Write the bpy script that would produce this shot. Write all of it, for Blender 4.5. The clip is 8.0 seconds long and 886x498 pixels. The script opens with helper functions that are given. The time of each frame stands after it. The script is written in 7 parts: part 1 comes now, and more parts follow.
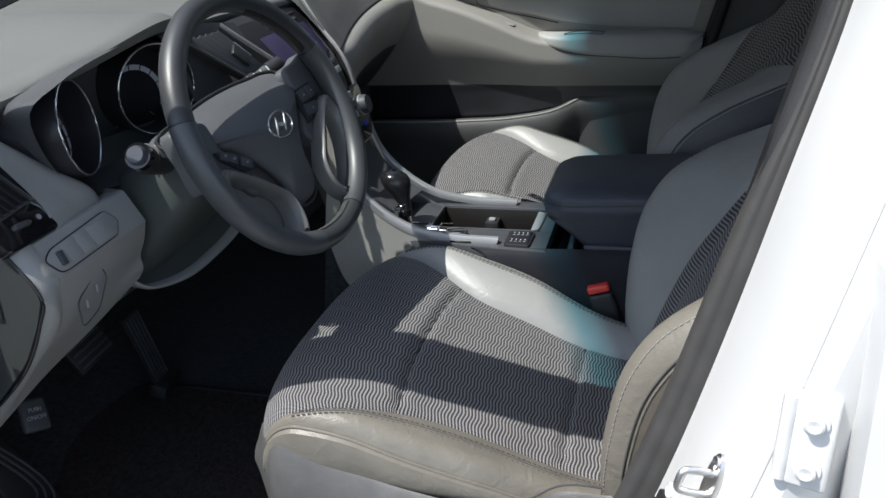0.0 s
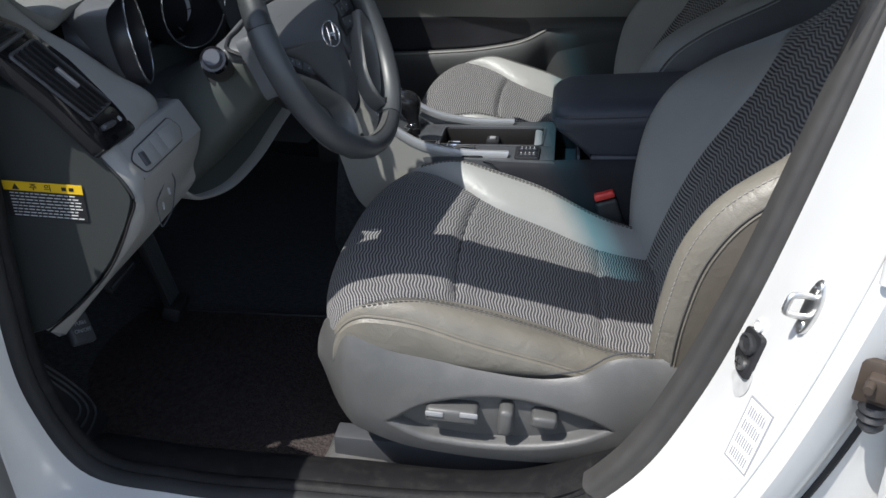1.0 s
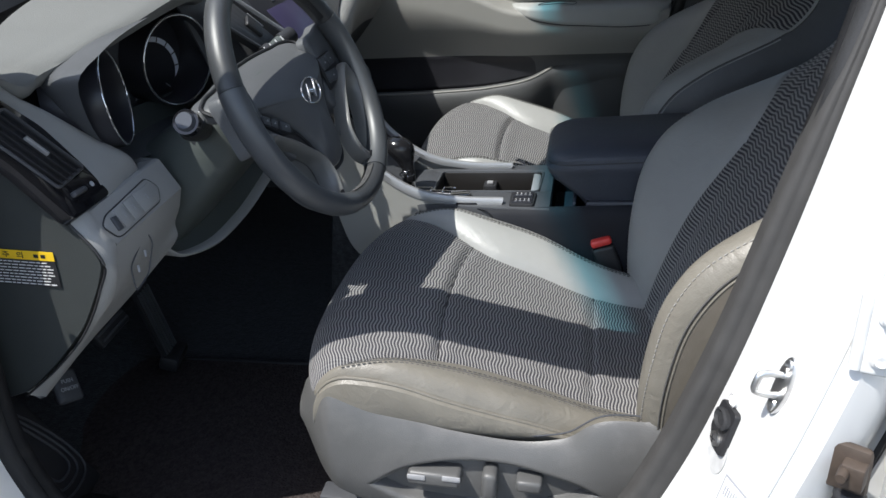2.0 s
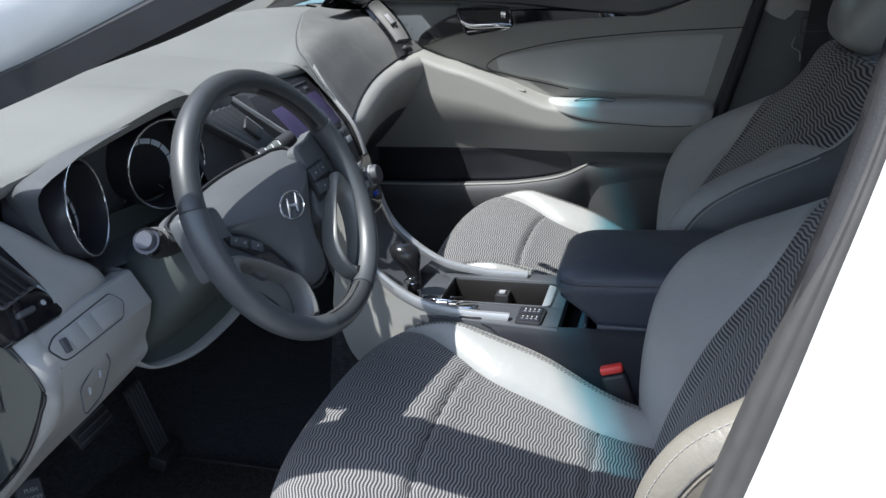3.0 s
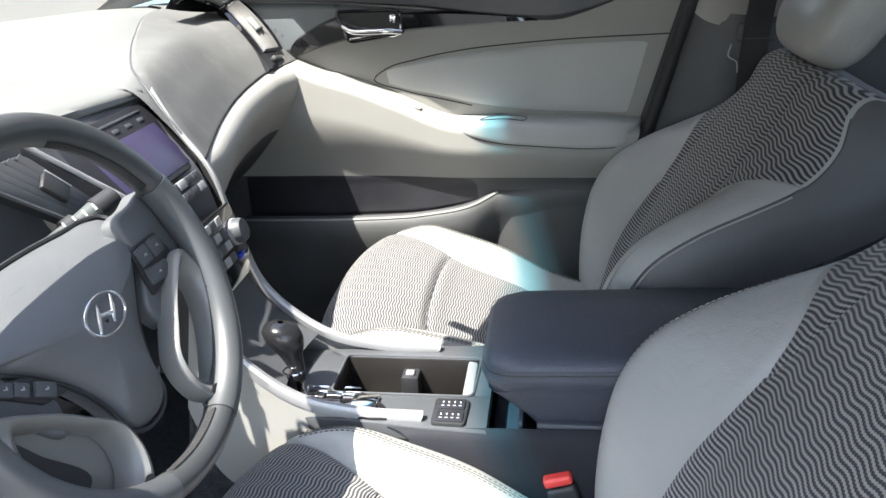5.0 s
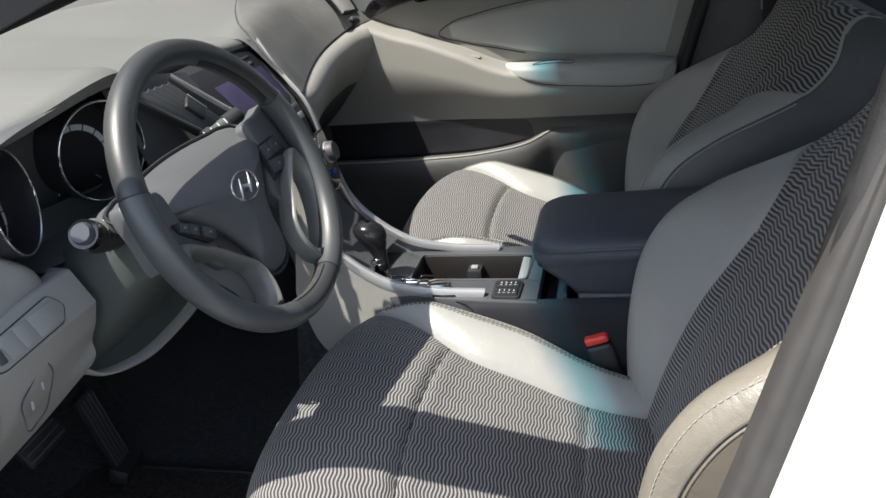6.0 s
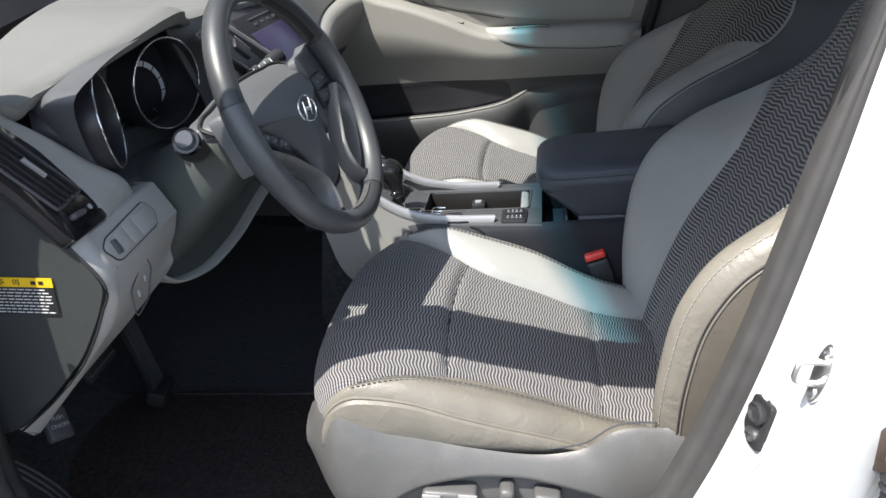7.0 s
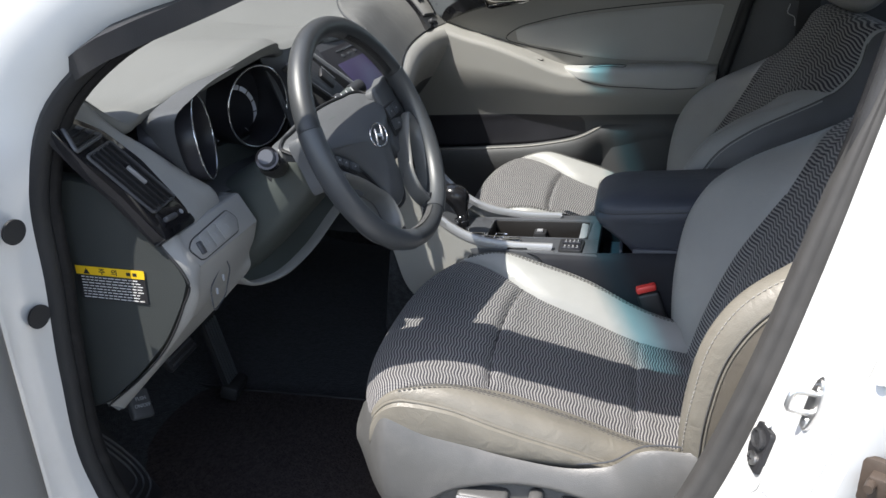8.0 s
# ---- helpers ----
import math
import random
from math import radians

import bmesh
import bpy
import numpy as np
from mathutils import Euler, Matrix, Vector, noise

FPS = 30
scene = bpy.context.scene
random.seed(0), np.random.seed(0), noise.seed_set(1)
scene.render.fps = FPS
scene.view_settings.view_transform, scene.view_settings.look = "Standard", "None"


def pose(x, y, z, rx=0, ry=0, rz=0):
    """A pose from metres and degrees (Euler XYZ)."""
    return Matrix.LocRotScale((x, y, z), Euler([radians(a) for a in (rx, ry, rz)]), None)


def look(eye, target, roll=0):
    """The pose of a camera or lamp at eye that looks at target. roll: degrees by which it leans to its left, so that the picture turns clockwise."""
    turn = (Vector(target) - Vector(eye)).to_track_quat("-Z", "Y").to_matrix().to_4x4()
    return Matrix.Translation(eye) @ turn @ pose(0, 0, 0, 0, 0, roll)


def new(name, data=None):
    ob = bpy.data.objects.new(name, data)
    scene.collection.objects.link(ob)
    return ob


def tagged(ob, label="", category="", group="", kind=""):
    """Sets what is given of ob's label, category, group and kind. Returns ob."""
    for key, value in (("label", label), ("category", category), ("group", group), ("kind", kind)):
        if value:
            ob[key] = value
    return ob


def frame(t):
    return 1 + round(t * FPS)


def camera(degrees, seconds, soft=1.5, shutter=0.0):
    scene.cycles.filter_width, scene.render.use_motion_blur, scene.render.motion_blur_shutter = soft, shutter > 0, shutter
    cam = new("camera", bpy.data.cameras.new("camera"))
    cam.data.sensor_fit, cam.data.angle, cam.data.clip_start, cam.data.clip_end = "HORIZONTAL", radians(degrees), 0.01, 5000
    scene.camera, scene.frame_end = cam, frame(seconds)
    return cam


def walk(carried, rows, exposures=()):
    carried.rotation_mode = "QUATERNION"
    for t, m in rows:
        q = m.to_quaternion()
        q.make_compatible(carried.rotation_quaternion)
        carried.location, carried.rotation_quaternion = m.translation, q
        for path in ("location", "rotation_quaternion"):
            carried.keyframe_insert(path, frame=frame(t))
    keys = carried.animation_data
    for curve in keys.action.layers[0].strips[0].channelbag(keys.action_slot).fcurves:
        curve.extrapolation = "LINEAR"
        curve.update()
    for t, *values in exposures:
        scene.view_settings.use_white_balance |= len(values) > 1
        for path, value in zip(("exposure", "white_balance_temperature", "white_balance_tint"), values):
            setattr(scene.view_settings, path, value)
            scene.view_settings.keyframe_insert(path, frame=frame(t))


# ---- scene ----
cam = camera(56.5, 8.0)
PATH = [
    (0, (0.086, -1.344, 1.162), (-0.444, 0.405, 0.35), -4.2),
    (0.1, (0.069, -1.349, 1.156), (-0.457, 0.381, 0.302), -4.5),
    (0.3, (0.026, -1.375, 1.143), (-0.422, 0.348, 0.231), -4.7),
    (0.5, (-0.026, -1.416, 1.127), (-0.407, 0.311, 0.193), -4.1),
    (1, (-0.096, -1.491, 1.136), (-0.379, 0.264, 0.219), -2.5),
    (1.2, (-0.094, -1.498, 1.155), (-0.373, 0.282, 0.286), -2.4),
    (2.3, (0.001, -1.393, 1.172), (-0.414, 0.365, 0.313), -5.0),
    (2.5, (0.02, -1.36, 1.196), (-0.427, 0.418, 0.396), -4.9),
    (2.7, (0.037, -1.339, 1.2), (-0.447, 0.454, 0.457), -4.3),
    (3, (0.062, -1.305, 1.208), (-0.475, 0.481, 0.486), -3.3),
    (3.5, (0.061, -1.226, 1.203), (-0.512, 0.556, 0.499), -2.1),
    (4, (-0.011, -1.023, 1.216), (-0.41, 0.806, 0.513), 0.4),
    (4.2, (-0.042, -0.953, 1.217), (-0.359, 0.888, 0.502), 0.8),
    (5.3, (-0.017, -1.021, 1.176), (-0.313, 0.807, 0.42), -3.8),
    (5.5, (0.002, -1.097, 1.168), (-0.34, 0.72, 0.405), -4.7),
    (6, (0.022, -1.24, 1.168), (-0.411, 0.555, 0.4), -6.0),
    (6.2, (0.006, -1.268, 1.16), (-0.445, 0.522, 0.391), -5.0),
    (6.5, (-0.025, -1.338, 1.155), (-0.426, 0.462, 0.38), -5.7),
    (7, (-0.095, -1.449, 1.137), (-0.359, 0.368, 0.345), -5.0),
    (7.5, (-0.096, -1.509, 1.149), (-0.378, 0.318, 0.384), -5.0),
    (8, (-0.03, -1.529, 1.16), (-0.502, 0.278, 0.444), -3.6),
]
walk(cam, [(t, look(eye, target, roll)) for t, eye, target, roll in PATH],
     [(0.0, 1.0, 6400, 10), (0.5, 1.05, 6400, 10), (1.0, 0.94, 6400, 10), (2.5, 1.38, 6300, 10), (3.0, 1.62, 6150, 10), (3.5, 1.84, 6050, 10), (4.0, 2.25, 6150, 10), (4.2, 2.42, 6200, 10), (5.3, 2.8, 6900, 11), (5.5, 2.3, 6950, 11), (6.0, 1.6, 6900, 11), (6.5, 1.58, 6700, 11), (7.0, 1.72, 6700, 11), (8.0, 1.54, 6600, 11)])


# ---- light and air ----
SUN_DIR = Vector((-0.39, -0.41, 1.0)).normalized()
sun_data = bpy.data.lights.new("sun", "SUN")
sun_data.energy, sun_data.angle, sun_data.color = 2.85, radians(0.5), (1.0, 0.965, 0.91)
sun = new("sun", sun_data)
sun.matrix_world = look(SUN_DIR * 20, (0, 0, 0))
world = bpy.data.worlds.new("sky")
scene.world = world
world.use_nodes = True
sky = world.node_tree.nodes.new("ShaderNodeTexSky")
sky.sky_type, sky.sun_disc = "NISHITA", False
sky.sun_elevation, sky.sun_rotation = math.asin(SUN_DIR.z), math.atan2(SUN_DIR.x, SUN_DIR.y)
backg = world.node_tree.nodes["Background"]
backg.inputs["Strength"].default_value = 0.125
pale = world.node_tree.nodes.new("ShaderNodeHueSaturation")
pale.inputs["Saturation"].default_value = 0.8
world.node_tree.links.new(sky.outputs["Color"], pale.inputs["Color"])
world.node_tree.links.new(pale.outputs["Color"], backg.inputs["Color"])


# ---- materials ----
def material(name, color, rough=0.5, metal=0.0, spec=0.5, grain=0.0, grain_size=0.002, vary=0.12, vary_size=0.08,
             stain=None, stain_size=0.15, coat=0.0, sheen=0.0, wrinkle=0.0):
    """A principled surface: base colour with broad and fine variation, and a fine relief."""
    m = bpy.data.materials.new(name)
    m.use_nodes = True
    nt = m.node_tree
    b = nt.nodes["Principled BSDF"]
    b.inputs["Roughness"].default_value, b.inputs["Metallic"].default_value = rough, metal
    b.inputs["Specular IOR Level"].default_value, b.inputs["Coat Weight"].default_value = spec, coat
    b.inputs["Coat Roughness"].default_value = 0.05
    b.inputs["Sheen Weight"].default_value = sheen
    tc = nt.nodes.new("ShaderNodeTexCoord")
    n1 = nt.nodes.new("ShaderNodeTexNoise")
    n1.inputs["Scale"].default_value, n1.inputs["Detail"].default_value = 1 / vary_size, 5
    nt.links.new(tc.outputs["Object"], n1.inputs["Vector"])
    ramp = nt.nodes.new("ShaderNodeValToRGB")
    ramp.color_ramp.elements[0].position, ramp.color_ramp.elements[1].position = 0.3, 0.7
    lo, hi = 1 - vary, 1 + vary
    ramp.color_ramp.elements[0].color = (*[c * lo for c in color], 1)
    ramp.color_ramp.elements[1].color = (*[min(1, c * hi) for c in color], 1)
    nt.links.new(n1.outputs["Fac"], ramp.inputs["Fac"])
    out = ramp.outputs["Color"]
    if stain:
        n2 = nt.nodes.new("ShaderNodeTexNoise")
        n2.inputs["Scale"].default_value, n2.inputs["Detail"].default_value = 1 / stain_size, 8
        n2.inputs["Roughness"].default_value = 0.7
        nt.links.new(tc.outputs["Object"], n2.inputs["Vector"])
        r2 = nt.nodes.new("ShaderNodeValToRGB")
        r2.color_ramp.elements[0].position, r2.color_ramp.elements[1].position = 0.5, 0.75
        nt.links.new(n2.outputs["Fac"], r2.inputs["Fac"])
        mix = nt.nodes.new("ShaderNodeMix")
        mix.data_type = "RGBA"
        nt.links.new(r2.outputs["Color"], mix.inputs["Factor"])
        nt.links.new(out, mix.inputs[6])
        mix.inputs[7].default_value = (*stain, 1)
        out = mix.outputs[2]
    nt.links.new(out, b.inputs["Base Color"])
    if grain:
        v = nt.nodes.new("ShaderNodeTexVoronoi")
        v.inputs["Scale"].default_value = 1 / grain_size
        nt.links.new(tc.outputs["Object"], v.inputs["Vector"])
        bump = nt.nodes.new("ShaderNodeBump")
        bump.inputs["Strength"].default_value, bump.inputs["Distance"].default_value = grain, grain_size * 0.5
        nt.links.new(v.outputs["Distance"], bump.inputs["Height"])
        nt.links.new(bump.outputs["Normal"], b.inputs["Normal"])
        if wrinkle:
            w = nt.nodes.new("ShaderNodeTexNoise")
            w.inputs["Scale"].default_value, w.inputs["Detail"].default_value, w.inputs["Distortion"].default_value = 38, 4, 1.2
            nt.links.new(tc.outputs["Object"], w.inputs["Vector"])
            bw = nt.nodes.new("ShaderNodeBump")
            bw.inputs["Strength"].default_value, bw.inputs["Distance"].default_value = wrinkle, 0.006
            nt.links.new(w.outputs["Fac"], bw.inputs["Height"])
            nt.links.new(bw.outputs["Normal"], bump.inputs["Normal"])
        rr = nt.nodes.new("ShaderNodeMapRange")
        rr.inputs["To Min"].default_value, rr.inputs["To Max"].default_value = max(0.05, rough - 0.08), min(1, rough + 0.08)
        nt.links.new(n1.outputs["Fac"], rr.inputs["Value"])
        nt.links.new(rr.outputs["Result"], b.inputs["Roughness"])
    return m


def wave_fabric(name, pitch=0.0047, wave=0.030, amp=0.0012):
    """Woven cloth: pale wavy ribs over a dark ground, with small dots in the weave."""
    m = bpy.data.materials.new(name)
    m.use_nodes = True
    nt = m.node_tree
    b = nt.nodes["Principled BSDF"]
    b.inputs["Roughness"].default_value, b.inputs["Sheen Weight"].default_value = 0.85, 0.15
    b.inputs["Specular IOR Level"].default_value = 0.2
    uv = nt.nodes.new("ShaderNodeTexCoord")
    sep = nt.nodes.new("ShaderNodeSeparateXYZ")
    nt.links.new(uv.outputs["UV"], sep.inputs[0])

    def mth(op, a, c=None):
        n = nt.nodes.new("ShaderNodeMath")
        n.operation = op
        for i, s in enumerate((a, c)):
            if s is None:
                continue
            if isinstance(s, (int, float)):
                n.inputs[i].default_value = s
            else:
                nt.links.new(s, n.inputs[i])
        return n.outputs[0]

    nz = nt.nodes.new("ShaderNodeTexNoise")
    nz.inputs["Scale"].default_value = 14
    nt.links.new(uv.outputs["UV"], nz.inputs["Vector"])
    wob = mth("MULTIPLY", mth("SUBTRACT", nz.outputs["Fac"], 0.5), 0.004)
    s1 = mth("SINE", mth("MULTIPLY", mth("ADD", sep.outputs[0], wob), 2 * math.pi / wave))
    ph = mth("ADD", mth("ADD", sep.outputs[1], wob), mth("MULTIPLY", s1, amp))
    rib = mth("SINE", mth("MULTIPLY", ph, 2 * math.pi / pitch))
    dots = mth("SINE", mth("MULTIPLY", sep.outputs[0], 2 * math.pi / 0.0030))
    rib2 = mth("ADD", rib, mth("MULTIPLY", dots, 0.34))
    ramp = nt.nodes.new("ShaderNodeValToRGB")
    e = ramp.color_ramp.elements
    e[0].position, e[0].color = 0.40, (0.040, 0.039, 0.046, 1)
    e[1].position, e[1].color = 0.72, (0.29, 0.282, 0.272, 1)
    nt.links.new(mth("MULTIPLY", mth("ADD", rib2, 1.0), 0.5), ramp.inputs["Fac"])
    nt.links.new(ramp.outputs["Color"], b.inputs["Base Color"])
    bump = nt.nodes.new("ShaderNodeBump")
    bump.inputs["Strength"].default_value, bump.inputs["Distance"].default_value = 0.5, 0.001
    nt.links.new(rib2, bump.inputs["Height"])
    nt.links.new(bump.outputs["Normal"], b.inputs["Normal"])
    return m


def clear_glass(name, band=None, tint=(0.94, 0.965, 0.955)):
    """A thin pane: mostly clear, with a mirror gloss; band: heights between which a blue shade band deepens."""
    m = bpy.data.materials.new(name)
    m.use_nodes = True
    nt = m.node_tree
    nt.nodes.remove(nt.nodes["Principled BSDF"])
    t = nt.nodes.new("ShaderNodeBsdfTransparent")
    t.inputs["Color"].default_value = (*tint, 1)
    g = nt.nodes.new("ShaderNodeBsdfGlossy")
    g.inputs["Roughness"].default_value = 0.02
    fr = nt.nodes.new("ShaderNodeFresnel")
    fr.inputs["IOR"].default_value = 1.45
    mix = nt.nodes.new("ShaderNodeMixShader")
    nt.links.new(fr.outputs[0], mix.inputs[0])
    nt.links.new(t.outputs[0], mix.inputs[1])
    nt.links.new(g.outputs[0], mix.inputs[2])
    nt.links.new(mix.outputs[0], nt.nodes["Material Output"].inputs["Surface"])
    if band:
        uv = nt.nodes.new("ShaderNodeTexCoord")
        sep = nt.nodes.new("ShaderNodeSeparateXYZ")
        nt.links.new(uv.outputs["UV"], sep.inputs[0])
        ramp = nt.nodes.new("ShaderNodeValToRGB")
        e = ramp.color_ramp.elements
        e[0].position, e[0].color = band[0], (*tint, 1)
        e[1].position, e[1].color = band[1], (0.006, 0.02, 0.03, 1)
        mid = e.new((band[0] + band[1]) / 2)
        mid.color = (0.14, 0.42, 0.52, 1)
        nt.links.new(sep.outputs[1], ramp.inputs["Fac"])
        nt.links.new(ramp.outputs["Color"], t.inputs["Color"])
    return m


M_LEATHER = material("grey_leather", (0.32, 0.319, 0.307), 0.38, wrinkle=0.16, grain=0.28, grain_size=0.0016, vary=0.07, vary_size=0.12, spec=0.55)
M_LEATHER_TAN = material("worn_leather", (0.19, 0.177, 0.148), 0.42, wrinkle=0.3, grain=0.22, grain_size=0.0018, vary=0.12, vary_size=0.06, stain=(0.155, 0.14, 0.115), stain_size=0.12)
M_FABRIC = wave_fabric("wave_cloth")
M_STITCH = material("stitch_thread", (0.32, 0.31, 0.29), 0.8, vary=0.05)
M_STITCHDARK = material("dark_thread", (0.09, 0.088, 0.084), 0.8, vary=0.05)
# brown leather darkened for the backrest sides: their shade is in the colour
M_SIDESHADE = material("shaded_side_leather", (0.115, 0.103, 0.084), 0.45, grain=0.18, grain_size=0.0016, vary=0.1, wrinkle=0.2)
M_SEATPLASTIC = material("grained_grey_plastic", (0.095, 0.095, 0.093), 0.42, grain=0.25, grain_size=0.0014, vary=0.06, stain=(0.12, 0.118, 0.115), stain_size=0.06)
M_DASHTOP = material("dash_pad_grey", (0.150, 0.152, 0.146), 0.62, grain=0.3, grain_size=0.0016, vary=0.05, vary_size=0.2)
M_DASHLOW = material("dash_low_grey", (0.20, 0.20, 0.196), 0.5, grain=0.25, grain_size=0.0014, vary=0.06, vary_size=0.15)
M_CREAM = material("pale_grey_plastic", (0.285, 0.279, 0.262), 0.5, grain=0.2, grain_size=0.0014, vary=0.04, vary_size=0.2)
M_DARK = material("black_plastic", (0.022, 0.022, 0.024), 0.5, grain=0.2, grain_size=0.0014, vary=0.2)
M_BLACKGLOSS = material("piano_black", (0.010, 0.010, 0.012), 0.08, vary=0.2, coat=0.6)
M_GREYDARK = material("charcoal_plastic", (0.065, 0.068, 0.075), 0.5, grain=0.2, grain_size=0.0014, vary=0.1)
M_NAVY = material("armrest_leather", (0.05, 0.055, 0.072), 0.45, wrinkle=0.12, grain=0.35, grain_size=0.002, vary=0.12)
M_SILVER = material("satin_silver", (0.40, 0.40, 0.41), 0.42, metal=0.5, vary=0.04)
M_SILVERPLASTIC = material("silver_paint", (0.36, 0.36, 0.37), 0.38, metal=0.2, vary=0.05)
M_CHROME = material("chrome", (0.82, 0.82, 0.83), 0.08, metal=1.0, vary=0.02)
M_BADGE = material("badge_metal", (0.66, 0.66, 0.68), 0.24, metal=0.9, vary=0.03)
M_STEEL = material("zinc_steel", (0.80, 0.79, 0.77), 0.34, metal=1.0, vary=0.12, vary_size=0.02)
M_WHEEL = material("wheel_leather", (0.040, 0.042, 0.045), 0.42, spec=0.7, grain=0.12, grain_size=0.0016, vary=0.1, vary_size=0.05)
M_WHEELGRIP = material("smooth_wheel_leather", (0.062, 0.066, 0.071), 0.43, spec=0.7, grain=0.08, grain_size=0.0012, vary=0.08)
M_LOOP = material("grey_loop_paint", (0.165, 0.163, 0.157), 0.38, metal=0.1, vary=0.06)
M_DASHLEAF = material("dash_leaf_grey", (0.125, 0.125, 0.121), 0.75, spec=0.25, grain=0.3, grain_size=0.0016, vary=0.06, vary_size=0.1, stain=(0.16, 0.158, 0.152), stain_size=0.07)
M_DOORGREY = material("door_insert_grey", (0.43, 0.432, 0.422), 0.55, grain=0.3, grain_size=0.0016, vary=0.05, vary_size=0.15)
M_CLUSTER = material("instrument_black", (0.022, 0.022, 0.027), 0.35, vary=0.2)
M_SCALE = material("dial_scale", (0.62, 0.64, 0.72), 0.5, vary=0.05)
M_VENTGREY = material("vent_charcoal", (0.075, 0.077, 0.083), 0.35, vary=0.1)
M_GREYCAP = material("cap_grey", (0.042, 0.047, 0.046), 0.55, grain=0.3, grain_size=0.0014, vary=0.06)
M_WHEELPAD = material("wheel_pad", (0.092, 0.095, 0.100), 0.5, spec=0.5, grain=0.3, grain_size=0.0012, vary=0.08)
M_PAINT = material("white_paint", (0.70, 0.70, 0.685), 0.25, vary=0.02, coat=0.5, stain=(0.63, 0.625, 0.60), stain_size=0.4)
M_STAIN = material("dirt_stain", (0.50, 0.47, 0.41), 0.6, vary=0.25, vary_size=0.01)
M_BAREPATCH = material("chipped_primer", (0.52, 0.52, 0.51), 0.6, vary=0.12, vary_size=0.01)
M_RUBBER = material("seal_rubber", (0.032, 0.0325, 0.034), 0.6, grain=0.2, grain_size=0.002, vary=0.2, spec=0.3, stain=(0.034, 0.034, 0.033), stain_size=0.05)
M_PILLAREDGE = material("edge_strip_grey", (0.062, 0.060, 0.058), 0.6, grain=0.08, grain_size=0.002, vary=0.12, vary_size=0.03, spec=0.25)
M_SWEEPSHADE = material("shaded_sweep_charcoal", (0.05, 0.052, 0.057), 0.55, grain=0.25, grain_size=0.0014, vary=0.08)
M_FACESHEEN = material("sky_sheen_grey", (0.16, 0.175, 0.19), 0.3, grain=0.12, grain_size=0.0014, vary=0.06, spec=0.6)
M_LINE = material("worn_line_paint", (0.45, 0.45, 0.44), 0.7, vary=0.15, vary_size=0.2)
M_FLANK = material("charcoal_flank_leather", (0.10, 0.100, 0.102), 0.45, grain=0.2, grain_size=0.0016, vary=0.08, wrinkle=0.15)
M_DOORCAP = material("door_cap_charcoal", (0.045, 0.046, 0.058), 0.32, grain=0.12, grain_size=0.0014, vary=0.08, spec=0.6)
M_SILL = material("sill_plastic", (0.012, 0.012, 0.013), 0.6, grain=0.3, grain_size=0.0014, vary=0.2, spec=0.2, stain=(0.028, 0.027, 0.026), stain_size=0.02)
M_KNEE = material("knee_grey", (0.30, 0.30, 0.291), 0.45, grain=0.25, grain_size=0.0014, vary=0.06, vary_size=0.15)
M_CHEEK = material("cheek_grey", (0.31, 0.31, 0.298), 0.45, grain=0.25, grain_size=0.0014, vary=0.04)
M_HOLLOW = material("hollow_charcoal", (0.085, 0.088, 0.094), 0.4, grain=0.2, grain_size=0.0014, vary=0.1)
M_KNOB = material("polished_knob_leather", (0.016, 0.016, 0.018), 0.18, vary=0.1, spec=0.5)
M_CONSIDE = material("console_side_black", (0.020, 0.021, 0.026), 0.7, spec=0.2, grain=0.2, grain_size=0.0016, vary=0.12)
M_SCREENCASE = material("screen_case_black", (0.018, 0.018, 0.022), 0.4, vary=0.1)
M_CARPET = material("black_carpet", (0.036, 0.038, 0.041), 0.95, grain=0.9, grain_size=0.003, vary=0.4, vary_size=0.01, sheen=0.2, spec=0.1)
M_MAT = material("grey_carpet_mat", (0.055, 0.046, 0.044), 0.95, grain=1.0, grain_size=0.005, vary=0.3, vary_size=0.008, spec=0.1)
M_SHROUD = material("column_plastic", (0.068, 0.078, 0.074), 0.5, grain=0.2, grain_size=0.0014, vary=0.06)
M_SCREEN = material("navigation_screen", (0.045, 0.038, 0.085), 0.35, vary=0.1)
M_RED = material("red_plastic", (0.78, 0.06, 0.05), 0.4, vary=0.06)
M_YELLOW = material("yellow_print", (0.85, 0.55, 0.02), 0.5, vary=0.03)
M_WHITE = material("white_print", (0.78, 0.78, 0.78), 0.5, vary=0.03)
M_GREYPRINT = material("grey_print", (0.33, 0.34, 0.36), 0.5, vary=0.03)
M_BROWN = material("greased_hinge_brown", (0.07, 0.052, 0.04), 0.5, vary=0.3, vary_size=0.02)
M_DOORSHADE = material("shaded_door_plastic", (0.075, 0.076, 0.078), 0.55, grain=0.2, grain_size=0.0014, vary=0.08)
M_TRAY = material("tray_rubber", (0.016, 0.014, 0.013), 0.5, vary=0.2)
M_HEADLINER = material("headliner_cloth", (0.42, 0.41, 0.39), 0.95, grain=0.4, vary=0.05)
M_GROUND = material("asphalt", (0.07, 0.07, 0.069), 0.9, grain=0.6, grain_size=0.008, vary=0.2, vary_size=0.3)
M_WINDSHIELD = clear_glass("windshield_glass", band=(0.895, 0.99))
M_WINDOW = clear_glass("window_glass")


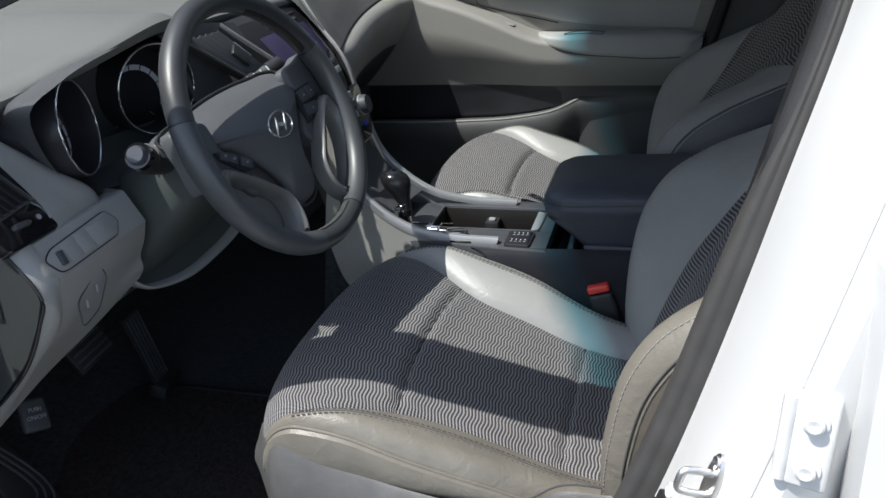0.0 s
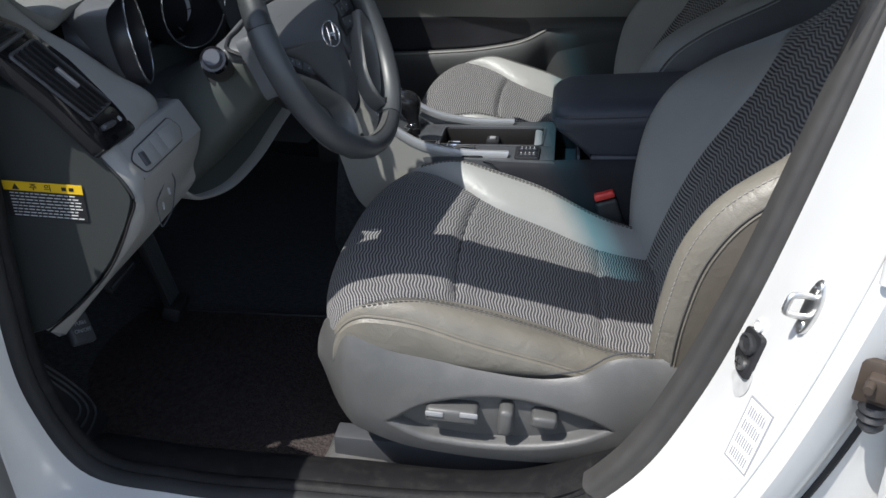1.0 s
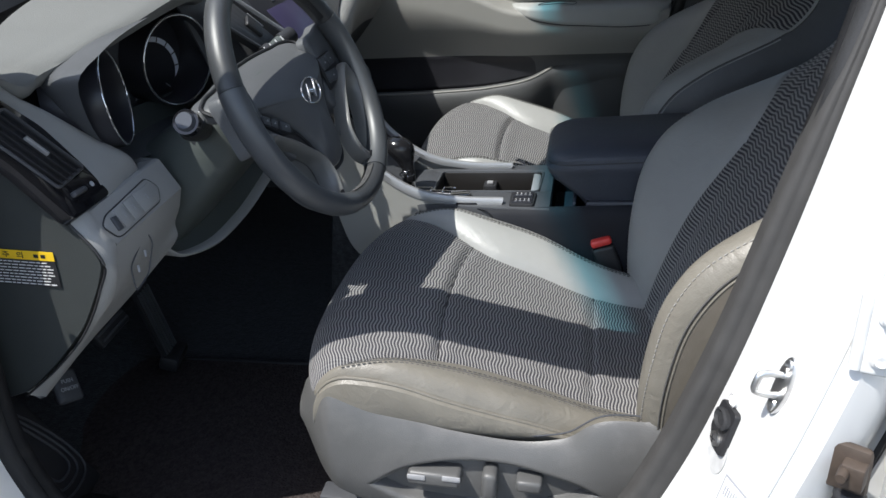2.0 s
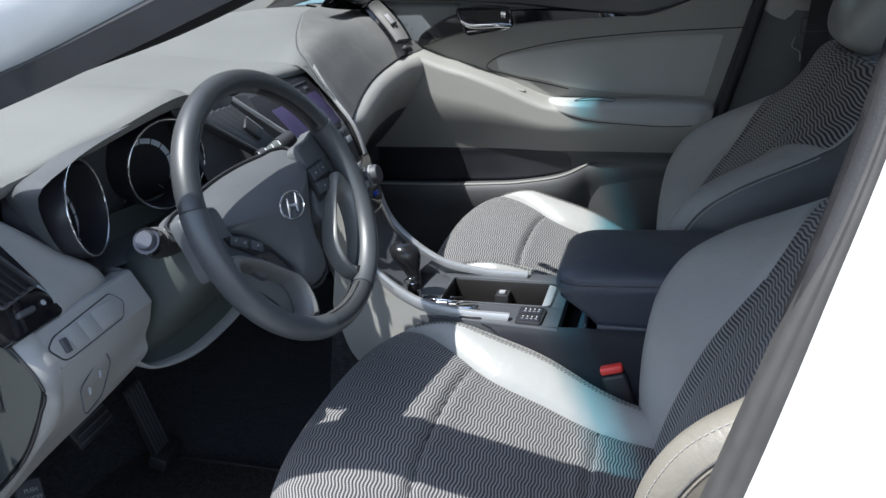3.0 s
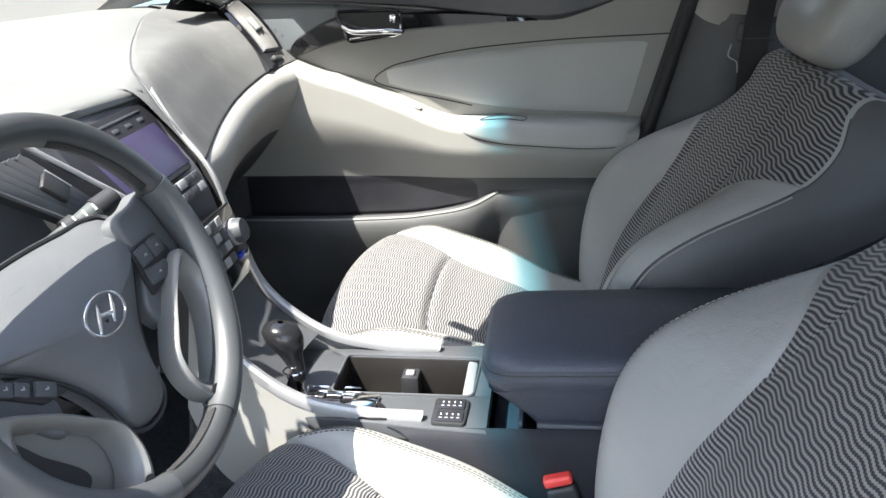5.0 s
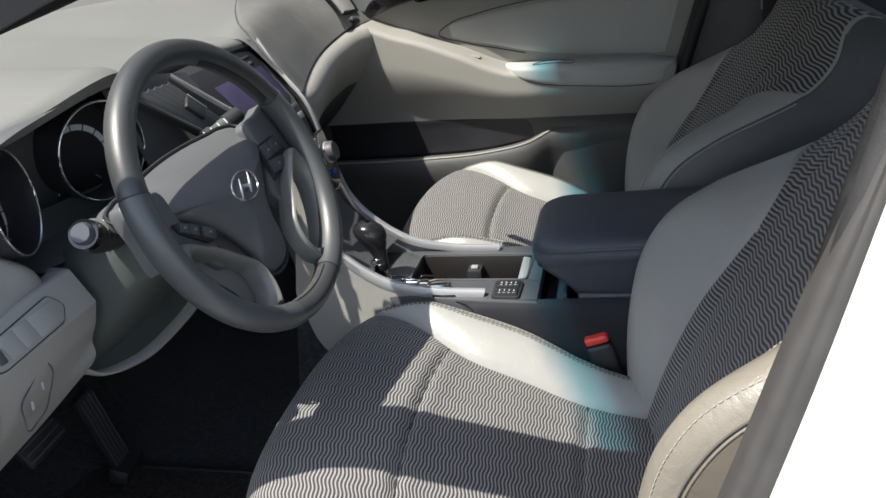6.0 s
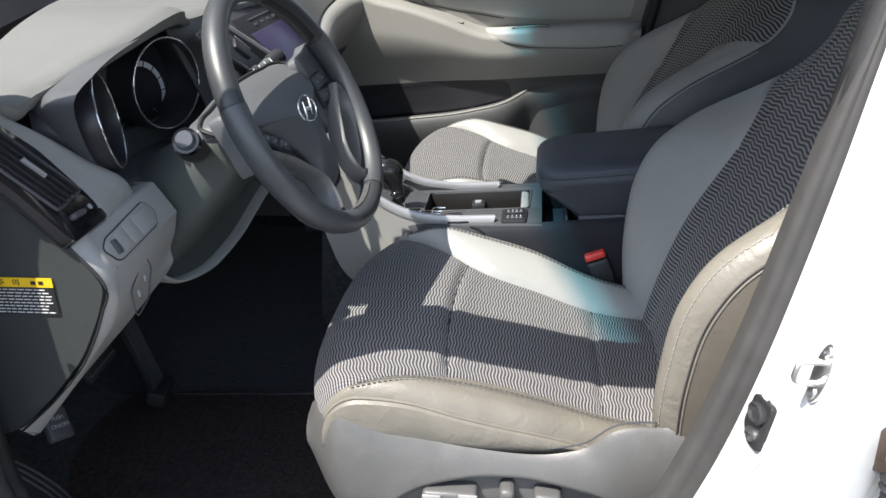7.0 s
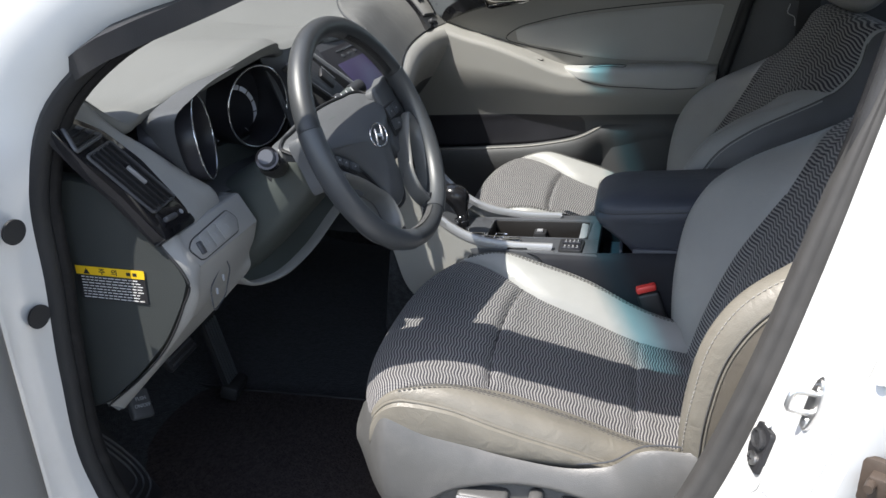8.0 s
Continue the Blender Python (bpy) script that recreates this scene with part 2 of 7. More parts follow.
# ---- mesh tools ----
def f1(xs, ys):
    """A smooth function through a few values."""
    xs, ys = np.array(xs, float), np.array(ys, float)
    d = np.gradient(ys, xs)

    def f(x):
        x = np.clip(x, xs[0], xs[-1])
        i = np.clip(np.searchsorted(xs, x, side="right") - 1, 0, len(xs) - 2)
        h = xs[i + 1] - xs[i]
        t = (x - xs[i]) / h
        return ((2 * t**3 - 3 * t**2 + 1) * ys[i] + (t**3 - 2 * t**2 + t) * h * d[i]
                + (-2 * t**3 + 3 * t**2) * ys[i + 1] + (t**3 - t**2) * h * d[i + 1])
    return f


def spl(pts, n, closed=False):
    """n points along a smooth line through pts."""
    p = np.array(pts, float)
    if closed:
        p = np.vstack([p[-2:], p, p[:3]])
    c = np.r_[0, np.cumsum(np.maximum(1e-6, np.linalg.norm(np.diff(p, axis=0), axis=1)))]
    t = np.linspace(c[2], c[-3], n, endpoint=False) if closed else np.linspace(0, c[-1], n)
    return np.stack([f1(c, p[:, k])(t) for k in range(p.shape[1])], 1)


def smooth(a, b, x):
    t = np.clip((x - a) / (b - a), 0, 1)
    return t * t * (3 - 2 * t)


def sheet(P, UV=None, cu=False, cv=False, flip=False):
    m, n = P.shape[:2]
    F = []
    for i in range(m if cu else m - 1):
        for j in range(n if cv else n - 1):
            a, b, c, d = i * n + j, ((i + 1) % m) * n + j, ((i + 1) % m) * n + (j + 1) % n, i * n + (j + 1) % n
            F.append((d, c, b, a) if flip else (a, b, c, d))
    return [P.reshape(-1, 3), F, None if UV is None else UV.reshape(-1, 2)]


def normals(P):
    du, dv = np.gradient(P, axis=0), np.gradient(P, axis=1)
    n = np.cross(du, dv)
    return n / np.maximum(1e-9, np.linalg.norm(n, axis=2, keepdims=True))


def shell(P, d, UV=None):
    """A sheet with thickness d, away from its normals."""
    m, n = P.shape[:2]
    Q = P - d * normals(P)
    V = np.vstack([P.reshape(-1, 3), Q.reshape(-1, 3)])
    k = m * n
    F = []
    for i in range(m - 1):
        for j in range(n - 1):
            a, b, c, e = i * n + j, (i + 1) * n + j, (i + 1) * n + j + 1, i * n + j + 1
            F += [(a, b, c, e), (e + k, c + k, b + k, a + k)]
    rim = [i * n for i in range(m)] + [(m - 1) * n + j for j in range(1, n)] + [i * n + n - 1 for i in range(m - 2, -1, -1)] + [j for j in range(n - 2, 0, -1)]
    for a, b in zip(rim, rim[1:] + rim[:1]):
        F.append((b, a, a + k, b + k))
    return [V, F, None if UV is None else np.vstack([UV.reshape(-1, 2)] * 2)]


def loft(rows, nu, nv):
    """A smooth grid through rows of control points."""
    R = np.array([spl(r, nv) for r in rows])
    return np.array([spl(R[:, j], nu) for j in range(nv)]).transpose(1, 0, 2)


def xf(G, M):
    A = np.array(M)
    return [G[0] @ A[:3, :3].T + A[:3, 3], G[1], G[2]]


def join(*Gs):
    V, F, k = [], [], 0
    for g in Gs:
        V.append(g[0])
        F += [tuple(i + k for i in f) for f in g[1]]
        k += len(g[0])
    return [np.vstack(V), F, None]


def bm_geo(bm):
    bm.verts.index_update()
    G = [np.array([v.co[:] for v in bm.verts]), [tuple(v.index for v in f.verts) for f in bm.faces], None]
    bm.free()
    return G


def box(sx, sy, sz, r=0.003, seg=2, M=None, taper=1.0):
    """A block with rounded edges, centred; taper: the top's size against the bottom's."""
    bm = bmesh.new()
    bmesh.ops.create_cube(bm, size=1)
    for v in bm.verts:
        k = taper if v.co.z > 0 else 1
        v.co = Vector((v.co.x * sx * k, v.co.y * sy * k, v.co.z * sz))
    if r:
        bmesh.ops.bevel(bm, geom=bm.edges[:], offset=r, segments=seg, affect="EDGES", profile=0.5)
    G = bm_geo(bm)
    return xf(G, M) if M is not None else G


def slab(outline, depth, M=None, r=0.002, seg=2):
    """A plate of that outline in the plane, depth thick upwards, with rounded rims."""
    bm = bmesh.new()
    vs = [bm.verts.new((p[0], p[1], 0)) for p in outline]
    f = bm.faces.new(vs)
    bmesh.ops.recalc_face_normals(bm, faces=[f])
    if f.normal.z < 0:
        f.normal_flip()
    ext = bmesh.ops.extrude_face_region(bm, geom=[f])
    top = [v for v in ext["geom"] if isinstance(v, bmesh.types.BMVert)]
    for v in top:
        v.co.z += depth
    bmesh.ops.recalc_face_normals(bm, faces=bm.faces[:])
    if r:
        tops = set(top)
        rim = [e for e in bm.edges if e.verts[0] in tops and e.verts[1] in tops]
        bmesh.ops.bevel(bm, geom=rim, offset=r, segments=seg, affect="EDGES", profile=0.5)
    G = bm_geo(bm)
    return xf(G, M) if M is not None else G


def tube(pts, rad, n=10, closed=False, flat=1.0, up=(0, 0, 1), caps=True):
    """A rod along a line; rad may be one value or one for each point; flat squeezes it along up."""
    p = np.array(pts, float)
    m = len(p)
    rad = np.broadcast_to(np.array(rad, float), (m,))
    t = np.roll(p, -1, 0) - np.roll(p, 1, 0) if closed else np.gradient(p, axis=0)
    t /= np.maximum(1e-9, np.linalg.norm(t, axis=1, keepdims=True))
    up = np.broadcast_to(np.array(up, float), (m, 3))
    s = np.cross(t, up)
    s /= np.maximum(1e-6, np.linalg.norm(s, axis=1, keepdims=True))
    u = np.cross(s, t)
    a = np.linspace(0, 2 * np.pi, n, endpoint=False)
    P = p[:, None] + rad[:, None, None] * (np.cos(a)[None, :, None] * s[:, None] + flat * np.sin(a)[None, :, None] * u[:, None])
    G = sheet(P, cu=closed, cv=True, flip=True)
    if caps and not closed:
        G[1] += [tuple(range(n)), tuple(range((m - 1) * n, m * n))[::-1]]
    return G


def lathe(profile, n=32, M=None):
    """Turned round z from (radius, height) pairs."""
    a = np.linspace(0, 2 * np.pi, n, endpoint=False)
    P = np.array([[(r * math.cos(t), r * math.sin(t), h) for t in a] for r, h in profile])
    G = sheet(P, cv=True)
    if profile[0][0] > 1e-5:
        G[1].append(tuple(range(n))[::-1])
    if profile[-1][0] > 1e-5:
        k = (len(profile) - 1) * n
        G[1].append(tuple(range(k, k + n)))
    return xf(G, M) if M is not None else G


def dashes(pts, length, gap, rad, offset=None):
    """Stitches: short threads along a line."""
    p = np.array(pts, float)
    c = np.r_[0, np.cumsum(np.linalg.norm(np.diff(p, axis=0), axis=1))]
    Gs = []
    for a in np.arange(0, c[-1] - length, length + gap):
        q = np.stack([np.interp([a, a + length / 2, a + length], c, p[:, k]) for k in range(3)], 1)
        Gs.append(tube(q, [rad * 0.6, rad, rad * 0.6], 5))
    return join(*Gs)


def frame_at(o, ex, ey):
    """A pose with origin o, its x along ex and its y towards ey."""
    ex = Vector(ex).normalized()
    ez = ex.cross(Vector(ey)).normalized()
    ey = ez.cross(ex)
    return Matrix(((ex.x, ey.x, ez.x, o[0]), (ex.y, ey.y, ez.y, o[1]), (ex.z, ey.z, ez.z, o[2]), (0, 0, 0, 1)))


def rpoly(pts, r=0.004, n=4):
    """A polygon with rounded corners."""
    p = np.array(pts, float)
    out = []
    for i in range(len(p)):
        a, b, c = p[i - 1], p[i], p[(i + 1) % len(p)]
        la, lc = np.linalg.norm(a - b), np.linalg.norm(c - b)
        k = min(r, 0.45 * la, 0.45 * lc)
        s, e = b + (a - b) / la * k, b + (c - b) / lc * k
        for t in np.linspace(0, 1, n + 1):
            out.append((1 - t) ** 2 * s + 2 * t * (1 - t) * b + t * t * e)
    return np.array(out)


# ---- things ----


def thing(name, label, category, loc, kind="", group=""):
    ob = new(name)
    ob.empty_display_size = 0.05
    ob.location = loc
    ob["base"] = list(loc)
    return tagged(ob, label, category, group, kind)


def mesh_of(name, G, mat, sharp=38):
    me = bpy.data.meshes.new(name)
    me.from_pydata([tuple(v) for v in G[0]], [], G[1])
    if G[2] is not None:
        lay = me.uv_layers.new(name="uv")
        idx = np.empty(len(me.loops), int)
        me.loops.foreach_get("vertex_index", idx)
        lay.data.foreach_set("uv", G[2][idx].ravel())
    me.materials.append(mat)
    me.shade_smooth()
    me.set_sharp_from_angle(angle=radians(sharp))
    me.update()
    return me


def part(name, G, mat, parent, label="", sharp=38):
    """One mesh under a thing or under a part; its places are the car's."""
    root = parent
    while root.parent:
        root = root.parent
    G = [G[0] - np.array(root["base"]), G[1], G[2]]
    ob = new(name, mesh_of(name, G, mat, sharp))
    ob.parent = parent
    if label:
        ob["label"] = label
    return ob


def solid(name, G, mat, label, category, loc, kind="", sharp=38):
    """A thing of one mesh."""
    G = [G[0] - np.array(loc), G[1], G[2]]
    ob = new(name, mesh_of(name, G, mat, sharp))
    ob.location = loc
    ob["base"] = list(loc)
    return tagged(ob, label, category, "", kind)


# ---- the car's shell ----
def opening_line(n=160):
    """The rim of the driver's door opening, on which the rubber seal sits (closed, from the front foot round)."""
    return spl([(-0.730, -0.72, 0.90), (-0.742, -0.72, 0.78), (-0.754, -0.72, 0.65), (-0.752, -0.72, 0.50), (-0.708, -0.712, 0.385),
                (-0.60, -0.70, 0.350), (-0.42, -0.70, 0.345), (-0.22, -0.70, 0.345), (-0.07, -0.708, 0.375), (-0.008, -0.725, 0.45),
                (0.053, -0.738, 0.58), (0.090, -0.742, 0.69), (0.127, -0.74, 0.82), (0.160, -0.735, 0.95), (0.198, -0.715, 1.10),
                (0.215, -0.685, 1.22), (0.16, -0.665, 1.29), (0.02, -0.66, 1.285), (-0.20, -0.668, 1.205), (-0.37, -0.672, 1.143),
                (-0.49, -0.685, 1.107), (-0.615, -0.705, 1.055), (-0.686, -0.715, 0.995)], n, closed=True)


def build_shell():
    car = thing("car_body", "white painted sedan body shell round the open driver's door", "car body", (0.2, 0, -0.05), "structure")
    L = opening_line(200)
    # outward direction in the side plane
    t = np.roll(L, -1, 0) - np.roll(L, 1, 0)
    out = np.stack([t[:, 2], np.zeros(len(L)), -t[:, 0]], 1)
    out /= np.linalg.norm(out, axis=1, keepdims=True)
    mid = L.mean(0)
    if ((L - mid) * out).sum() < 0:
        out = -out
    prof = [(-0.004, 0.012), (0.0, 0.0), (0.003, -0.03), (0.010, -0.066), (0.019, -0.10), (0.032, -0.128), (0.046, -0.140), (0.062, -0.138), (0.078, -0.128)]
    fy = (1 - 0.6 * smooth(0.80, 1.0, L[:, 2]) * (L[:, 0] < 0))[:, None] * np.array([[0, 1.0, 0]])
    fo = (1 + 1.3 * np.clip(-out[:, :1], 0, 1)) * out
    far = (1 - smooth(0.1, 0.5, out[:, 2:])) * (1 - smooth(0.2, 0.6, -out[:, :1]))
    P = np.array([L + (o * fo if o > 0 else o * out) + y * fy for o, y in prof] + [L + (0.078 + (o - 0.078) * far) * out + (fo - out) * 0.078 + y * fy for o, y in ((0.086, -0.122), (0.094, -0.110), (0.104, -0.106), (0.13, -0.108), (0.30, -0.118))]).transpose(1, 0, 2)
    part("door_frame", sheet(P, cu=True, flip=True), M_PAINT, car, "glossy white painted door jamb")
    # seal: a fat rubber lip with a thin inner bead
    rearmost = smooth(0.30, 0.50, out[:, 0]) * (L[:, 2] > 0.40)
    part("weatherstrip", tube(L + (0.006 - 0.012 * rearmost)[:, None] * out + np.array([0, -0.004, 0]), 0.0118 - 0.003 * rearmost, 12, True, 1.3, up=(0, 1, 0)), M_RUBBER, car, "black rubber door seal")
    part("seal_bead", tube(L - (0.007 * rearmost + 0.003)[:, None] * out + np.array([0, 0.012, 0]), 0.0085 - 0.003 * rearmost, 10, True, 1.2, up=(0, 1, 0)), M_SILL, car, "dark seal edge")
    back = [k for k in range(len(L)) if out[k, 0] > 0.35 and 0.40 < L[k, 2] < 1.25]
    wide = f1([0.40, 0.60, 0.75, 0.90, 1.0, 1.25], [1.2, 1.2, 1.05, 0.85, 0.5, 0.5])
    strip = np.array([[L[k] + o * (float(wide(L[k, 2])) if o < 0 else 1.0) * out[k] + np.array([0, y, 0]) for o, y in spl([(-0.019, 0.016), (-0.021, -0.004), (-0.0205, -0.012), (-0.018, -0.0155), (-0.012, -0.0165), (-0.010, -0.0155), (-0.008, -0.0165), (0.001, -0.0165), (0.004, -0.0145), (0.005, -0.010)], 24)] for k in back])
    part("pillar_edge_trim", sheet(strip, flip=True), M_PILLAREDGE, car, "grey ribbed edge strip inside the door seal")
    part("jamb_crease", tube([P[k, 5] for k in range(len(L)) if out[k, 0] > 0.3 and L[k, 2] < 1.25], 0.0022, 8), M_PAINT, car)
    rear = [k for k in range(len(L)) if out[k, 0] > 0.45 and L[k, 2] < 1.2]
    part("panel_gap", tube(P[rear, 11] + np.array([0, -0.002, 0]), 0.0035, 6), M_RUBBER, car, "dark gap before the rear door")
    # rocker below the opening and front fender stub
    P = loft([[(-0.95, -0.70, 0.30), (-0.5, -0.70, 0.285), (0.0, -0.70, 0.285), (0.5, -0.72, 0.30)],
              [(-0.95, -0.82, 0.31), (-0.5, -0.82, 0.30), (0.0, -0.82, 0.30), (0.5, -0.84, 0.31)],
              [(-0.95, -0.88, 0.26), (-0.5, -0.88, 0.25), (0.0, -0.88, 0.25), (0.5, -0.89, 0.26)],
              [(-0.95, -0.86, 0.12), (-0.5, -0.86, 0.12), (0.0, -0.86, 0.12), (0.5, -0.87, 0.12)]], 16, 24)
    part("rocker", shell(P, 0.004), M_PAINT, car, "white rocker panel")
    # black sill plate inside the seal
    P = loft([[(-0.74, -0.706, 0.385), (-0.62, -0.697, 0.352), (-0.4, -0.697, 0.346), (-0.15, -0.697, 0.346), (0.02, -0.715, 0.45)],
              [(-0.74, -0.67, 0.385), (-0.62, -0.665, 0.357), (-0.4, -0.665, 0.352), (-0.15, -0.665, 0.352), (0.02, -0.68, 0.45)],
              [(-0.74, -0.625, 0.36), (-0.62, -0.62, 0.342), (-0.4, -0.62, 0.338), (-0.15, -0.62, 0.338), (0.02, -0.64, 0.42)],
              [(-0.74, -0.60, 0.29), (-0.62, -0.60, 0.28), (-0.4, -0.60, 0.28), (-0.15, -0.60, 0.28), (0.02, -0.62, 0.28)]], 16, 40)
    part("sill_plate", shell(P, 0.003), M_SILL, car, "scuffed black plastic sill plate")
    # kick panel at the foot of the front pillar
    P = loft([[(-0.755, -0.712, 0.90), (-0.775, -0.712, 0.65), (-0.77, -0.712, 0.50), (-0.72, -0.705, 0.385)],
              [(-0.80, -0.70, 0.90), (-0.85, -0.69, 0.65), (-0.86, -0.68, 0.48), (-0.83, -0.67, 0.35)],
              [(-1.05, -0.66, 0.90), (-1.10, -0.64, 0.65), (-1.12, -0.62, 0.45), (-1.12, -0.60, 0.30)]], 16, 20)
    part("kick_panel", shell(P, -0.003), M_GREYDARK, car, "dark grey kick panel")
    # roof rails with the front pillars, both sides, and the roof skin
    for s, nm in ((-1, "pillar_rail"), (1, "pillar_rail")):
        inner = spl([(-0.98, -0.64, 0.93), (-0.78, -0.61, 1.00), (-0.53, -0.60, 1.095), (-0.37, -0.61, 1.15), (-0.20, -0.615, 1.21), (0.02, -0.615, 1.27), (0.3, -0.61, 1.31), (1.2, -0.60, 1.30)], 60)
        if s < 0:
            inner[:, 1] -= 0.044 * np.exp(-((inner[:, 0] + 0.590) / 0.062) ** 2)
        outer = inner * np.array([1, 1, 1]) + np.array([0, -0.108, -0.006])
        P = np.stack([inner + np.array([0, 0, -0.02 + 0.018 * (s < 0)]), (inner + outer) / 2 + np.array([0, 0, -0.022 + 0.014 * (s < 0)]), outer + np.array([0, 0, -0.014]), outer + np.array([0, -0.006, 0.012]),
                      (inner + outer) / 2 + np.array([0, 0, 0.03]), inner + np.array([0, 0.004, 0.018])], 1)
        P[:, :, 1] *= -s
        if s > 0:
            P[:, :, 2] += 0.10 * smooth(-0.56, -0.76, P[:, :1, 0])
            P[:, :, 2] += 0.018 * smooth(-0.18, -0.36, P[:, :1, 0]) + 0.034 * smooth(-0.45, -0.56, P[:, :1, 0])
            P[:, :, 1] += (0.10 - 0.11 * smooth(-0.66, -0.52, P[:, :1, 0]) - 0.06 * smooth(-0.46, -0.30, P[:, :1, 0]))
        # the driver's rail is black: the shade on its trim is put into colour
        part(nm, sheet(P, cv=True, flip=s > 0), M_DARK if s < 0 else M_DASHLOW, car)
    xs = np.r_[-0.334, np.linspace(-0.325, 1.5, 30)]
    P = np.array([[(x + 0.095 * (abs(y) / 0.62) ** 2 * (1 - smooth(-0.3, 0.6, x)), y, 1.232 + 0.12 * smooth(-0.5, 0.5, x) - 0.03 * (y / 0.62) ** 2) for y in np.linspace(-0.64, 0.64, 24)] for x in xs])
    part("roof", shell(P, -0.03), M_PAINT, car, "white roof")
    solid("ceiling", sheet(P + np.array([0, 0, -0.012])), M_HEADLINER, "pale cloth headliner under the roof", "headliner", (0.5, 0, 1.3), "structure")
    # windshield, UV v runs up the glass
    rows = []
    us = np.linspace(0, 1, 24)
    for u in us:
        rows.append([((1 - u) * (-1.24 + 0.25 * (y / 0.7) ** 2) + u * (-0.325 + 0.095 * (y / 0.64) ** 2), y * (0.72 - 0.09 * u) / 0.64, 1.02 + 0.213 * u + 0.03 * math.sin(math.pi * u) - 0.03 * u * (y / 0.62) ** 2) for y in np.linspace(-0.64, 0.64, 24)])
    UV = np.array([[(0.5, u)] * 24 for u in us])
    part("windshield", sheet(np.array(rows), UV), M_WINDSHIELD, car, "laminated windshield with a blue shade band")
    # unseen rear block against sky from behind, firewall, far flank below the passenger's door
    part("rear_sky_block", box(0.04, 1.5, 1.10, 0.01, M=pose(1.45, 0, 0.68)), M_GREYDARK, car)
    part("firewall", box(0.05, 1.5, 0.85, 0.01, M=pose(-1.16, 0, 0.52, 0, 12, 0)), M_CARPET, car)
    # unseen plate added under the dash end to stop stray sun
    part("stray_sun_plate", box(0.34, 0.30, 0.02, 0.004, M=pose(-0.99, -0.53, 0.80)), M_DARK, car)
    part("far_flank", box(2.9, 0.05, 0.5, 0.01, M=pose(0.1, 0.83, 0.30)), M_PAINT, car)
    part("far_kick", box(0.45, 0.04, 0.75, 0.01, M=pose(-0.98, 0.735, 0.60)), M_CARPET, car)
    P = np.array([[(-1.205 + 0.25 * (y / 0.7) ** 2 - 1.1 * k, y * 1.12, 1.015 - 0.015 * (y / 0.7) ** 2 - 0.10 * k - 0.06 * k * k) for y in np.linspace(-0.76, 0.76, 24)] for k in np.linspace(0, 1, 16)])
    part("hood", shell(P, -0.01), M_PAINT, car, "white hood before the windshield")
    part("cowl", box(0.10, 1.5, 0.35, 0.01, M=pose(-1.27, 0, 0.84, 0, 0, 0)), M_DARK, car)
    part("rear_flank", box(1.05, 0.04, 0.75, 0.01, M=pose(0.95, 0.70, 0.72)), M_GREYDARK, car)
    part("rear_flank", box(0.95, 0.04, 0.75, 0.01, M=pose(1.0, -0.68, 0.72)), M_GREYDARK, car)
    # floor
    P = loft([[(-1.15, y, 0.42), (-0.98, y, 0.30), (-0.80, y, 0.275), (-0.4, y, 0.27), (0.4, y, 0.27), (1.4, y, 0.27)] for y in np.linspace(-0.66, 0.72, 6)], 20, 40)
    solid("floor", shell(P[:, ::-1], 0.02), M_CARPET, "black carpeted car floor", "floor", (0, 0, 0.26), "structure")
    return car


def jamb_frame(o, n, ex=(0.25, 0.05, 0.96)):
    """A pose on the jamb: z along the surface's normal n, x along the pillar."""
    n = Vector(n).normalized()
    return frame_at(o, Vector(ex) - n * n.dot(Vector(ex)), n.cross(Vector(ex)))


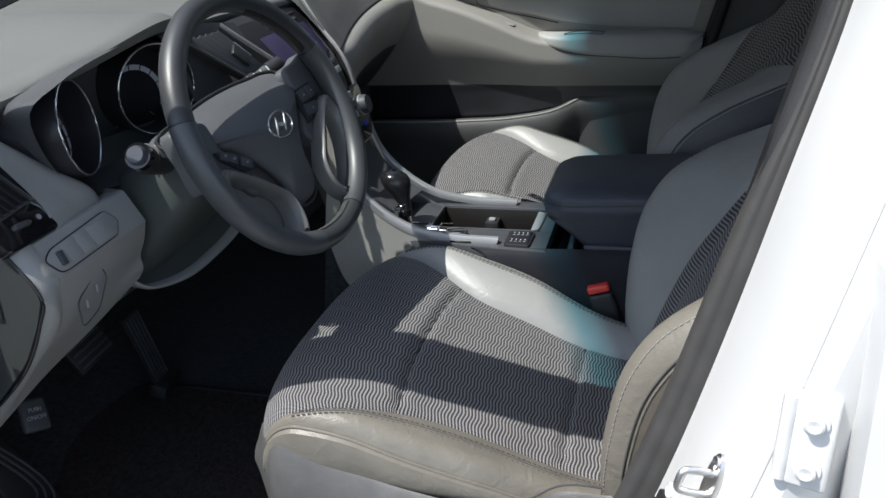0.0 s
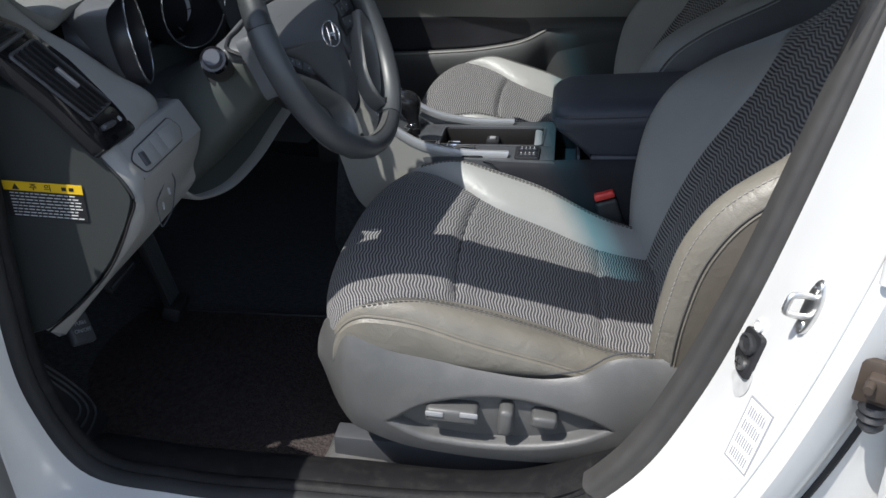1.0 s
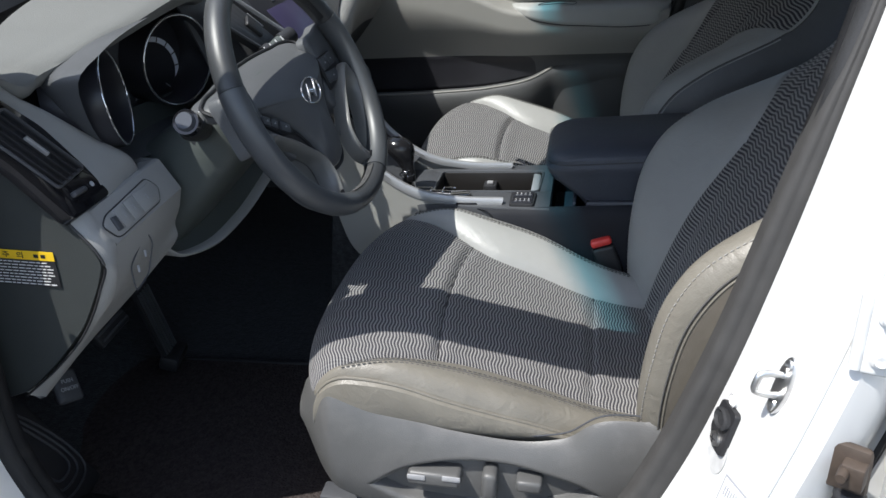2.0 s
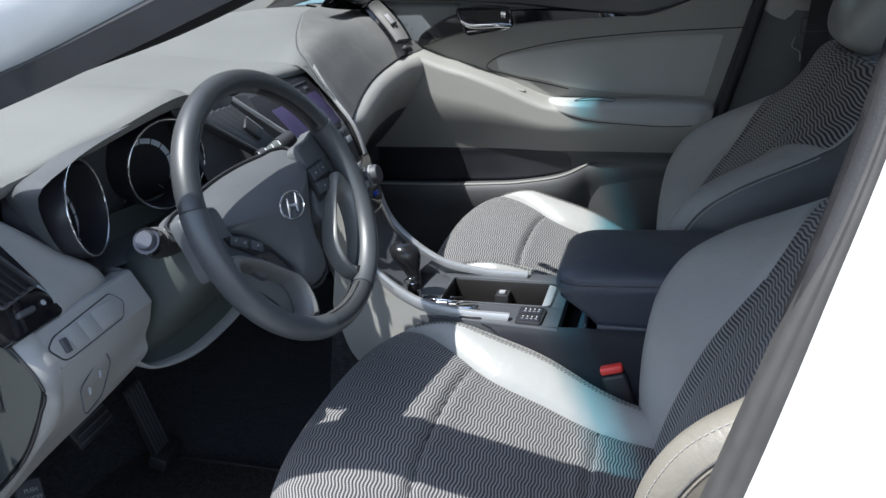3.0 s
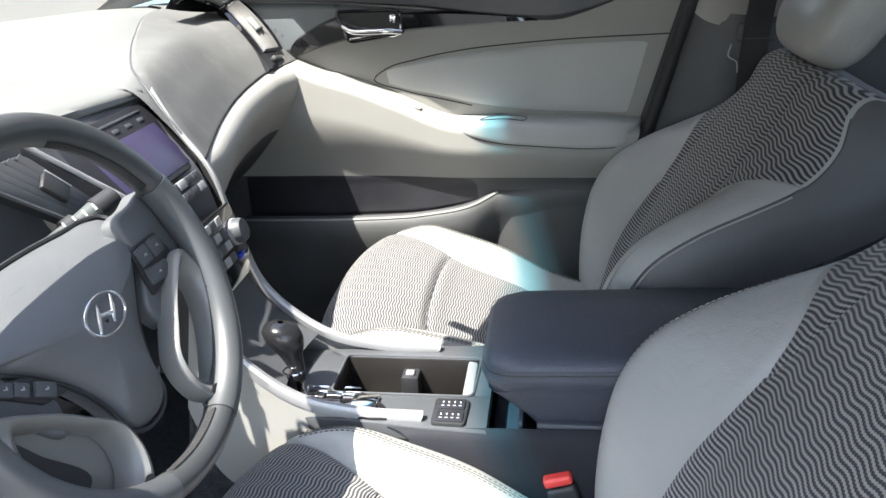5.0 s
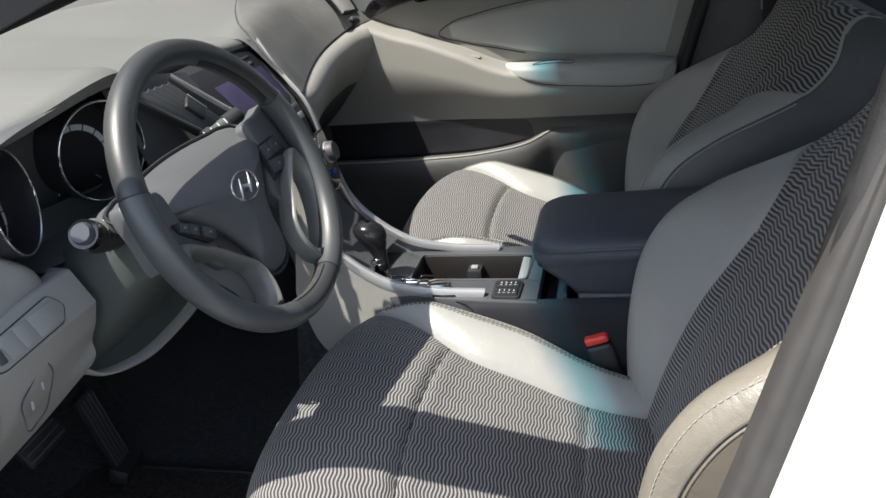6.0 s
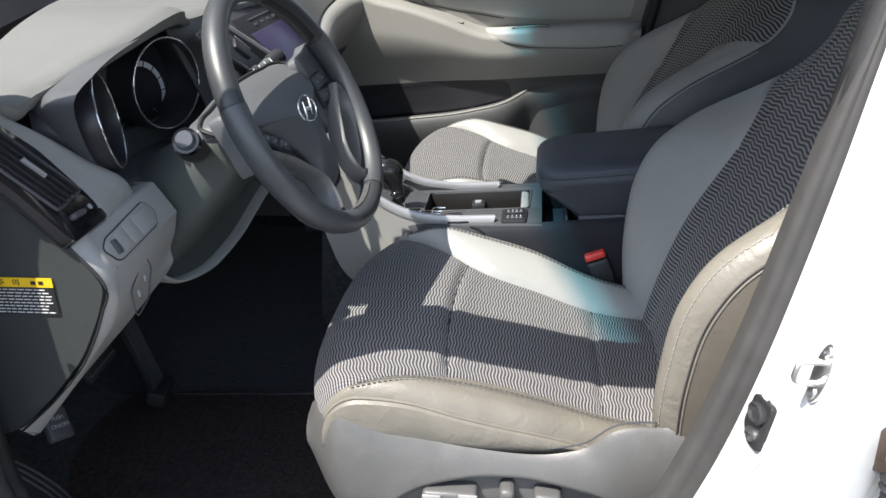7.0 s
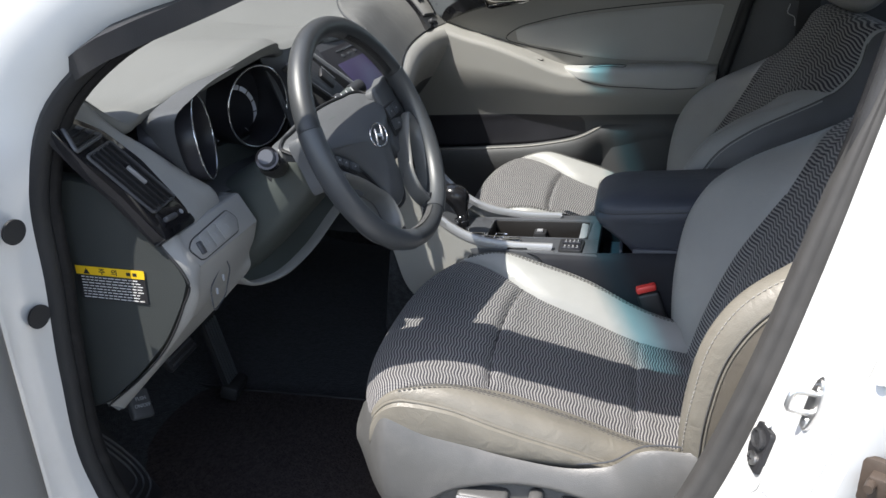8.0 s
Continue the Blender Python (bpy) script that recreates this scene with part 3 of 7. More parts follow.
def build_jamb_fittings():
    """Striker, door switch, bolt, plugs and plates on the driver's side jamb."""
    st = thing("door_striker", "zinc plated steel door striker loop bolted to the white pillar", "striker", (0.138, -0.82, 0.735))
    M = jamb_frame((0.1248, -0.8354, 0.7464), (-0.929, -0.256, 0.267)) @ Matrix.Diagonal((0.82, 0.72, 0.85, 1))
    part("plate", slab([(0.034 * math.cos(a), 0.014 * math.sin(a)) for a in np.linspace(0, 2 * math.pi, 24, endpoint=False)], 0.005, M, 0.001), M_STEEL, st)
    loop = [(-0.012, 0, 0.003), (-0.012, 0, 0.022), (-0.010, 0, 0.029), (0.0, 0, 0.031), (0.010, 0, 0.029), (0.012, 0, 0.022), (0.012, 0, 0.003)]
    part("loop", xf(tube(spl(loop, 30), 0.0037, 10, up=(0, 1, 0)), M), M_STEEL, st)
    for dx in (-0.024, 0.024):
        part("screw", lathe([(0.0065, 0.004), (0.0065, 0.007), (0.003, 0.008), (0.0, 0.007)], 14, M @ pose(dx, 0, 0)), M_STEEL, st)
    sw = thing("door_switch", "black rubber courtesy light switch screwed to the pillar", "switch", (0.112, -0.775, 0.645))
    F = jamb_frame((0.0904, -0.7918, 0.6681), (-0.938, -0.191, 0.289)) @ Matrix.Diagonal((0.78, 1.10, 0.8, 1))
    part("base", slab(rpoly([(-0.030, -0.016), (-0.032, 0.004), (-0.014, 0.017), (0.026, 0.016), (0.030, -0.014)], 0.006), 0.007, F, 0.0015), M_DARK, sw, "black moulded base plate")
    part("plunger", lathe([(0.0125, 0.006), (0.0125, 0.012), (0.010, 0.014), (0.007, 0.011), (0.0, 0.011)], 24, F @ pose(0.010, 0, 0)), M_RUBBER, sw, "round rubber plunger")
    scr = part("screw", lathe([(0.008, 0.006), (0.008, 0.010), (0.004, 0.0115), (0.0, 0.0115)], 16, F @ pose(-0.018, -0.001, 0)), M_STEEL, sw)
    for a in (20, 110):
        part("cross_slot", box(0.009, 0.0016, 0.0012, 0, M=F @ pose(-0.018, -0.001, 0.0117, 0, 0, a)), M_DARK, scr)
    b = jamb_frame((0.0971, -0.7853, 0.6942), (-0.938, -0.191, 0.289))
    solid("pillar_bolt", lathe([(0.0075, 0.0), (0.0075, 0.003), (0.005, 0.004), (0.004, 0.002), (0.0, 0.002)], 18, b), M_PAINT, "small round painted bolt in the white pillar", "bolt", tuple(b.translation))
    st_ = jamb_frame((0.0995, -0.7855, 0.6948), (-0.938, -0.191, 0.289))
    solid("stain", slab(spl([(-0.013, -0.012), (-0.015, 0.004), (-0.006, 0.014), (0.010, 0.013), (0.016, 0.002), (0.009, -0.013)], 30, True), 0.0006, st_, 0), M_STAIN, "brownish dirt stain round the pillar bolt", "stain", tuple(st_.translation), "structure")
    pe_ = jamb_frame((0.0832, -0.7938, 0.6440), (-0.938, -0.191, 0.289))
    solid("bare_patch", slab(spl([(-0.022, -0.008), (-0.012, -0.020), (0.012, -0.018), (0.022, -0.006), (0.020, 0.014), (0.0, 0.010), (-0.010, 0.013), (-0.016, 0.004)], 40, True), 0.0006, pe_, 0), M_BAREPATCH, "pale grey chipped paint patch below the switch", "paint chip", tuple(pe_.translation), "structure")
    # tyre pressure plate
    K = jamb_frame((0.0859, -0.8448, 0.6078), (-0.863, -0.421, 0.279), (0.27, 0.09, 0.95))
    K = K @ Matrix.Diagonal((0.68, 0.55, 1, 1))
    return K


def build_hinge(z, x, y):
    h = thing("rear_door_hinge", "white painted rear door hinge with two bolts", "hinge", (x, y, z), group="rear door hinges")
    M = jamb_frame((x, y, z), (-0.25, -0.96, 0.1), (0.04, 0.0, 1.0))
    part("leaf", box(0.066, 0.026, 0.010, 0.003, 3, M=M), M_PAINT, h)
    for d in (-0.017, 0.017):
        part("bolt", lathe([(0.0085, 0.004), (0.0085, 0.007), (0.006, 0.0075), (0.006, 0.012), (0.0045, 0.013), (0.0, 0.012)], 6 * 4, M @ pose(d, 0, 0)), M_PAINT, h)
    part("knuckle", tube([tuple(M @ Vector((a, 0.016, 0.002))) for a in (-0.030, -0.012, 0.012, 0.030)], 0.005, 12, up=(1, 0, 0)), M_PAINT, h)
    return h


def build_doors():
    # rear door, swung open behind the pillar
    d = thing("rear_door", "open white rear door seen at its front edge", "car door", (0.30, -0.90, 0.3))
    ang = radians(-38)
    ux, uy = math.cos(ang), math.sin(ang)
    P = loft([[(0.203 + ux * a - uy * o, -0.892 + uy * a + ux * o, z) for a, o in ((0.0, 0.045), (-0.012, 0.02), (0.0, 0.0), (0.10, -0.01), (0.9, -0.01))] for z in (0.10, 0.4, 0.72, 0.95)], 16, 30)
    part("door_skin", shell(P, 0.004), M_PAINT, d, "white painted door skin")
    P = loft([[(0.203 + ux * a - uy * o, -0.892 + uy * a + ux * o, z) for a, o in ((0.0, 0.045), (0.02, 0.075), (0.1, 0.085), (0.9, 0.085))] for z in (0.10, 0.4, 0.72, 0.95)], 16, 24)
    part("inner_skin", shell(P, -0.004), M_PAINT, d)
    part("window_seal", tube([(0.203 - uy * 0.03, -0.892 + ux * 0.03, 0.955), (0.203 + ux * 0.03 - uy * 0.03, -0.892 + uy * 0.03 + ux * 0.03, 1.06), (0.40 + ux * 0.1, -0.92 + uy * 0.2, 1.2)], 0.012, 8), M_RUBBER, d, "black window seal")
    # door check strap between pillar and rear door
    c = thing("door_check", "greasy brown door check strap with a rubber boot", "door check", (0.235, -0.86, 0.62))
    part("bracket", box(0.034, 0.010, 0.046, 0.005, M=pose(0.168, -0.882, 0.704, 0, 0, -30)), M_BROWN, c)
    part("strap", box(0.018, 0.022, 0.022, 0.002, M=pose(0.171, -0.890, 0.706, 0, 0, -30)), M_BROWN, c)
    part("roller", lathe([(0.004, -0.012), (0.005, 0), (0.004, 0.012)], 16, pose(0.162, -0.894, 0.710, 90, 0, -30)), M_BROWN, c)
    part("boot", lathe([(0.010, 0.0), (0.013, 0.005), (0.010, 0.009), (0.013, 0.013), (0.009, 0.018), (0.011, 0.022), (0.007, 0.027)], 18, pose(0.172, -0.886, 0.684, 180, 0, 0)), M_DARK, c)
    # driver's door, opened wide at the front of the opening
    f = thing("driver_door", "grey trimmed driver's door swung wide open", "car door", (-0.80, -0.95, 0.3))
    a0 = radians(-104)
    vx, vy = math.cos(a0), math.sin(a0)

    def dp(a, o, z):
        return (-0.752 + vx * a - vy * o, -0.842 + vy * a + vx * o, z)
    P = loft([[dp(a, o, z) for a, o in ((0.0, 0.02), (0.02, 0.07), (0.06, 0.085), (0.4, 0.09 + 0.03 * math.sin(2 * z)), (0.95, 0.09))] for z in (0.33, 0.45, 0.62, 0.80, 0.92, 0.98)], 24, 40)
    part("trim_panel", shell(P, 0.004), M_DASHLOW, f, "grey moulded door trim")
    P = loft([[dp(a, o, z) for a, o in ((-0.008, 0.025), (-0.015, 0.0), (0.0, -0.05), (0.3, -0.06), (1.0, -0.05))] for z in (0.27, 0.5, 0.75, 0.97)], 14, 24)
    part("door_skin", shell(P, 0.004), M_PAINT, f, "white door skin")
    P = loft([[dp(a, 0.098 + 0.02 * min(1, a / 0.2), z + 0.02 * a) for z in (0.34, 0.40, 0.52)] + [dp(a, 0.080, 0.535 + 0.02 * a)] for a in (0.06, 0.2, 0.5, 0.9)], 20, 12)
    part("map_pocket", shell(P, -0.004), M_DARK, f, "black door pocket")


# ---- seats ----
def build_seat(outer_hide, m=1):
    """A front seat, built round its own middle line at y = 0; m: 1 where its inner side points to +y, -1 where to -y."""
    seat = thing("front_seat", "grey leather and wave-striped cloth bucket seat", "car seat", (-0.2, 0, 0.27), group="front seats")
    wf = f1([-0.46, -0.37, -0.335, -0.28, -0.22, -0.12, -0.03, 0.08], [0.230, 0.229, 0.222, 0.196, 0.167, 0.153, 0.148, 0.148])
    top = f1([-0.46, -0.40, -0.36, -0.28, -0.22, -0.12, -0.04, 0.08], [0.575, 0.585, 0.586, 0.574, 0.550, 0.513, 0.480, 0.455])
    hb = f1([-0.46, -0.36, -0.27, -0.15, 0.0, 0.08], [0.0, 0.006, 0.028, 0.04, 0.034, 0.03])
    Wo = f1([-0.46, -0.27, -0.15, -0.05, 0.08], [0.236, 0.236, 0.226, 0.209, 0.196])
    Wi = f1([-0.46, -0.37, -0.27, -0.15, -0.05, 0.08], [0.236, 0.244, 0.262, 0.258, 0.236, 0.205])

    def Wf(x, side):
        return np.where(side * m > 0, Wi(x), Wo(x)) if m > 0 else 0.97 * Wi(x)

    def front(v):
        return -0.437 + 0.05 * (np.abs(v) / 0.25) ** 3

    def rnd(d, r):
        d = np.clip(d, 0, r)
        return r - np.sqrt(np.maximum(0, r * r - (r - d) ** 2))

    def surf(u, lat, side):
        """u: 0 front to 1 rear; lat: across the cloth (-1 to 1), or, with a side, across its bolster (0 to 1)."""
        x0 = -0.437 + u * 0.51
        for _ in range(3):
            w = wf(x0)
            v = lat * w if side == 0 else side * (w + lat * (Wf(x0, side) - w))
            x0 = front(v) + u * (0.075 - front(v))
        b = np.clip((np.abs(v) - wf(x0)) / np.maximum(0.004, Wf(x0, v) - wf(x0)), 0, 1)
        z = top(x0) + 0.006 * np.clip(1 - (v / wf(x0)) ** 2, 0, 1) + hb(x0) * np.where(v < 0, 0.22 if m > 0 else 1.0, 1.0) * np.sin(np.pi * np.clip(b * 0.82, 0, 1)) ** 0.9
        for sx in (-0.248 + 0.35 * v * v, -0.036 + 0.06 * v * v):
            z = z - (0.0065 * np.exp(-((x0 - sx) / 0.005) ** 2) - 0.0025 * np.exp(-((np.abs(x0 - sx) - 0.014) / 0.012) ** 2)) * np.clip(1 - (np.abs(v) / wf(x0)) ** 8, 0, 1)
        z = z - 0.004 * np.exp(-((np.abs(v) - wf(x0)) / 0.004) ** 2)
        z = z - rnd(x0 - front(v), 0.055) - rnd(Wf(x0, v) + 0.001 - np.abs(v), 0.026)
        return np.stack([x0, v, z], -1)

    us = np.linspace(0, 1, 110) ** 1.5
    U, A = np.meshgrid(us, np.linspace(-1, 1, 61), indexing="ij")
    P = surf(U, A, 0)
    arc = np.r_[0, np.cumsum(np.linalg.norm(np.diff(P[:, 30], axis=0), axis=1))]
    UV = np.stack([P[:, :, 1], np.repeat(arc[:, None], 61, 1)], -1)
    drop = np.array([[P[0, j] + np.array([0.004 * k, 0, -0.028 * k]) for j in range(61)] for k in (4, 3, 2, 1)])
    uvd = np.array([[(P[0, j, 1], -0.028 * k) for j in range(61)] for k in (4, 3, 2, 1)])
    cushion = part("cushion", sheet(np.vstack([drop, P]), np.vstack([uvd, UV])), M_FABRIC, seat, "wave-striped cloth cushion")
    for q in (0.41, 0.785):
        arcs = surf(np.full(50, q), np.linspace(-0.97, 0.97, 50), 0)
        xs_ = -0.248 + 0.35 * arcs[:, 1] ** 2 if q < 0.6 else -0.036 + 0.06 * arcs[:, 1] ** 2
        un = np.array([(x - front(v)) / (0.075 - front(v)) for x, v in zip(xs_, arcs[:, 1])])
        part("seam", tube(surf(un, np.linspace(-0.97, 0.97, 50), 0) + np.array([0, 0, 0.0005]), 0.0014, 6), M_DARK, cushion)
    U, B = np.meshgrid(us, np.linspace(0, 1, 22), indexing="ij")
    for s in (-1, 1):
        Q = surf(U, B, s)
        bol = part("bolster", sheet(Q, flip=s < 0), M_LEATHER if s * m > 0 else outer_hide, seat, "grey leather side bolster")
        # seam and twin stitching along the bolster
        lat = 0.40 if s < 0 and m > 0 else 0.62
        for kk in (0, 0.0045, -0.0045):
            line = surf(np.linspace(0.10, 0.90, 80), lat * smooth(0.0, 0.25, np.linspace(0.10, 0.90, 80)) ** 0.5, s) + np.array([0, kk, 0.0004])
            if kk == 0:
                part("seam", tube(line, 0.0008, 6), M_STITCHDARK, bol, "dark seam")
            else:
                part("stitching", dashes(line, 0.0048, 0.0022, 0.0009), M_STITCHDARK, bol, "dark twin stitching")
        # side panel below the bolster, wrapping the front corner
        E = Q[:, -1]
        low = f1([-0.44, -0.38, -0.306, -0.198, -0.09, 0.08], [0.49, 0.49, 0.505, 0.486, 0.467, 0.445])
        rows = [E]
        for k in np.linspace(0.08, 1, 9):
            R = E.copy()
            R[:, 2] = E[:, 2] * (1 - k) + low(E[:, 0]) * k
            R[:, 1] += s * 0.010 * math.sin(math.pi * (0.25 + 0.6 * k))
            rows.append(R)
        S = np.array(rows).transpose(1, 0, 2)
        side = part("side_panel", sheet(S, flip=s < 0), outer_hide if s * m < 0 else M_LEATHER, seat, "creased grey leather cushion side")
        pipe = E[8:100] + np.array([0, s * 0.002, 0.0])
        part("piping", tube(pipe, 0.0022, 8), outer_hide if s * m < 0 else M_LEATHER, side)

    # backrest along a leaning spine
    th, Lb = radians(27.5), 0.60
    d, n = np.array([math.sin(th), 0, math.cos(th)]), np.array([-math.cos(th), 0, math.sin(th)])
    o = np.array([0.052, 0, 0.452])
    Wb = f1([0, 0.2, 0.45, 0.62, 0.75, 0.9, 1], [0.236, 0.256, 0.264, 0.258, 0.245, 0.215, 0.185])
    wl = f1([0, 0.15, 0.35, 0.47, 0.55, 0.62, 0.68, 0.73, 0.78], [0.150, 0.150, 0.145, 0.137, 0.137, 0.150, 0.175, 0.215, 0.262])
    wc = f1([0, 0.40, 0.55, 0.75, 1], [0.16, 0.150, 0.133, 0.122, 0.105])
    hbb = f1([0, 0.1, 0.22, 0.36, 0.45, 0.55, 0.65, 0.73, 1], [0.035, 0.060, 0.082, 0.095, 0.088, 0.060, 0.022, 0.0, 0.0])

    def bsurf(s, v):
        w = np.minimum(wl(s) + np.where(v * m < 0, 0.036 if m > 0 else 0.006, 0) * smooth(0.02, 0.25, s), Wb(s) - 0.003)
        inner = np.minimum(w, 0.15)
        b = np.clip((np.abs(v) - inner * 0.72) / np.maximum(0.01, Wb(s) - inner * 0.72), 0, 1)
        h = 0.022 * np.sin(np.pi * np.clip(s * 1.15, 0, 1)) + hbb(s) * smooth(0.05, 0.85, b)
        h = h - 0.035 * smooth(0.6, 0.9, s) * (np.abs(v) / 0.25) ** 2
        h = h - 0.005 * np.exp(-((np.abs(v) - w) / 0.004) ** 2) - 0.004 * np.exp(-((np.abs(v) - wc(s)) / 0.004) ** 2) * smooth(0.42, 0.5, s) * np.where(wc(s) < w - 0.002, 1.0, 0.0)
        h = h - rnd(Wb(s) + 0.001 - np.abs(v), 0.04) - rnd((1.0 - s) * Lb, 0.05)
        return o + s[..., None] * Lb * d + h[..., None] * n + v[..., None] * np.array([0, 1.0, 0])

    ss = np.linspace(0, 1, 120)
    def wmin(s, side):
        return np.minimum(wl(s) + ((0.036 if m > 0 else 0.006) if side * m < 0 else 0.0) * smooth(0.02, 0.25, s), Wb(s) - 0.003)
    S, A = np.meshgrid(ss, np.linspace(-1, 1, 51), indexing="ij")
    Pc = bsurf(S, A * np.minimum(np.where(A < 0, wmin(S, -1), wmin(S, 1)), wc(S)))
    UV = 0.74 * np.stack([Pc[:, :, 1], S * Lb * 1.02 + 0.003], -1)
    part("backrest", sheet(Pc, UV, flip=False), M_FABRIC, seat, "wave-striped cloth back panel")
    for s in (-1, 1):
        S, B = np.meshgrid(ss[4 if s * m < 0 and m > 0 else 48:], np.linspace(0, 1, 18), indexing="ij")
        lo, hi = np.minimum(wmin(S, s), wc(S)), wmin(S, s)
        V = s * (lo + B * (hi - lo))
        Q = bsurf(S, V)
        ca, sa = math.cos(0.2), math.sin(0.2)
        step = np.linalg.norm(np.diff(Q, axis=1), axis=2)
        uu = s * (lo[:, :1] + np.concatenate([np.zeros((len(S), 1)), np.cumsum(step, 1)], 1))
        vv = S * Lb
        UV = 0.74 * np.stack([uu * ca - s * vv * sa, s * uu * sa + vv * ca], -1)
        part("back_wing", sheet(Q, UV, flip=s < 0), M_FABRIC, seat, "striped cloth shoulder wing")
    S, B = np.meshgrid(ss, np.linspace(0, 1, 26), indexing="ij")
    for s in (-1, 1):
        V = s * (wmin(S, s) + B * (Wb(S) - wmin(S, s)))
        Q = bsurf(S, V)
        lea = M_LEATHER if s * m > 0 else outer_hide
        bol = part("back_bolster", sheet(Q, flip=s < 0), lea, seat, "grey leather back bolster")
        if s < 0:
            line = Q[6:88, 4] + 0.0012 * n
            part("stitching", dashes(line, 0.0045, 0.002, 0.0007), M_STITCH, bol)
        # side going back, with a piped edge
        E = Q[:, -1]
        rows = [E] + [E - n * (0.135 * k) + np.array([0, s * 0.012 * math.sin(math.pi * k), 0]) for k in np.linspace(0.08, 1, 10)]
        part("back_side", sheet(np.array(rows).transpose(1, 0, 2), flip=s < 0), M_SIDESHADE if m > 0 else M_FLANK, seat, "leather backrest side")
        part("piping", tube(E[2:88] - n * 0.003 + np.array([0, s * 0.001, 0]), 0.0014, 8), lea, bol)
        for a, b in ((0.0015, 0.0005),):
            part("seam", tube(E[2:112] + n * a + np.array([0, s * b, 0]), 0.0012, 6), M_STITCHDARK, bol)
        part("stitching", dashes(Q[8:100, 21] + 0.0010 * n, 0.005, 0.0024, 0.0009), M_STITCH, bol)
    T = bsurf(np.ones((1, 40)), np.linspace(-1, 1, 40)[None] * Wb(np.ones((1, 40))))[0]
    rows = [T - n * k + d * 0.006 * math.sin(k * 25) for k in (0, 0.02, 0.05, 0.09, 0.135)]
    part("back_top", sheet(np.array(rows)), M_FABRIC, seat)
    R = np.array([[o + s * Lb * d - n * 0.125 + np.array([0, v * Wb(s), 0]) for v in np.linspace(-1, 1, 12)] for s in ss[::6]])
    part("back_shell", shell(R, 0.01), M_GREYDARK, seat, "dark back shell")
    # headrest on two posts
    hc = o + 0.695 * d - n * 0.025
    P = []
    for a in np.linspace(-math.pi / 2, math.pi / 2, 24):
        row = []
        for b in np.linspace(0, 2 * math.pi, 36, endpoint=False):
            e = lambda c: math.copysign(abs(c) ** 0.55, c)
            q = hc + d * 0.100 * e(math.sin(a)) + 0.055 * e(math.cos(a)) * e(math.sin(b)) * n * (1 + 0.2 * math.sin(a)) + np.array([0, 0.135, 0]) * e(math.cos(a)) * e(math.cos(b))
            row.append(q)
        P.append(row)
    head = part("headrest", sheet(np.array(P), cv=True), M_LEATHER, seat, "pale grey padded headrest")
    for y in (-0.06, 0.06):
        part("post", tube([o + 0.57 * d - n * 0.05 + np.array([0, y, 0]), hc - d * 0.05 + np.array([0, y, 0])], 0.006, 10, up=(0, 1, 0)), M_CHROME, head)
    # under frame
    part("seat_pan", box(0.44, 0.40, 0.14, 0.02, M=pose(-0.16, 0, 0.385)), M_DARK, seat)
    return seat


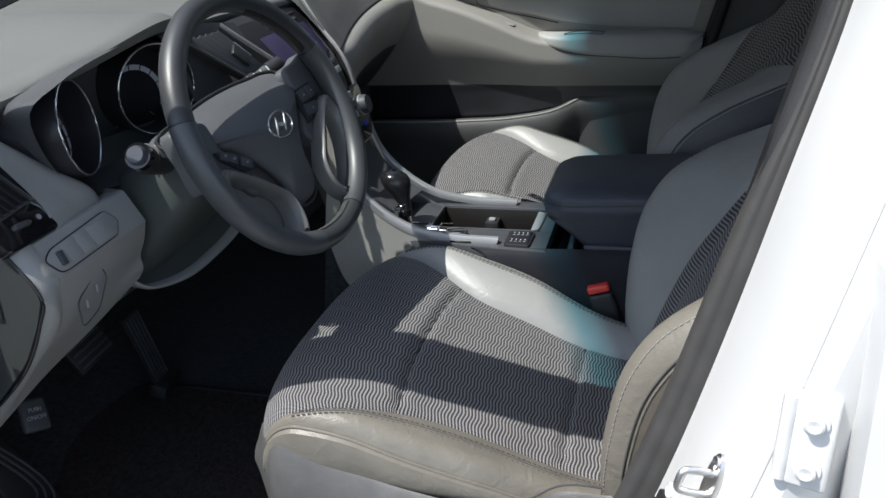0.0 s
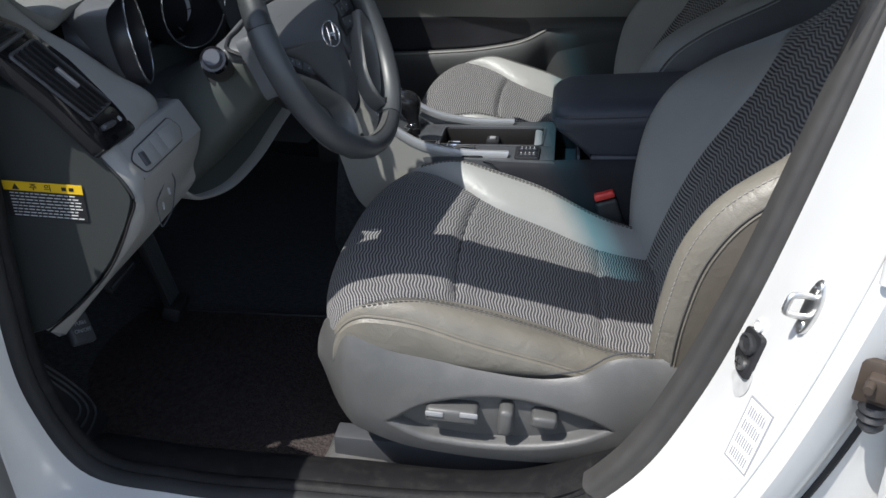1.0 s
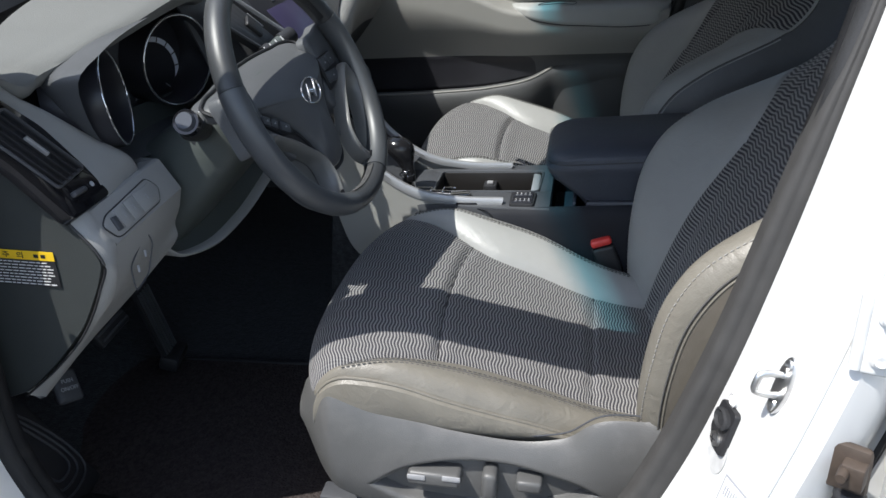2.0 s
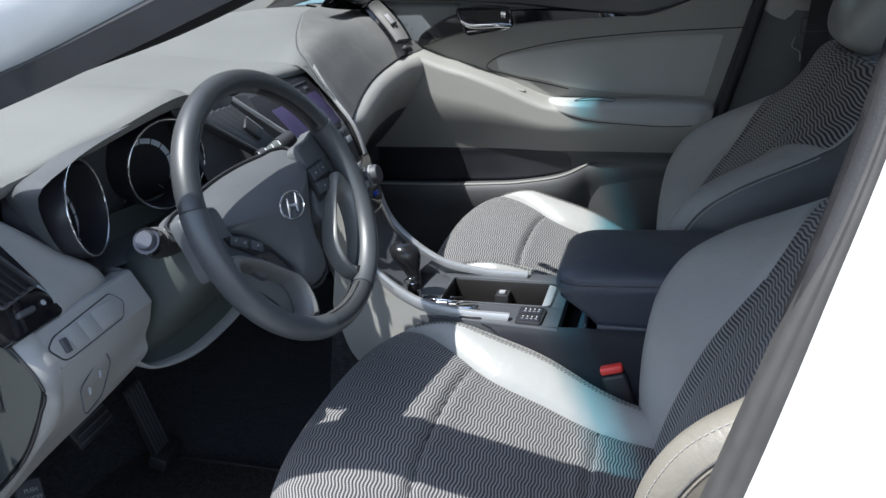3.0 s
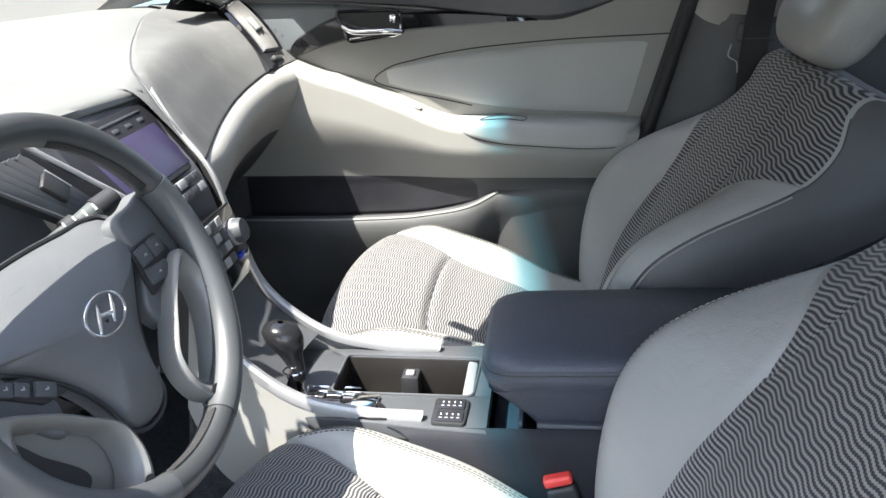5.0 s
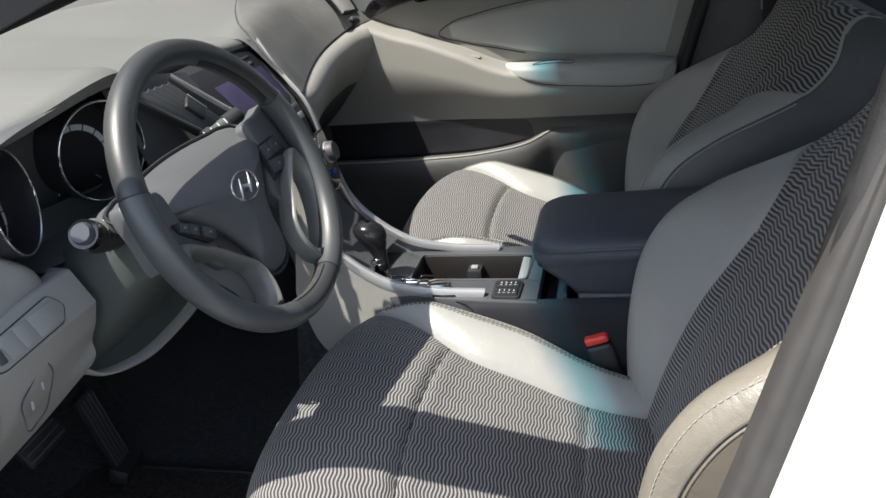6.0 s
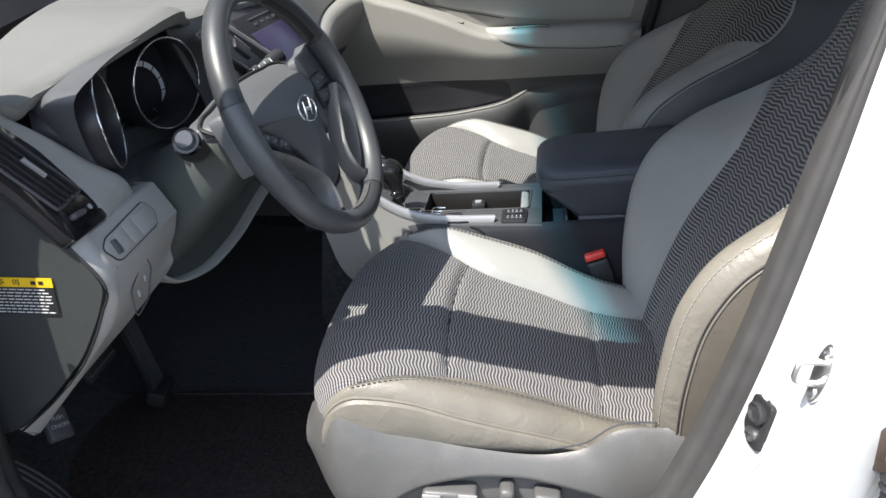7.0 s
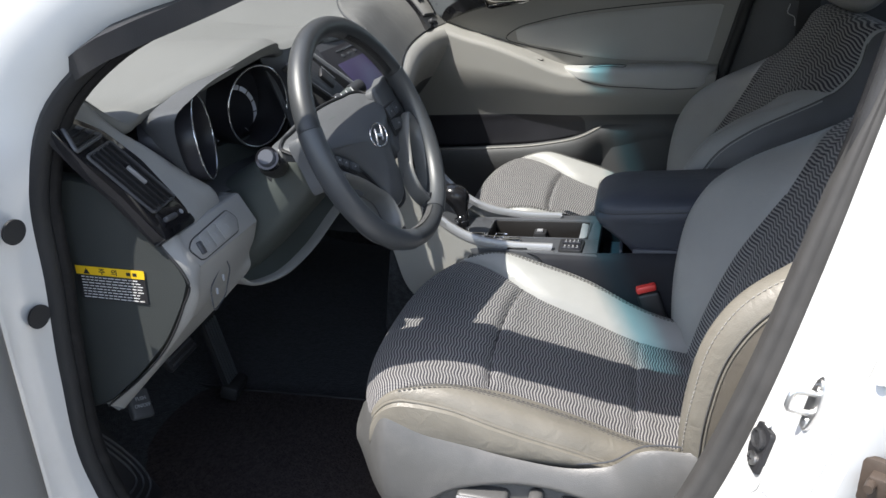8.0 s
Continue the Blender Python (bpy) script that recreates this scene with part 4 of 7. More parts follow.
def dress_driver_seat(seat, yc):
    """Power seat shield with its switches, rails and buckle on the driver's seat."""
    zt = f1([-0.425, -0.412, -0.385, -0.304, -0.196, -0.09, -0.06, -0.03, 0.037, 0.16], [0.505, 0.532, 0.546, 0.516, 0.488, 0.482, 0.490, 0.512, 0.520, 0.530])
    zb = f1([-0.425, -0.410, -0.380, -0.345, -0.319, -0.235, -0.16, -0.085, -0.015, 0.036, 0.16], [0.470, 0.436, 0.408, 0.388, 0.377, 0.361, 0.356, 0.358, 0.368, 0.385, 0.40])
    xs = np.linspace(-0.425, 0.16, 240)
    P = np.zeros((240, 130, 3))
    lens_c = f1([-0.325, -0.24, -0.16, -0.09, -0.02], [0.415, 0.420, 0.420, 0.419, 0.422])
    lens_h = f1([-0.325, -0.28, -0.23, -0.16, -0.09, -0.05, -0.02], [0.0, 0.028, 0.039, 0.041, 0.030, 0.017, 0.0])
    for i, x in enumerate(xs):
        for j, k in enumerate(np.linspace(0, 1, 130)):
            z = zt(x) * (1 - k) + zb(x) * k
            y = -0.590 - 0.032 * math.sin(math.pi * min(1, 0.02 + 0.8 * k)) ** 0.5
            y += 0.060 * smooth(-0.365, -0.44, x)
            hh = lens_h(x) if -0.325 < x < -0.02 else 0
            if hh > 0:
                y += 0.019 * smooth(0.0, 0.008, hh - abs(z - lens_c(x)))
            P[i, j] = (x, y + 0.36 + yc, z)
    part("seat_shield", shell(P, 0.004), M_SEATPLASTIC, seat, "scuffed grey plastic seat side shield", 50)
    # thin dark tube drawn as the contact shade above the shield
    part("shield_contact_shade", tube([(x, -0.588 + 0.36 + yc + 0.060 * float(smooth(-0.365, -0.44, x)), float(zt(x)) + 0.002) for x in np.linspace(-0.375, 0.10, 60)], 0.0012, 6), M_GREYDARK, seat)
    yy = yc + 0.36 - 0.613
    for nm, x, z, g in (("slide_switch", -0.234, 0.434, box(0.070, 0.034, 0.022, 0.006, 3)), ("recline_switch", -0.162, 0.427, box(0.020, 0.034, 0.042, 0.007, 3)), ("lumbar_switch", -0.111, 0.430, box(0.034, 0.030, 0.018, 0.005, 3))):
        sw = part(nm, xf(g, pose(x, yy - 0.002, z, 0, 4, 0)), M_SEATPLASTIC, seat, "grey plastic seat switch")
        if nm == "slide_switch":
            for dx in (-0.022, 0.024):
                part("grip", box(0.024, 0.003, 0.008, 0.0014, M=pose(x + dx, yy - 0.0195, z + 0.006, 0, 4, 0)), M_SILVERPLASTIC, sw)
    part("seat_rail", join(box(0.60, 0.035, 0.045, 0.004, M=pose(-0.12, yc - 0.2, 0.305, 0, 3, 0)), box(0.07, 0.05, 0.03, 0.008, M=pose(-0.40, yc - 0.19, 0.293))), M_GREYDARK, seat, "dark steel seat rail")
    part("rail_cover", box(0.10, 0.07, 0.032, 0.012, 3, M=pose(-0.385, yc - 0.205, 0.292, 0, 6, -6)), M_SEATPLASTIC, seat, "grey rail end cover")


def build_buckle():
    b = thing("seat_belt_buckle", "black seat belt buckle with a red release button", "buckle", (0.0, -0.115, 0.50))
    part("housing", box(0.075, 0.020, 0.040, 0.006, 3, M=frame_at((-0.009, -0.128, 0.497), (0.30, 0.0, -0.95), (0, 1, 0))), M_DARK, b)
    part("release_button", box(0.013, 0.018, 0.036, 0.004, 3, M=frame_at((-0.023, -0.128, 0.541), (0.30, 0.0, -0.95), (0, 1, 0))), M_RED, b, "red release button")
    return b


# ---- steering wheel and column ----
WC = Vector((-0.4252, -0.3780, 0.8870))
WN = Vector((0.9145, -0.0960, 0.3940)).normalized()
WHEEL = frame_at(WC, Vector((0, 0, 1)).cross(WN), WN.cross(Vector((0, 0, 1)).cross(WN))) @ pose(0, 0, 0, 0, 0, 5.3)


def build_wheel():
    w = thing("steering_wheel", "dark grey leather steering wheel with grey trimmed spokes", "steering wheel", tuple(WC))
    R, r = 0.1680, 0.0149

    def at(x, y, z):
        return tuple(WHEEL @ Vector((x, y, z)))

    def arc(a0, a1, n, rad=R, z=0.0):
        return [at(rad * math.cos(radians(a)), rad * math.sin(radians(a)), z) for a in np.linspace(a0, a1, n)]
    up = tuple(WHEEL.to_3x3().col[2])
    # rim in four leather sections, thicker at the lower grips
    for nm, a0, a1, mat, k in (("rim_top", 20.3, 159.7, M_WHEEL, 1.0), ("rim_grip", 159.7, 251.6, M_WHEELGRIP, 1.04), ("rim_bottom", 251.6, 288.4, M_WHEEL, 0.98), ("rim_grip", 288.4, 380.3, M_WHEELGRIP, 1.04)):
        part(nm, tube(arc(a0 + 0.25, a1 - 0.25, 60), r * k, 18, up=up, flat=1.12), mat, w, "grained dark leather rim section")
        part("rim_joint", tube(arc(a0 - 0.4, a0 + 0.4, 3), r * 0.96, 18, up=up, flat=1.12), M_DARK, w)
    # lacing inside the top and bottom sections
    for a0, a1 in ((23, 66), (254, 286)):
        pts = []
        for a in np.linspace(a0, a1, int((a1 - a0) * 1.2)):
            q = R - r * 0.98
            pts.append(tube([at(q * math.cos(radians(a + s)), q * math.sin(radians(a + s)), z) for s, z in ((-0.7, -0.002), (0, 0.003), (0.7, 0.008))], 0.0009, 5))
        tagged(part("lacing", join(*pts), M_DARK, w, "black lacing thread"), kind="stuff")
    # airbag cover: a domed shield
    half = [(0.0, 0.066), (0.05, 0.064), (0.09, 0.060), (0.122, 0.057), (0.141, 0.049), (0.141, 0.036), (0.106, 0.016), (0.074, -0.013), (0.050, -0.042), (0.035, -0.075), (0.029, -0.103), (0.016, -0.113), (0.0, -0.115)]
    ol = spl(half + [(-x, y) for x, y in half[-2:0:-1]], 130, True)

    def lean(x, y):
        """How far the cover falls back towards its top edge and its arms."""
        t = max(0.0, y - 0.006)
        return -0.55 * t - 6.0 * t * t - 0.10 * max(0.0, abs(x) - 0.06)
    rings = []
    for k, h in ((1.0, -0.040), (1.0, -0.026), (0.985, -0.018), (0.95, -0.0135), (0.87, -0.0095), (0.72, -0.004), (0.5, 0.0), (0.3, 0.0022), (0.12, 0.003), (0.02, 0.0032)):
        rings.append([at(p[0] * k, p[1] * k - 0.012 * (1 - k), h + lean(p[0] * k, p[1] * k - 0.012 * (1 - k))) for p in ol])
    cover = part("airbag_cover", sheet(np.array(rings), cv=True), M_WHEELPAD, w, "dark grey grained airbag cover", 50)
    part("cover_gap", tube([at(p[0] * 1.022, p[1] * 1.022, -0.0185 + lean(*p)) for p in ol], 0.0026, 6, True), M_DARK, w)
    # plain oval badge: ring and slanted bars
    B = WHEEL @ pose(0.003, -0.006, 0.0032)
    ring = [tuple(B @ Vector((0.0265 * math.cos(a), 0.0172 * math.sin(a), 0.0006 - 0.9 * (0.0265 * math.cos(a)) ** 2))) for a in np.linspace(0, 2 * math.pi, 44, endpoint=False)]
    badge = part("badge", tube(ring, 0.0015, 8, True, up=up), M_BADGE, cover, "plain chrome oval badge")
    for x in (-0.0105, 0.0105):
        part("bar", tube([tuple(B @ Vector((x - 0.0075, -0.0105, 0.0008))), tuple(B @ Vector((x - 0.001, 0, 0.0014))), tuple(B @ Vector((x + 0.0065, 0.0110, 0.0008)))], [0.0012, 0.0022, 0.0012], 8, up=up), M_BADGE, badge)
    part("bar", tube([tuple(B @ Vector((-0.010, 0.003, 0.0012))), tuple(B @ Vector((0.009, -0.003, 0.0012)))], 0.0022, 8, up=up, flat=0.6), M_BADGE, badge)
    for x, y in ((-0.012, -0.066), (0.016, -0.056), (0.022, -0.082)):
        part("mould_mark", slab([(-0.004, 0), (0.004, 0.0015), (0.004, 0.003), (-0.004, 0.0015)], 0.0006, WHEEL @ pose(x, y, -0.0022, 4, 0, 30), 0), M_GREYDARK, cover)
    # side spokes with buttons, and the lower grey loops
    for s in (-1, 1):
        sp = [(0.104, 0.048), (0.135, 0.052), (0.160, 0.058), (0.167, 0.015), (0.165, -0.022), (0.152, -0.020), (0.116, -0.030), (0.084, -0.064), (0.073, -0.042), (0.100, 0.004)]
        spoke = part("spoke", slab([(s * x, y) for x, y in spl(sp, 56, True)], 0.020, WHEEL @ pose(0, 0, -0.036), 0.006, 3), M_WHEELPAD, w, "charcoal spoke")
        pol = [(0.090, 0.018), (0.137, 0.017), (0.143, -0.008), (0.120, -0.026), (0.086, -0.032)] if s > 0 else [(0.122, 0.012), (0.086, -0.004), (0.062, -0.036), (0.088, -0.031), (0.118, -0.002)]
        pl = part("button_panel", slab([(s * x, y) for x, y in rpoly(pol, 0.004)], 0.004, WHEEL @ pose(0, 0, -0.016), 0.001), M_DARK, spoke, "black button panel")
        for x, y, a, b, rot in (((0.103, 0.006, 0.019, 0.018, 0), (0.125, 0.006, 0.019, 0.018, 0), (0.108, -0.016, 0.034, 0.017, 8)) if s > 0 else ((0.112, 0.001, 0.014, 0.012, -38), (0.100, -0.008, 0.014, 0.012, -42), (0.082, -0.021, 0.020, 0.013, -40))):
            part("button", box(a, b, 0.005, 0.0014, M=WHEEL @ pose(s * x, y, -0.0112, 0, 0, -s * rot)), M_GREYDARK, pl)
            part("symbol", box(0.0036, 0.0010, 0.0006, 0, M=WHEEL @ pose(s * x, y, -0.0087, 0, 0, 20 * s)), M_GREYPRINT, pl)
            part("symbol", box(0.0010, 0.0030, 0.0006, 0, M=WHEEL @ pose(s * x + 0.0016, y, -0.0087, 0, 0, 20 * s)), M_GREYPRINT, pl)
        lp = [(0.141, -0.012), (0.150, -0.034), (0.141, -0.070), (0.119, -0.106), (0.093, -0.134), (0.073, -0.150), (0.057, -0.138), (0.047, -0.112), (0.049, -0.090), (0.074, -0.060), (0.110, -0.028)]
        L = spl(lp, 80, True)
        c = L.mean(0)
        rr = []
        for k, h in ((1.02, -0.022), (1.03, -0.004), (1.01, 0.001), (0.94, 0.003), (0.86, 0.0), (0.78, -0.008), (0.72, -0.024)):
            rr.append([at(s * (c[0] + (p[0] - c[0]) * k), c[1] + (p[1] - c[1]) * k, h) for p in L])
        loop = part("spoke_loop", sheet(np.array(rr), cv=True, flip=s > 0), M_LOOP, w, "grey painted spoke loop with worn spots", 50)
        if s < 0:
            part("pocket", slab([(s * (c[0] + (p[0] - c[0]) * 0.76), c[1] + (p[1] - c[1]) * 0.76) for p in L[::2]], 0.004, WHEEL @ pose(0, 0, -0.030), 0), M_LOOP, loop, "grey pocket floor")
            part("slot", slab([(s * x, y) for x, y in spl([(0.140, -0.040), (0.132, -0.034), (0.112, -0.062), (0.092, -0.110), (0.098, -0.112), (0.124, -0.080)], 30, True)], 0.003, WHEEL @ pose(0, 0, -0.0258), 0), M_DARK, loop, "dark slot")
        for x, y, q in ((0.066, -0.139, 0.0060), (0.144, -0.060, 0.0032), (0.141, -0.070, 0.0018)):
            part("wear_spot", slab([(q * math.cos(a) * (1 + 0.35 * math.sin(3 * a)), q * math.sin(a)) for a in np.linspace(0, 2 * math.pi, 14, endpoint=False)], 0.0008, WHEEL @ pose(s * x, y, 0.0022), 0), M_DARK, loop)
        br = spl([(0.152, -0.030), (0.164, -0.02), (0.160, -0.06), (0.120, -0.125), (0.066, -0.158), (0.060, -0.150), (0.112, -0.134), (0.148, -0.09)], 40, True)
        part("grip_web", slab([(s * x, y) for x, y in br], 0.012, WHEEL @ pose(0, 0, -0.018), 0.003), M_WHEELPAD, w)
    return w


def build_column():
    c = thing("steering_column", "dark plastic steering column shroud with stalks", "steering column", (-0.60, -0.40, 0.70))
    ax = -WN
    rows = []
    for k, rx, rz, dz in ((0.062, 0.050, 0.040, -0.006), (0.070, 0.066, 0.056, -0.006), (0.09, 0.082, 0.072, -0.008), (0.15, 0.092, 0.092, -0.025), (0.22, 0.098, 0.108, -0.045), (0.32, 0.098, 0.115, -0.06)):
        q = WC + ax * k
        rows.append([(q.x + rz * math.sin(a) * 0.35, q.y + rx * math.copysign(abs(math.cos(a)) ** 0.7, math.cos(a)), q.z + dz + rz * math.copysign(abs(math.sin(a)) ** 0.7, math.sin(a))) for a in np.linspace(0, 2 * math.pi, 48, endpoint=False)])
    part("shroud", sheet(np.array(rows), cv=True), M_SHROUD, c, "dark grey column shroud", 60)
    part("hub", lathe([(0.05, -0.10), (0.05, -0.07), (0.045, -0.052), (0.0, -0.050)], 32, WHEEL @ pose(0, -0.03, 0)), M_DARK, c)
    # light stalk: silver-capped barrel pointing outboard
    p = [Vector((-0.560, -0.430, 0.850)), Vector((-0.548, -0.470, 0.860)), Vector((-0.532, -0.515, 0.876)), Vector((-0.522, -0.540, 0.889)), Vector((-0.519, -0.554, 0.897))]
    st = part("light_stalk", tube([tuple(v) for v in p[:4]], [0.015, 0.017, 0.0175, 0.016], 20), M_DARK, c, "black light stalk with white symbols")
    part("cap_ring", tube([tuple(p[3] - (p[4] - p[3]) * 0.1), tuple(p[3].lerp(p[4], 0.55))], [0.0165, 0.0158], 20), M_BLACKGLOSS, st)
    for k in (0.25, 0.5, 0.7):
        q = p[1].lerp(p[3], k)
        part("ring", tube([tuple(q), tuple(q + (p[4] - p[3]).normalized() * 0.004)], 0.0180, 20), M_GREYDARK, st)
    part("end_cap", tube([tuple(p[3]), tuple(p[3].lerp(p[4], 0.7)), tuple(p[4])], [0.0125, 0.0120, 0.0100], 20), material("stalk_cap", (0.07, 0.075, 0.09), 0.3), st, "pale bluish end cap")
    for a in (0, 1, 2):
        part("symbol", box(0.006, 0.002, 0.001, 0, M=frame_at(tuple(p[2] + Vector((0.012, -0.006 + a * 0.012, 0.018))), (0.2, -0.9, 0.2), (0, 0.2, 1))), M_WHITE, st)
    part("stalk_boot", tube([(-0.575, -0.40, 0.840), (-0.555, -0.445, 0.850)], [0.028, 0.022], 20), M_DARK, c, "black stalk collar")
    # wiper stalk
    q = [(-0.556, -0.250, 0.8915), (-0.550, -0.238, 0.895), (-0.530, -0.195, 0.909), (-0.518, -0.165, 0.918)]
    ws = part("wiper_stalk", tube(spl(q, 16), spl([(0.007,), (0.010,), (0.0125,), (0.012,)], 16)[:, 0], 18), M_SHROUD, c, "grey wiper stalk with white symbols")
    part("collar", tube([(-0.542, -0.222, 0.900), (-0.537, -0.21, 0.9045)], 0.0134, 18), M_DARK, ws)
    part("tip", tube([(-0.527, -0.187, 0.911), (-0.517, -0.162, 0.919)], [0.0140, 0.0130], 18), M_DARK, ws)
    for k in range(4):
        part("symbol", box(0.002, 0.008, 0.001, 0, M=frame_at((-0.545 + 0.005 * k + 0.009, -0.232 + 0.012 * k, 0.911 + 0.003 * k), (0.3, 0.8, 0.2), (-0.6, 0, 0.8))), M_WHITE, ws)
    return c


# ---- dashboard ----
def build_dash():
    d = thing("dashboard", "two-tone grey moulded dashboard with black vents", "dashboard", (-0.85, 0, 0.6))
    ys = [-0.70, -0.635, -0.608, -0.56, -0.45, -0.30, -0.24, -0.12, 0.0, 0.115]
    ex = f1(ys, [-0.765, -0.722, -0.690, -0.684, -0.652, -0.600, -0.622, -0.625, -0.615, -0.603])
    ez = f1(ys, [1.012, 1.004, 0.965, 0.966, 0.988, 1.020, 1.002, 0.996, 0.993, 0.991])

    def front(y):
        """Where the top meets the windshield."""
        return (-1.22 + 0.25 * (y / 0.7) ** 2, y, 1.018 + 0.03 * float(smooth(-0.3, 0.4, y)))
    rows, under = [], []
    for y in np.linspace(-0.70, 0.115, 70):
        x, z = float(ex(y)), float(ez(y))
        hood = float(smooth(-0.62, -0.52, y) * (1 - smooth(-0.30, -0.25, y)))
        drop = 0.020 + 0.004 * hood
        f = front(y)
        rows.append(spl([f, ((f[0] + x - 0.16) / 2, y, (f[2] + z) / 2 + 0.004), (x - 0.16, y, z + 0.006), (x - 0.05, y, z + 0.002), (x - 0.010, y, z - 0.002), (x, y, z - 0.008), (x - 0.003, y, z - 0.016), (x - 0.010, y, z - drop)], 60))
        under.append(spl([(x - 0.010, y, z - drop), (x - 0.03, y, z - drop - 0.004), (x - 0.12, y, z - drop - 0.012)], 12))
    part("hood_underside", sheet(np.array(under)), M_CLUSTER, d, "black underside of the dial hood", 60)
    part("top_pad", sheet(np.array(rows)), M_DASHTOP, d, "pale grey grained dash top with the hood over the dials", 60)

    # passenger side: the top runs on to a leaf-shaped pad, then the pale lower sweep
    lo = f1([0.085, 0.18, 0.28, 0.43, 0.54, 0.61, 0.66, 0.74], [0.893, 0.897, 0.903, 0.911, 0.918, 0.926, 0.930, 0.934])
    lx = f1([0.085, 0.18, 0.28, 0.43, 0.54, 0.61, 0.66, 0.74], [-0.517, -0.544, -0.568, -0.594, -0.600, -0.592, -0.572, -0.555])
    yy = np.linspace(0.085, 0.74, 56)

    def prof(y):
        k = (y - 0.085) / 0.60
        z0, x0 = float(lo(y)), float(lx(y))
        tz = 0.990 + 0.050 * math.sin(min(1.0, k) * 1.5)
        e = 0.45 * float(smooth(0.35, 0.60, y))
        f = front(y)
        return spl([f, ((f[0] - 0.80) / 2, y, (f[2] + tz) / 2 + 0.006), (-0.80, y, tz + 0.004), (x0 - 0.150, y, tz - 0.004 - 0.022 * e), (x0 - 0.095, y, z0 + 0.104 - 0.050 * e), (x0 - 0.045, y, z0 + 0.058 - 0.030 * e), (x0, y, z0)], 60)
    base = np.array([prof(y) for y in yy])
    part("passenger_top", sheet(base + np.array([-0.004, 0, -0.005])), M_DASHTOP, d, "pale grey passenger dash top", 60)
    yl = f1([-1.0, -0.90, -0.84, -0.72, -0.64, -0.57, -0.512], [0.74, 0.70, 0.61, 0.32, 0.17, 0.105, 0.090])
    leaf = []
    for j in range(14, 60):
        row = []
        for k in np.linspace(0, 1, 44):
            y = 0.4
            for _ in range(5):
                x = np.interp(y, yy, base[:, j, 0])
                y0 = float(yl(x))
                y = y0 + k * (0.74 - y0)
            q = np.array([np.interp(y, yy, base[:, j, c]) for c in range(3)])
            lift = 0.003 * float(smooth(0, 0.02, k)) - 0.002
            row.append(q + np.array([0.5 * lift, 0, lift]))
        leaf.append(row)
    leaf = np.array(leaf)
    part("passenger_pad", sheet(leaf, flip=True), M_DASHLEAF, d, "grey leaf-shaped passenger pad", 60)
    part("pad_edge", tube(leaf[:, 0] + np.array([0.0, -0.002, -0.001]), 0.0018, 8), M_GREYDARK, d)
    part("pad_seam", tube(base[:, -1] + np.array([0.001, 0, 0]), 0.0024, 8), M_DARK, d)
    edge_ = base[:, -1]
    tg = np.gradient(edge_, axis=0)
    side_ = np.stack([tg[:, 1], -tg[:, 0], 0 * tg[:, 0]], 1)
    side_ /= np.linalg.norm(side_, axis=1, keepdims=True)
    bul = f1([0.085, 0.14, 0.25, 0.45, 0.60, 0.74], [0.35, 0.75, 1.0, 1.15, 1.25, 1.25])
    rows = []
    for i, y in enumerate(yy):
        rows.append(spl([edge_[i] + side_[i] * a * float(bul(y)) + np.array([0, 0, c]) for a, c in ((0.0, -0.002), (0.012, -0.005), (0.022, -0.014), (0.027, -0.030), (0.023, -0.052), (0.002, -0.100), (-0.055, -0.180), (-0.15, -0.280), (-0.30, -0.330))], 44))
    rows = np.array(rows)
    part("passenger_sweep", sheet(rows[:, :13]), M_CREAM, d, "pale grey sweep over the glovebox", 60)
    # the sweep runs on in dark grey: shade under the dash, put into colour
    part("glovebox", sheet(rows[:, 12:]), M_SWEEPSHADE, d, "glovebox lid and underside, under-dash shade in its dark grey", 60)
    part("glovebox_floor", box(0.34, 0.62, 0.02, 0.004, M=pose(-0.98, 0.40, 0.55, 0, -8, 0)), M_DARK, d, "dark underside")
    # passenger vent at the door: a gloss black leaf sunk into the pad's end
    va, vb = spl([(-0.7489, 0.5639, 1.0761), (-0.7229, 0.6185, 1.0557), (-0.7002, 0.6546, 1.037), (-0.663, 0.6412, 1.0014), (-0.6175, 0.6172, 0.9574), (-0.5876, 0.5917, 0.9278)], 40), spl([(-0.7388, 0.688, 1.0679), (-0.6779, 0.688, 1.0589), (-0.6351, 0.688, 1.0239), (-0.6026, 0.688, 0.9801), (-0.5779, 0.688, 0.9222)], 40)
    skin = np.array([[p * (1 - k) + q * k for k in np.linspace(0, 1, 9)] for p, q in zip(va, vb)]) + np.array([0.003, 0, 0.004])
    vent = part("side_vent", shell(skin, 0.034), M_BLACKGLOSS, d, "gloss black passenger side vent")
    vn = np.cross(skin[20, 8] - skin[20, 0], skin[30, 4] - skin[10, 4])
    vn *= math.copysign(1.0, vn[2]) / np.linalg.norm(vn)

    def von(u, w, h=0.0):
        """A point of the vent: u from its top to its bottom end, w across it, h above its face."""
        p, q = [np.array([np.interp(u * 39, range(40), e[:, c]) for c in range(3)]) for e in (va, vb)]
        return p * (1 - w) + q * w + vn * h + np.array([0.003, 0, 0.004])
    for cor in (((0.40, 0.22), (0.33, 0.80), (0.86, 0.80), (0.84, 0.22)), ((0.04, 0.30), (0.10, 0.85), (0.285, 0.80), (0.35, 0.22))):
        ring = [von(a[0] + (b[0] - a[0]) * k, a[1] + (b[1] - a[1]) * k, 0.002) for a, b in zip(cor, cor[1:] + cor[:1]) for k in np.linspace(0, 1, 8, endpoint=False)]
        part("vent_frame", tube(ring, 0.0024, 8, True, up=tuple(vn)), M_VENTGREY, vent)
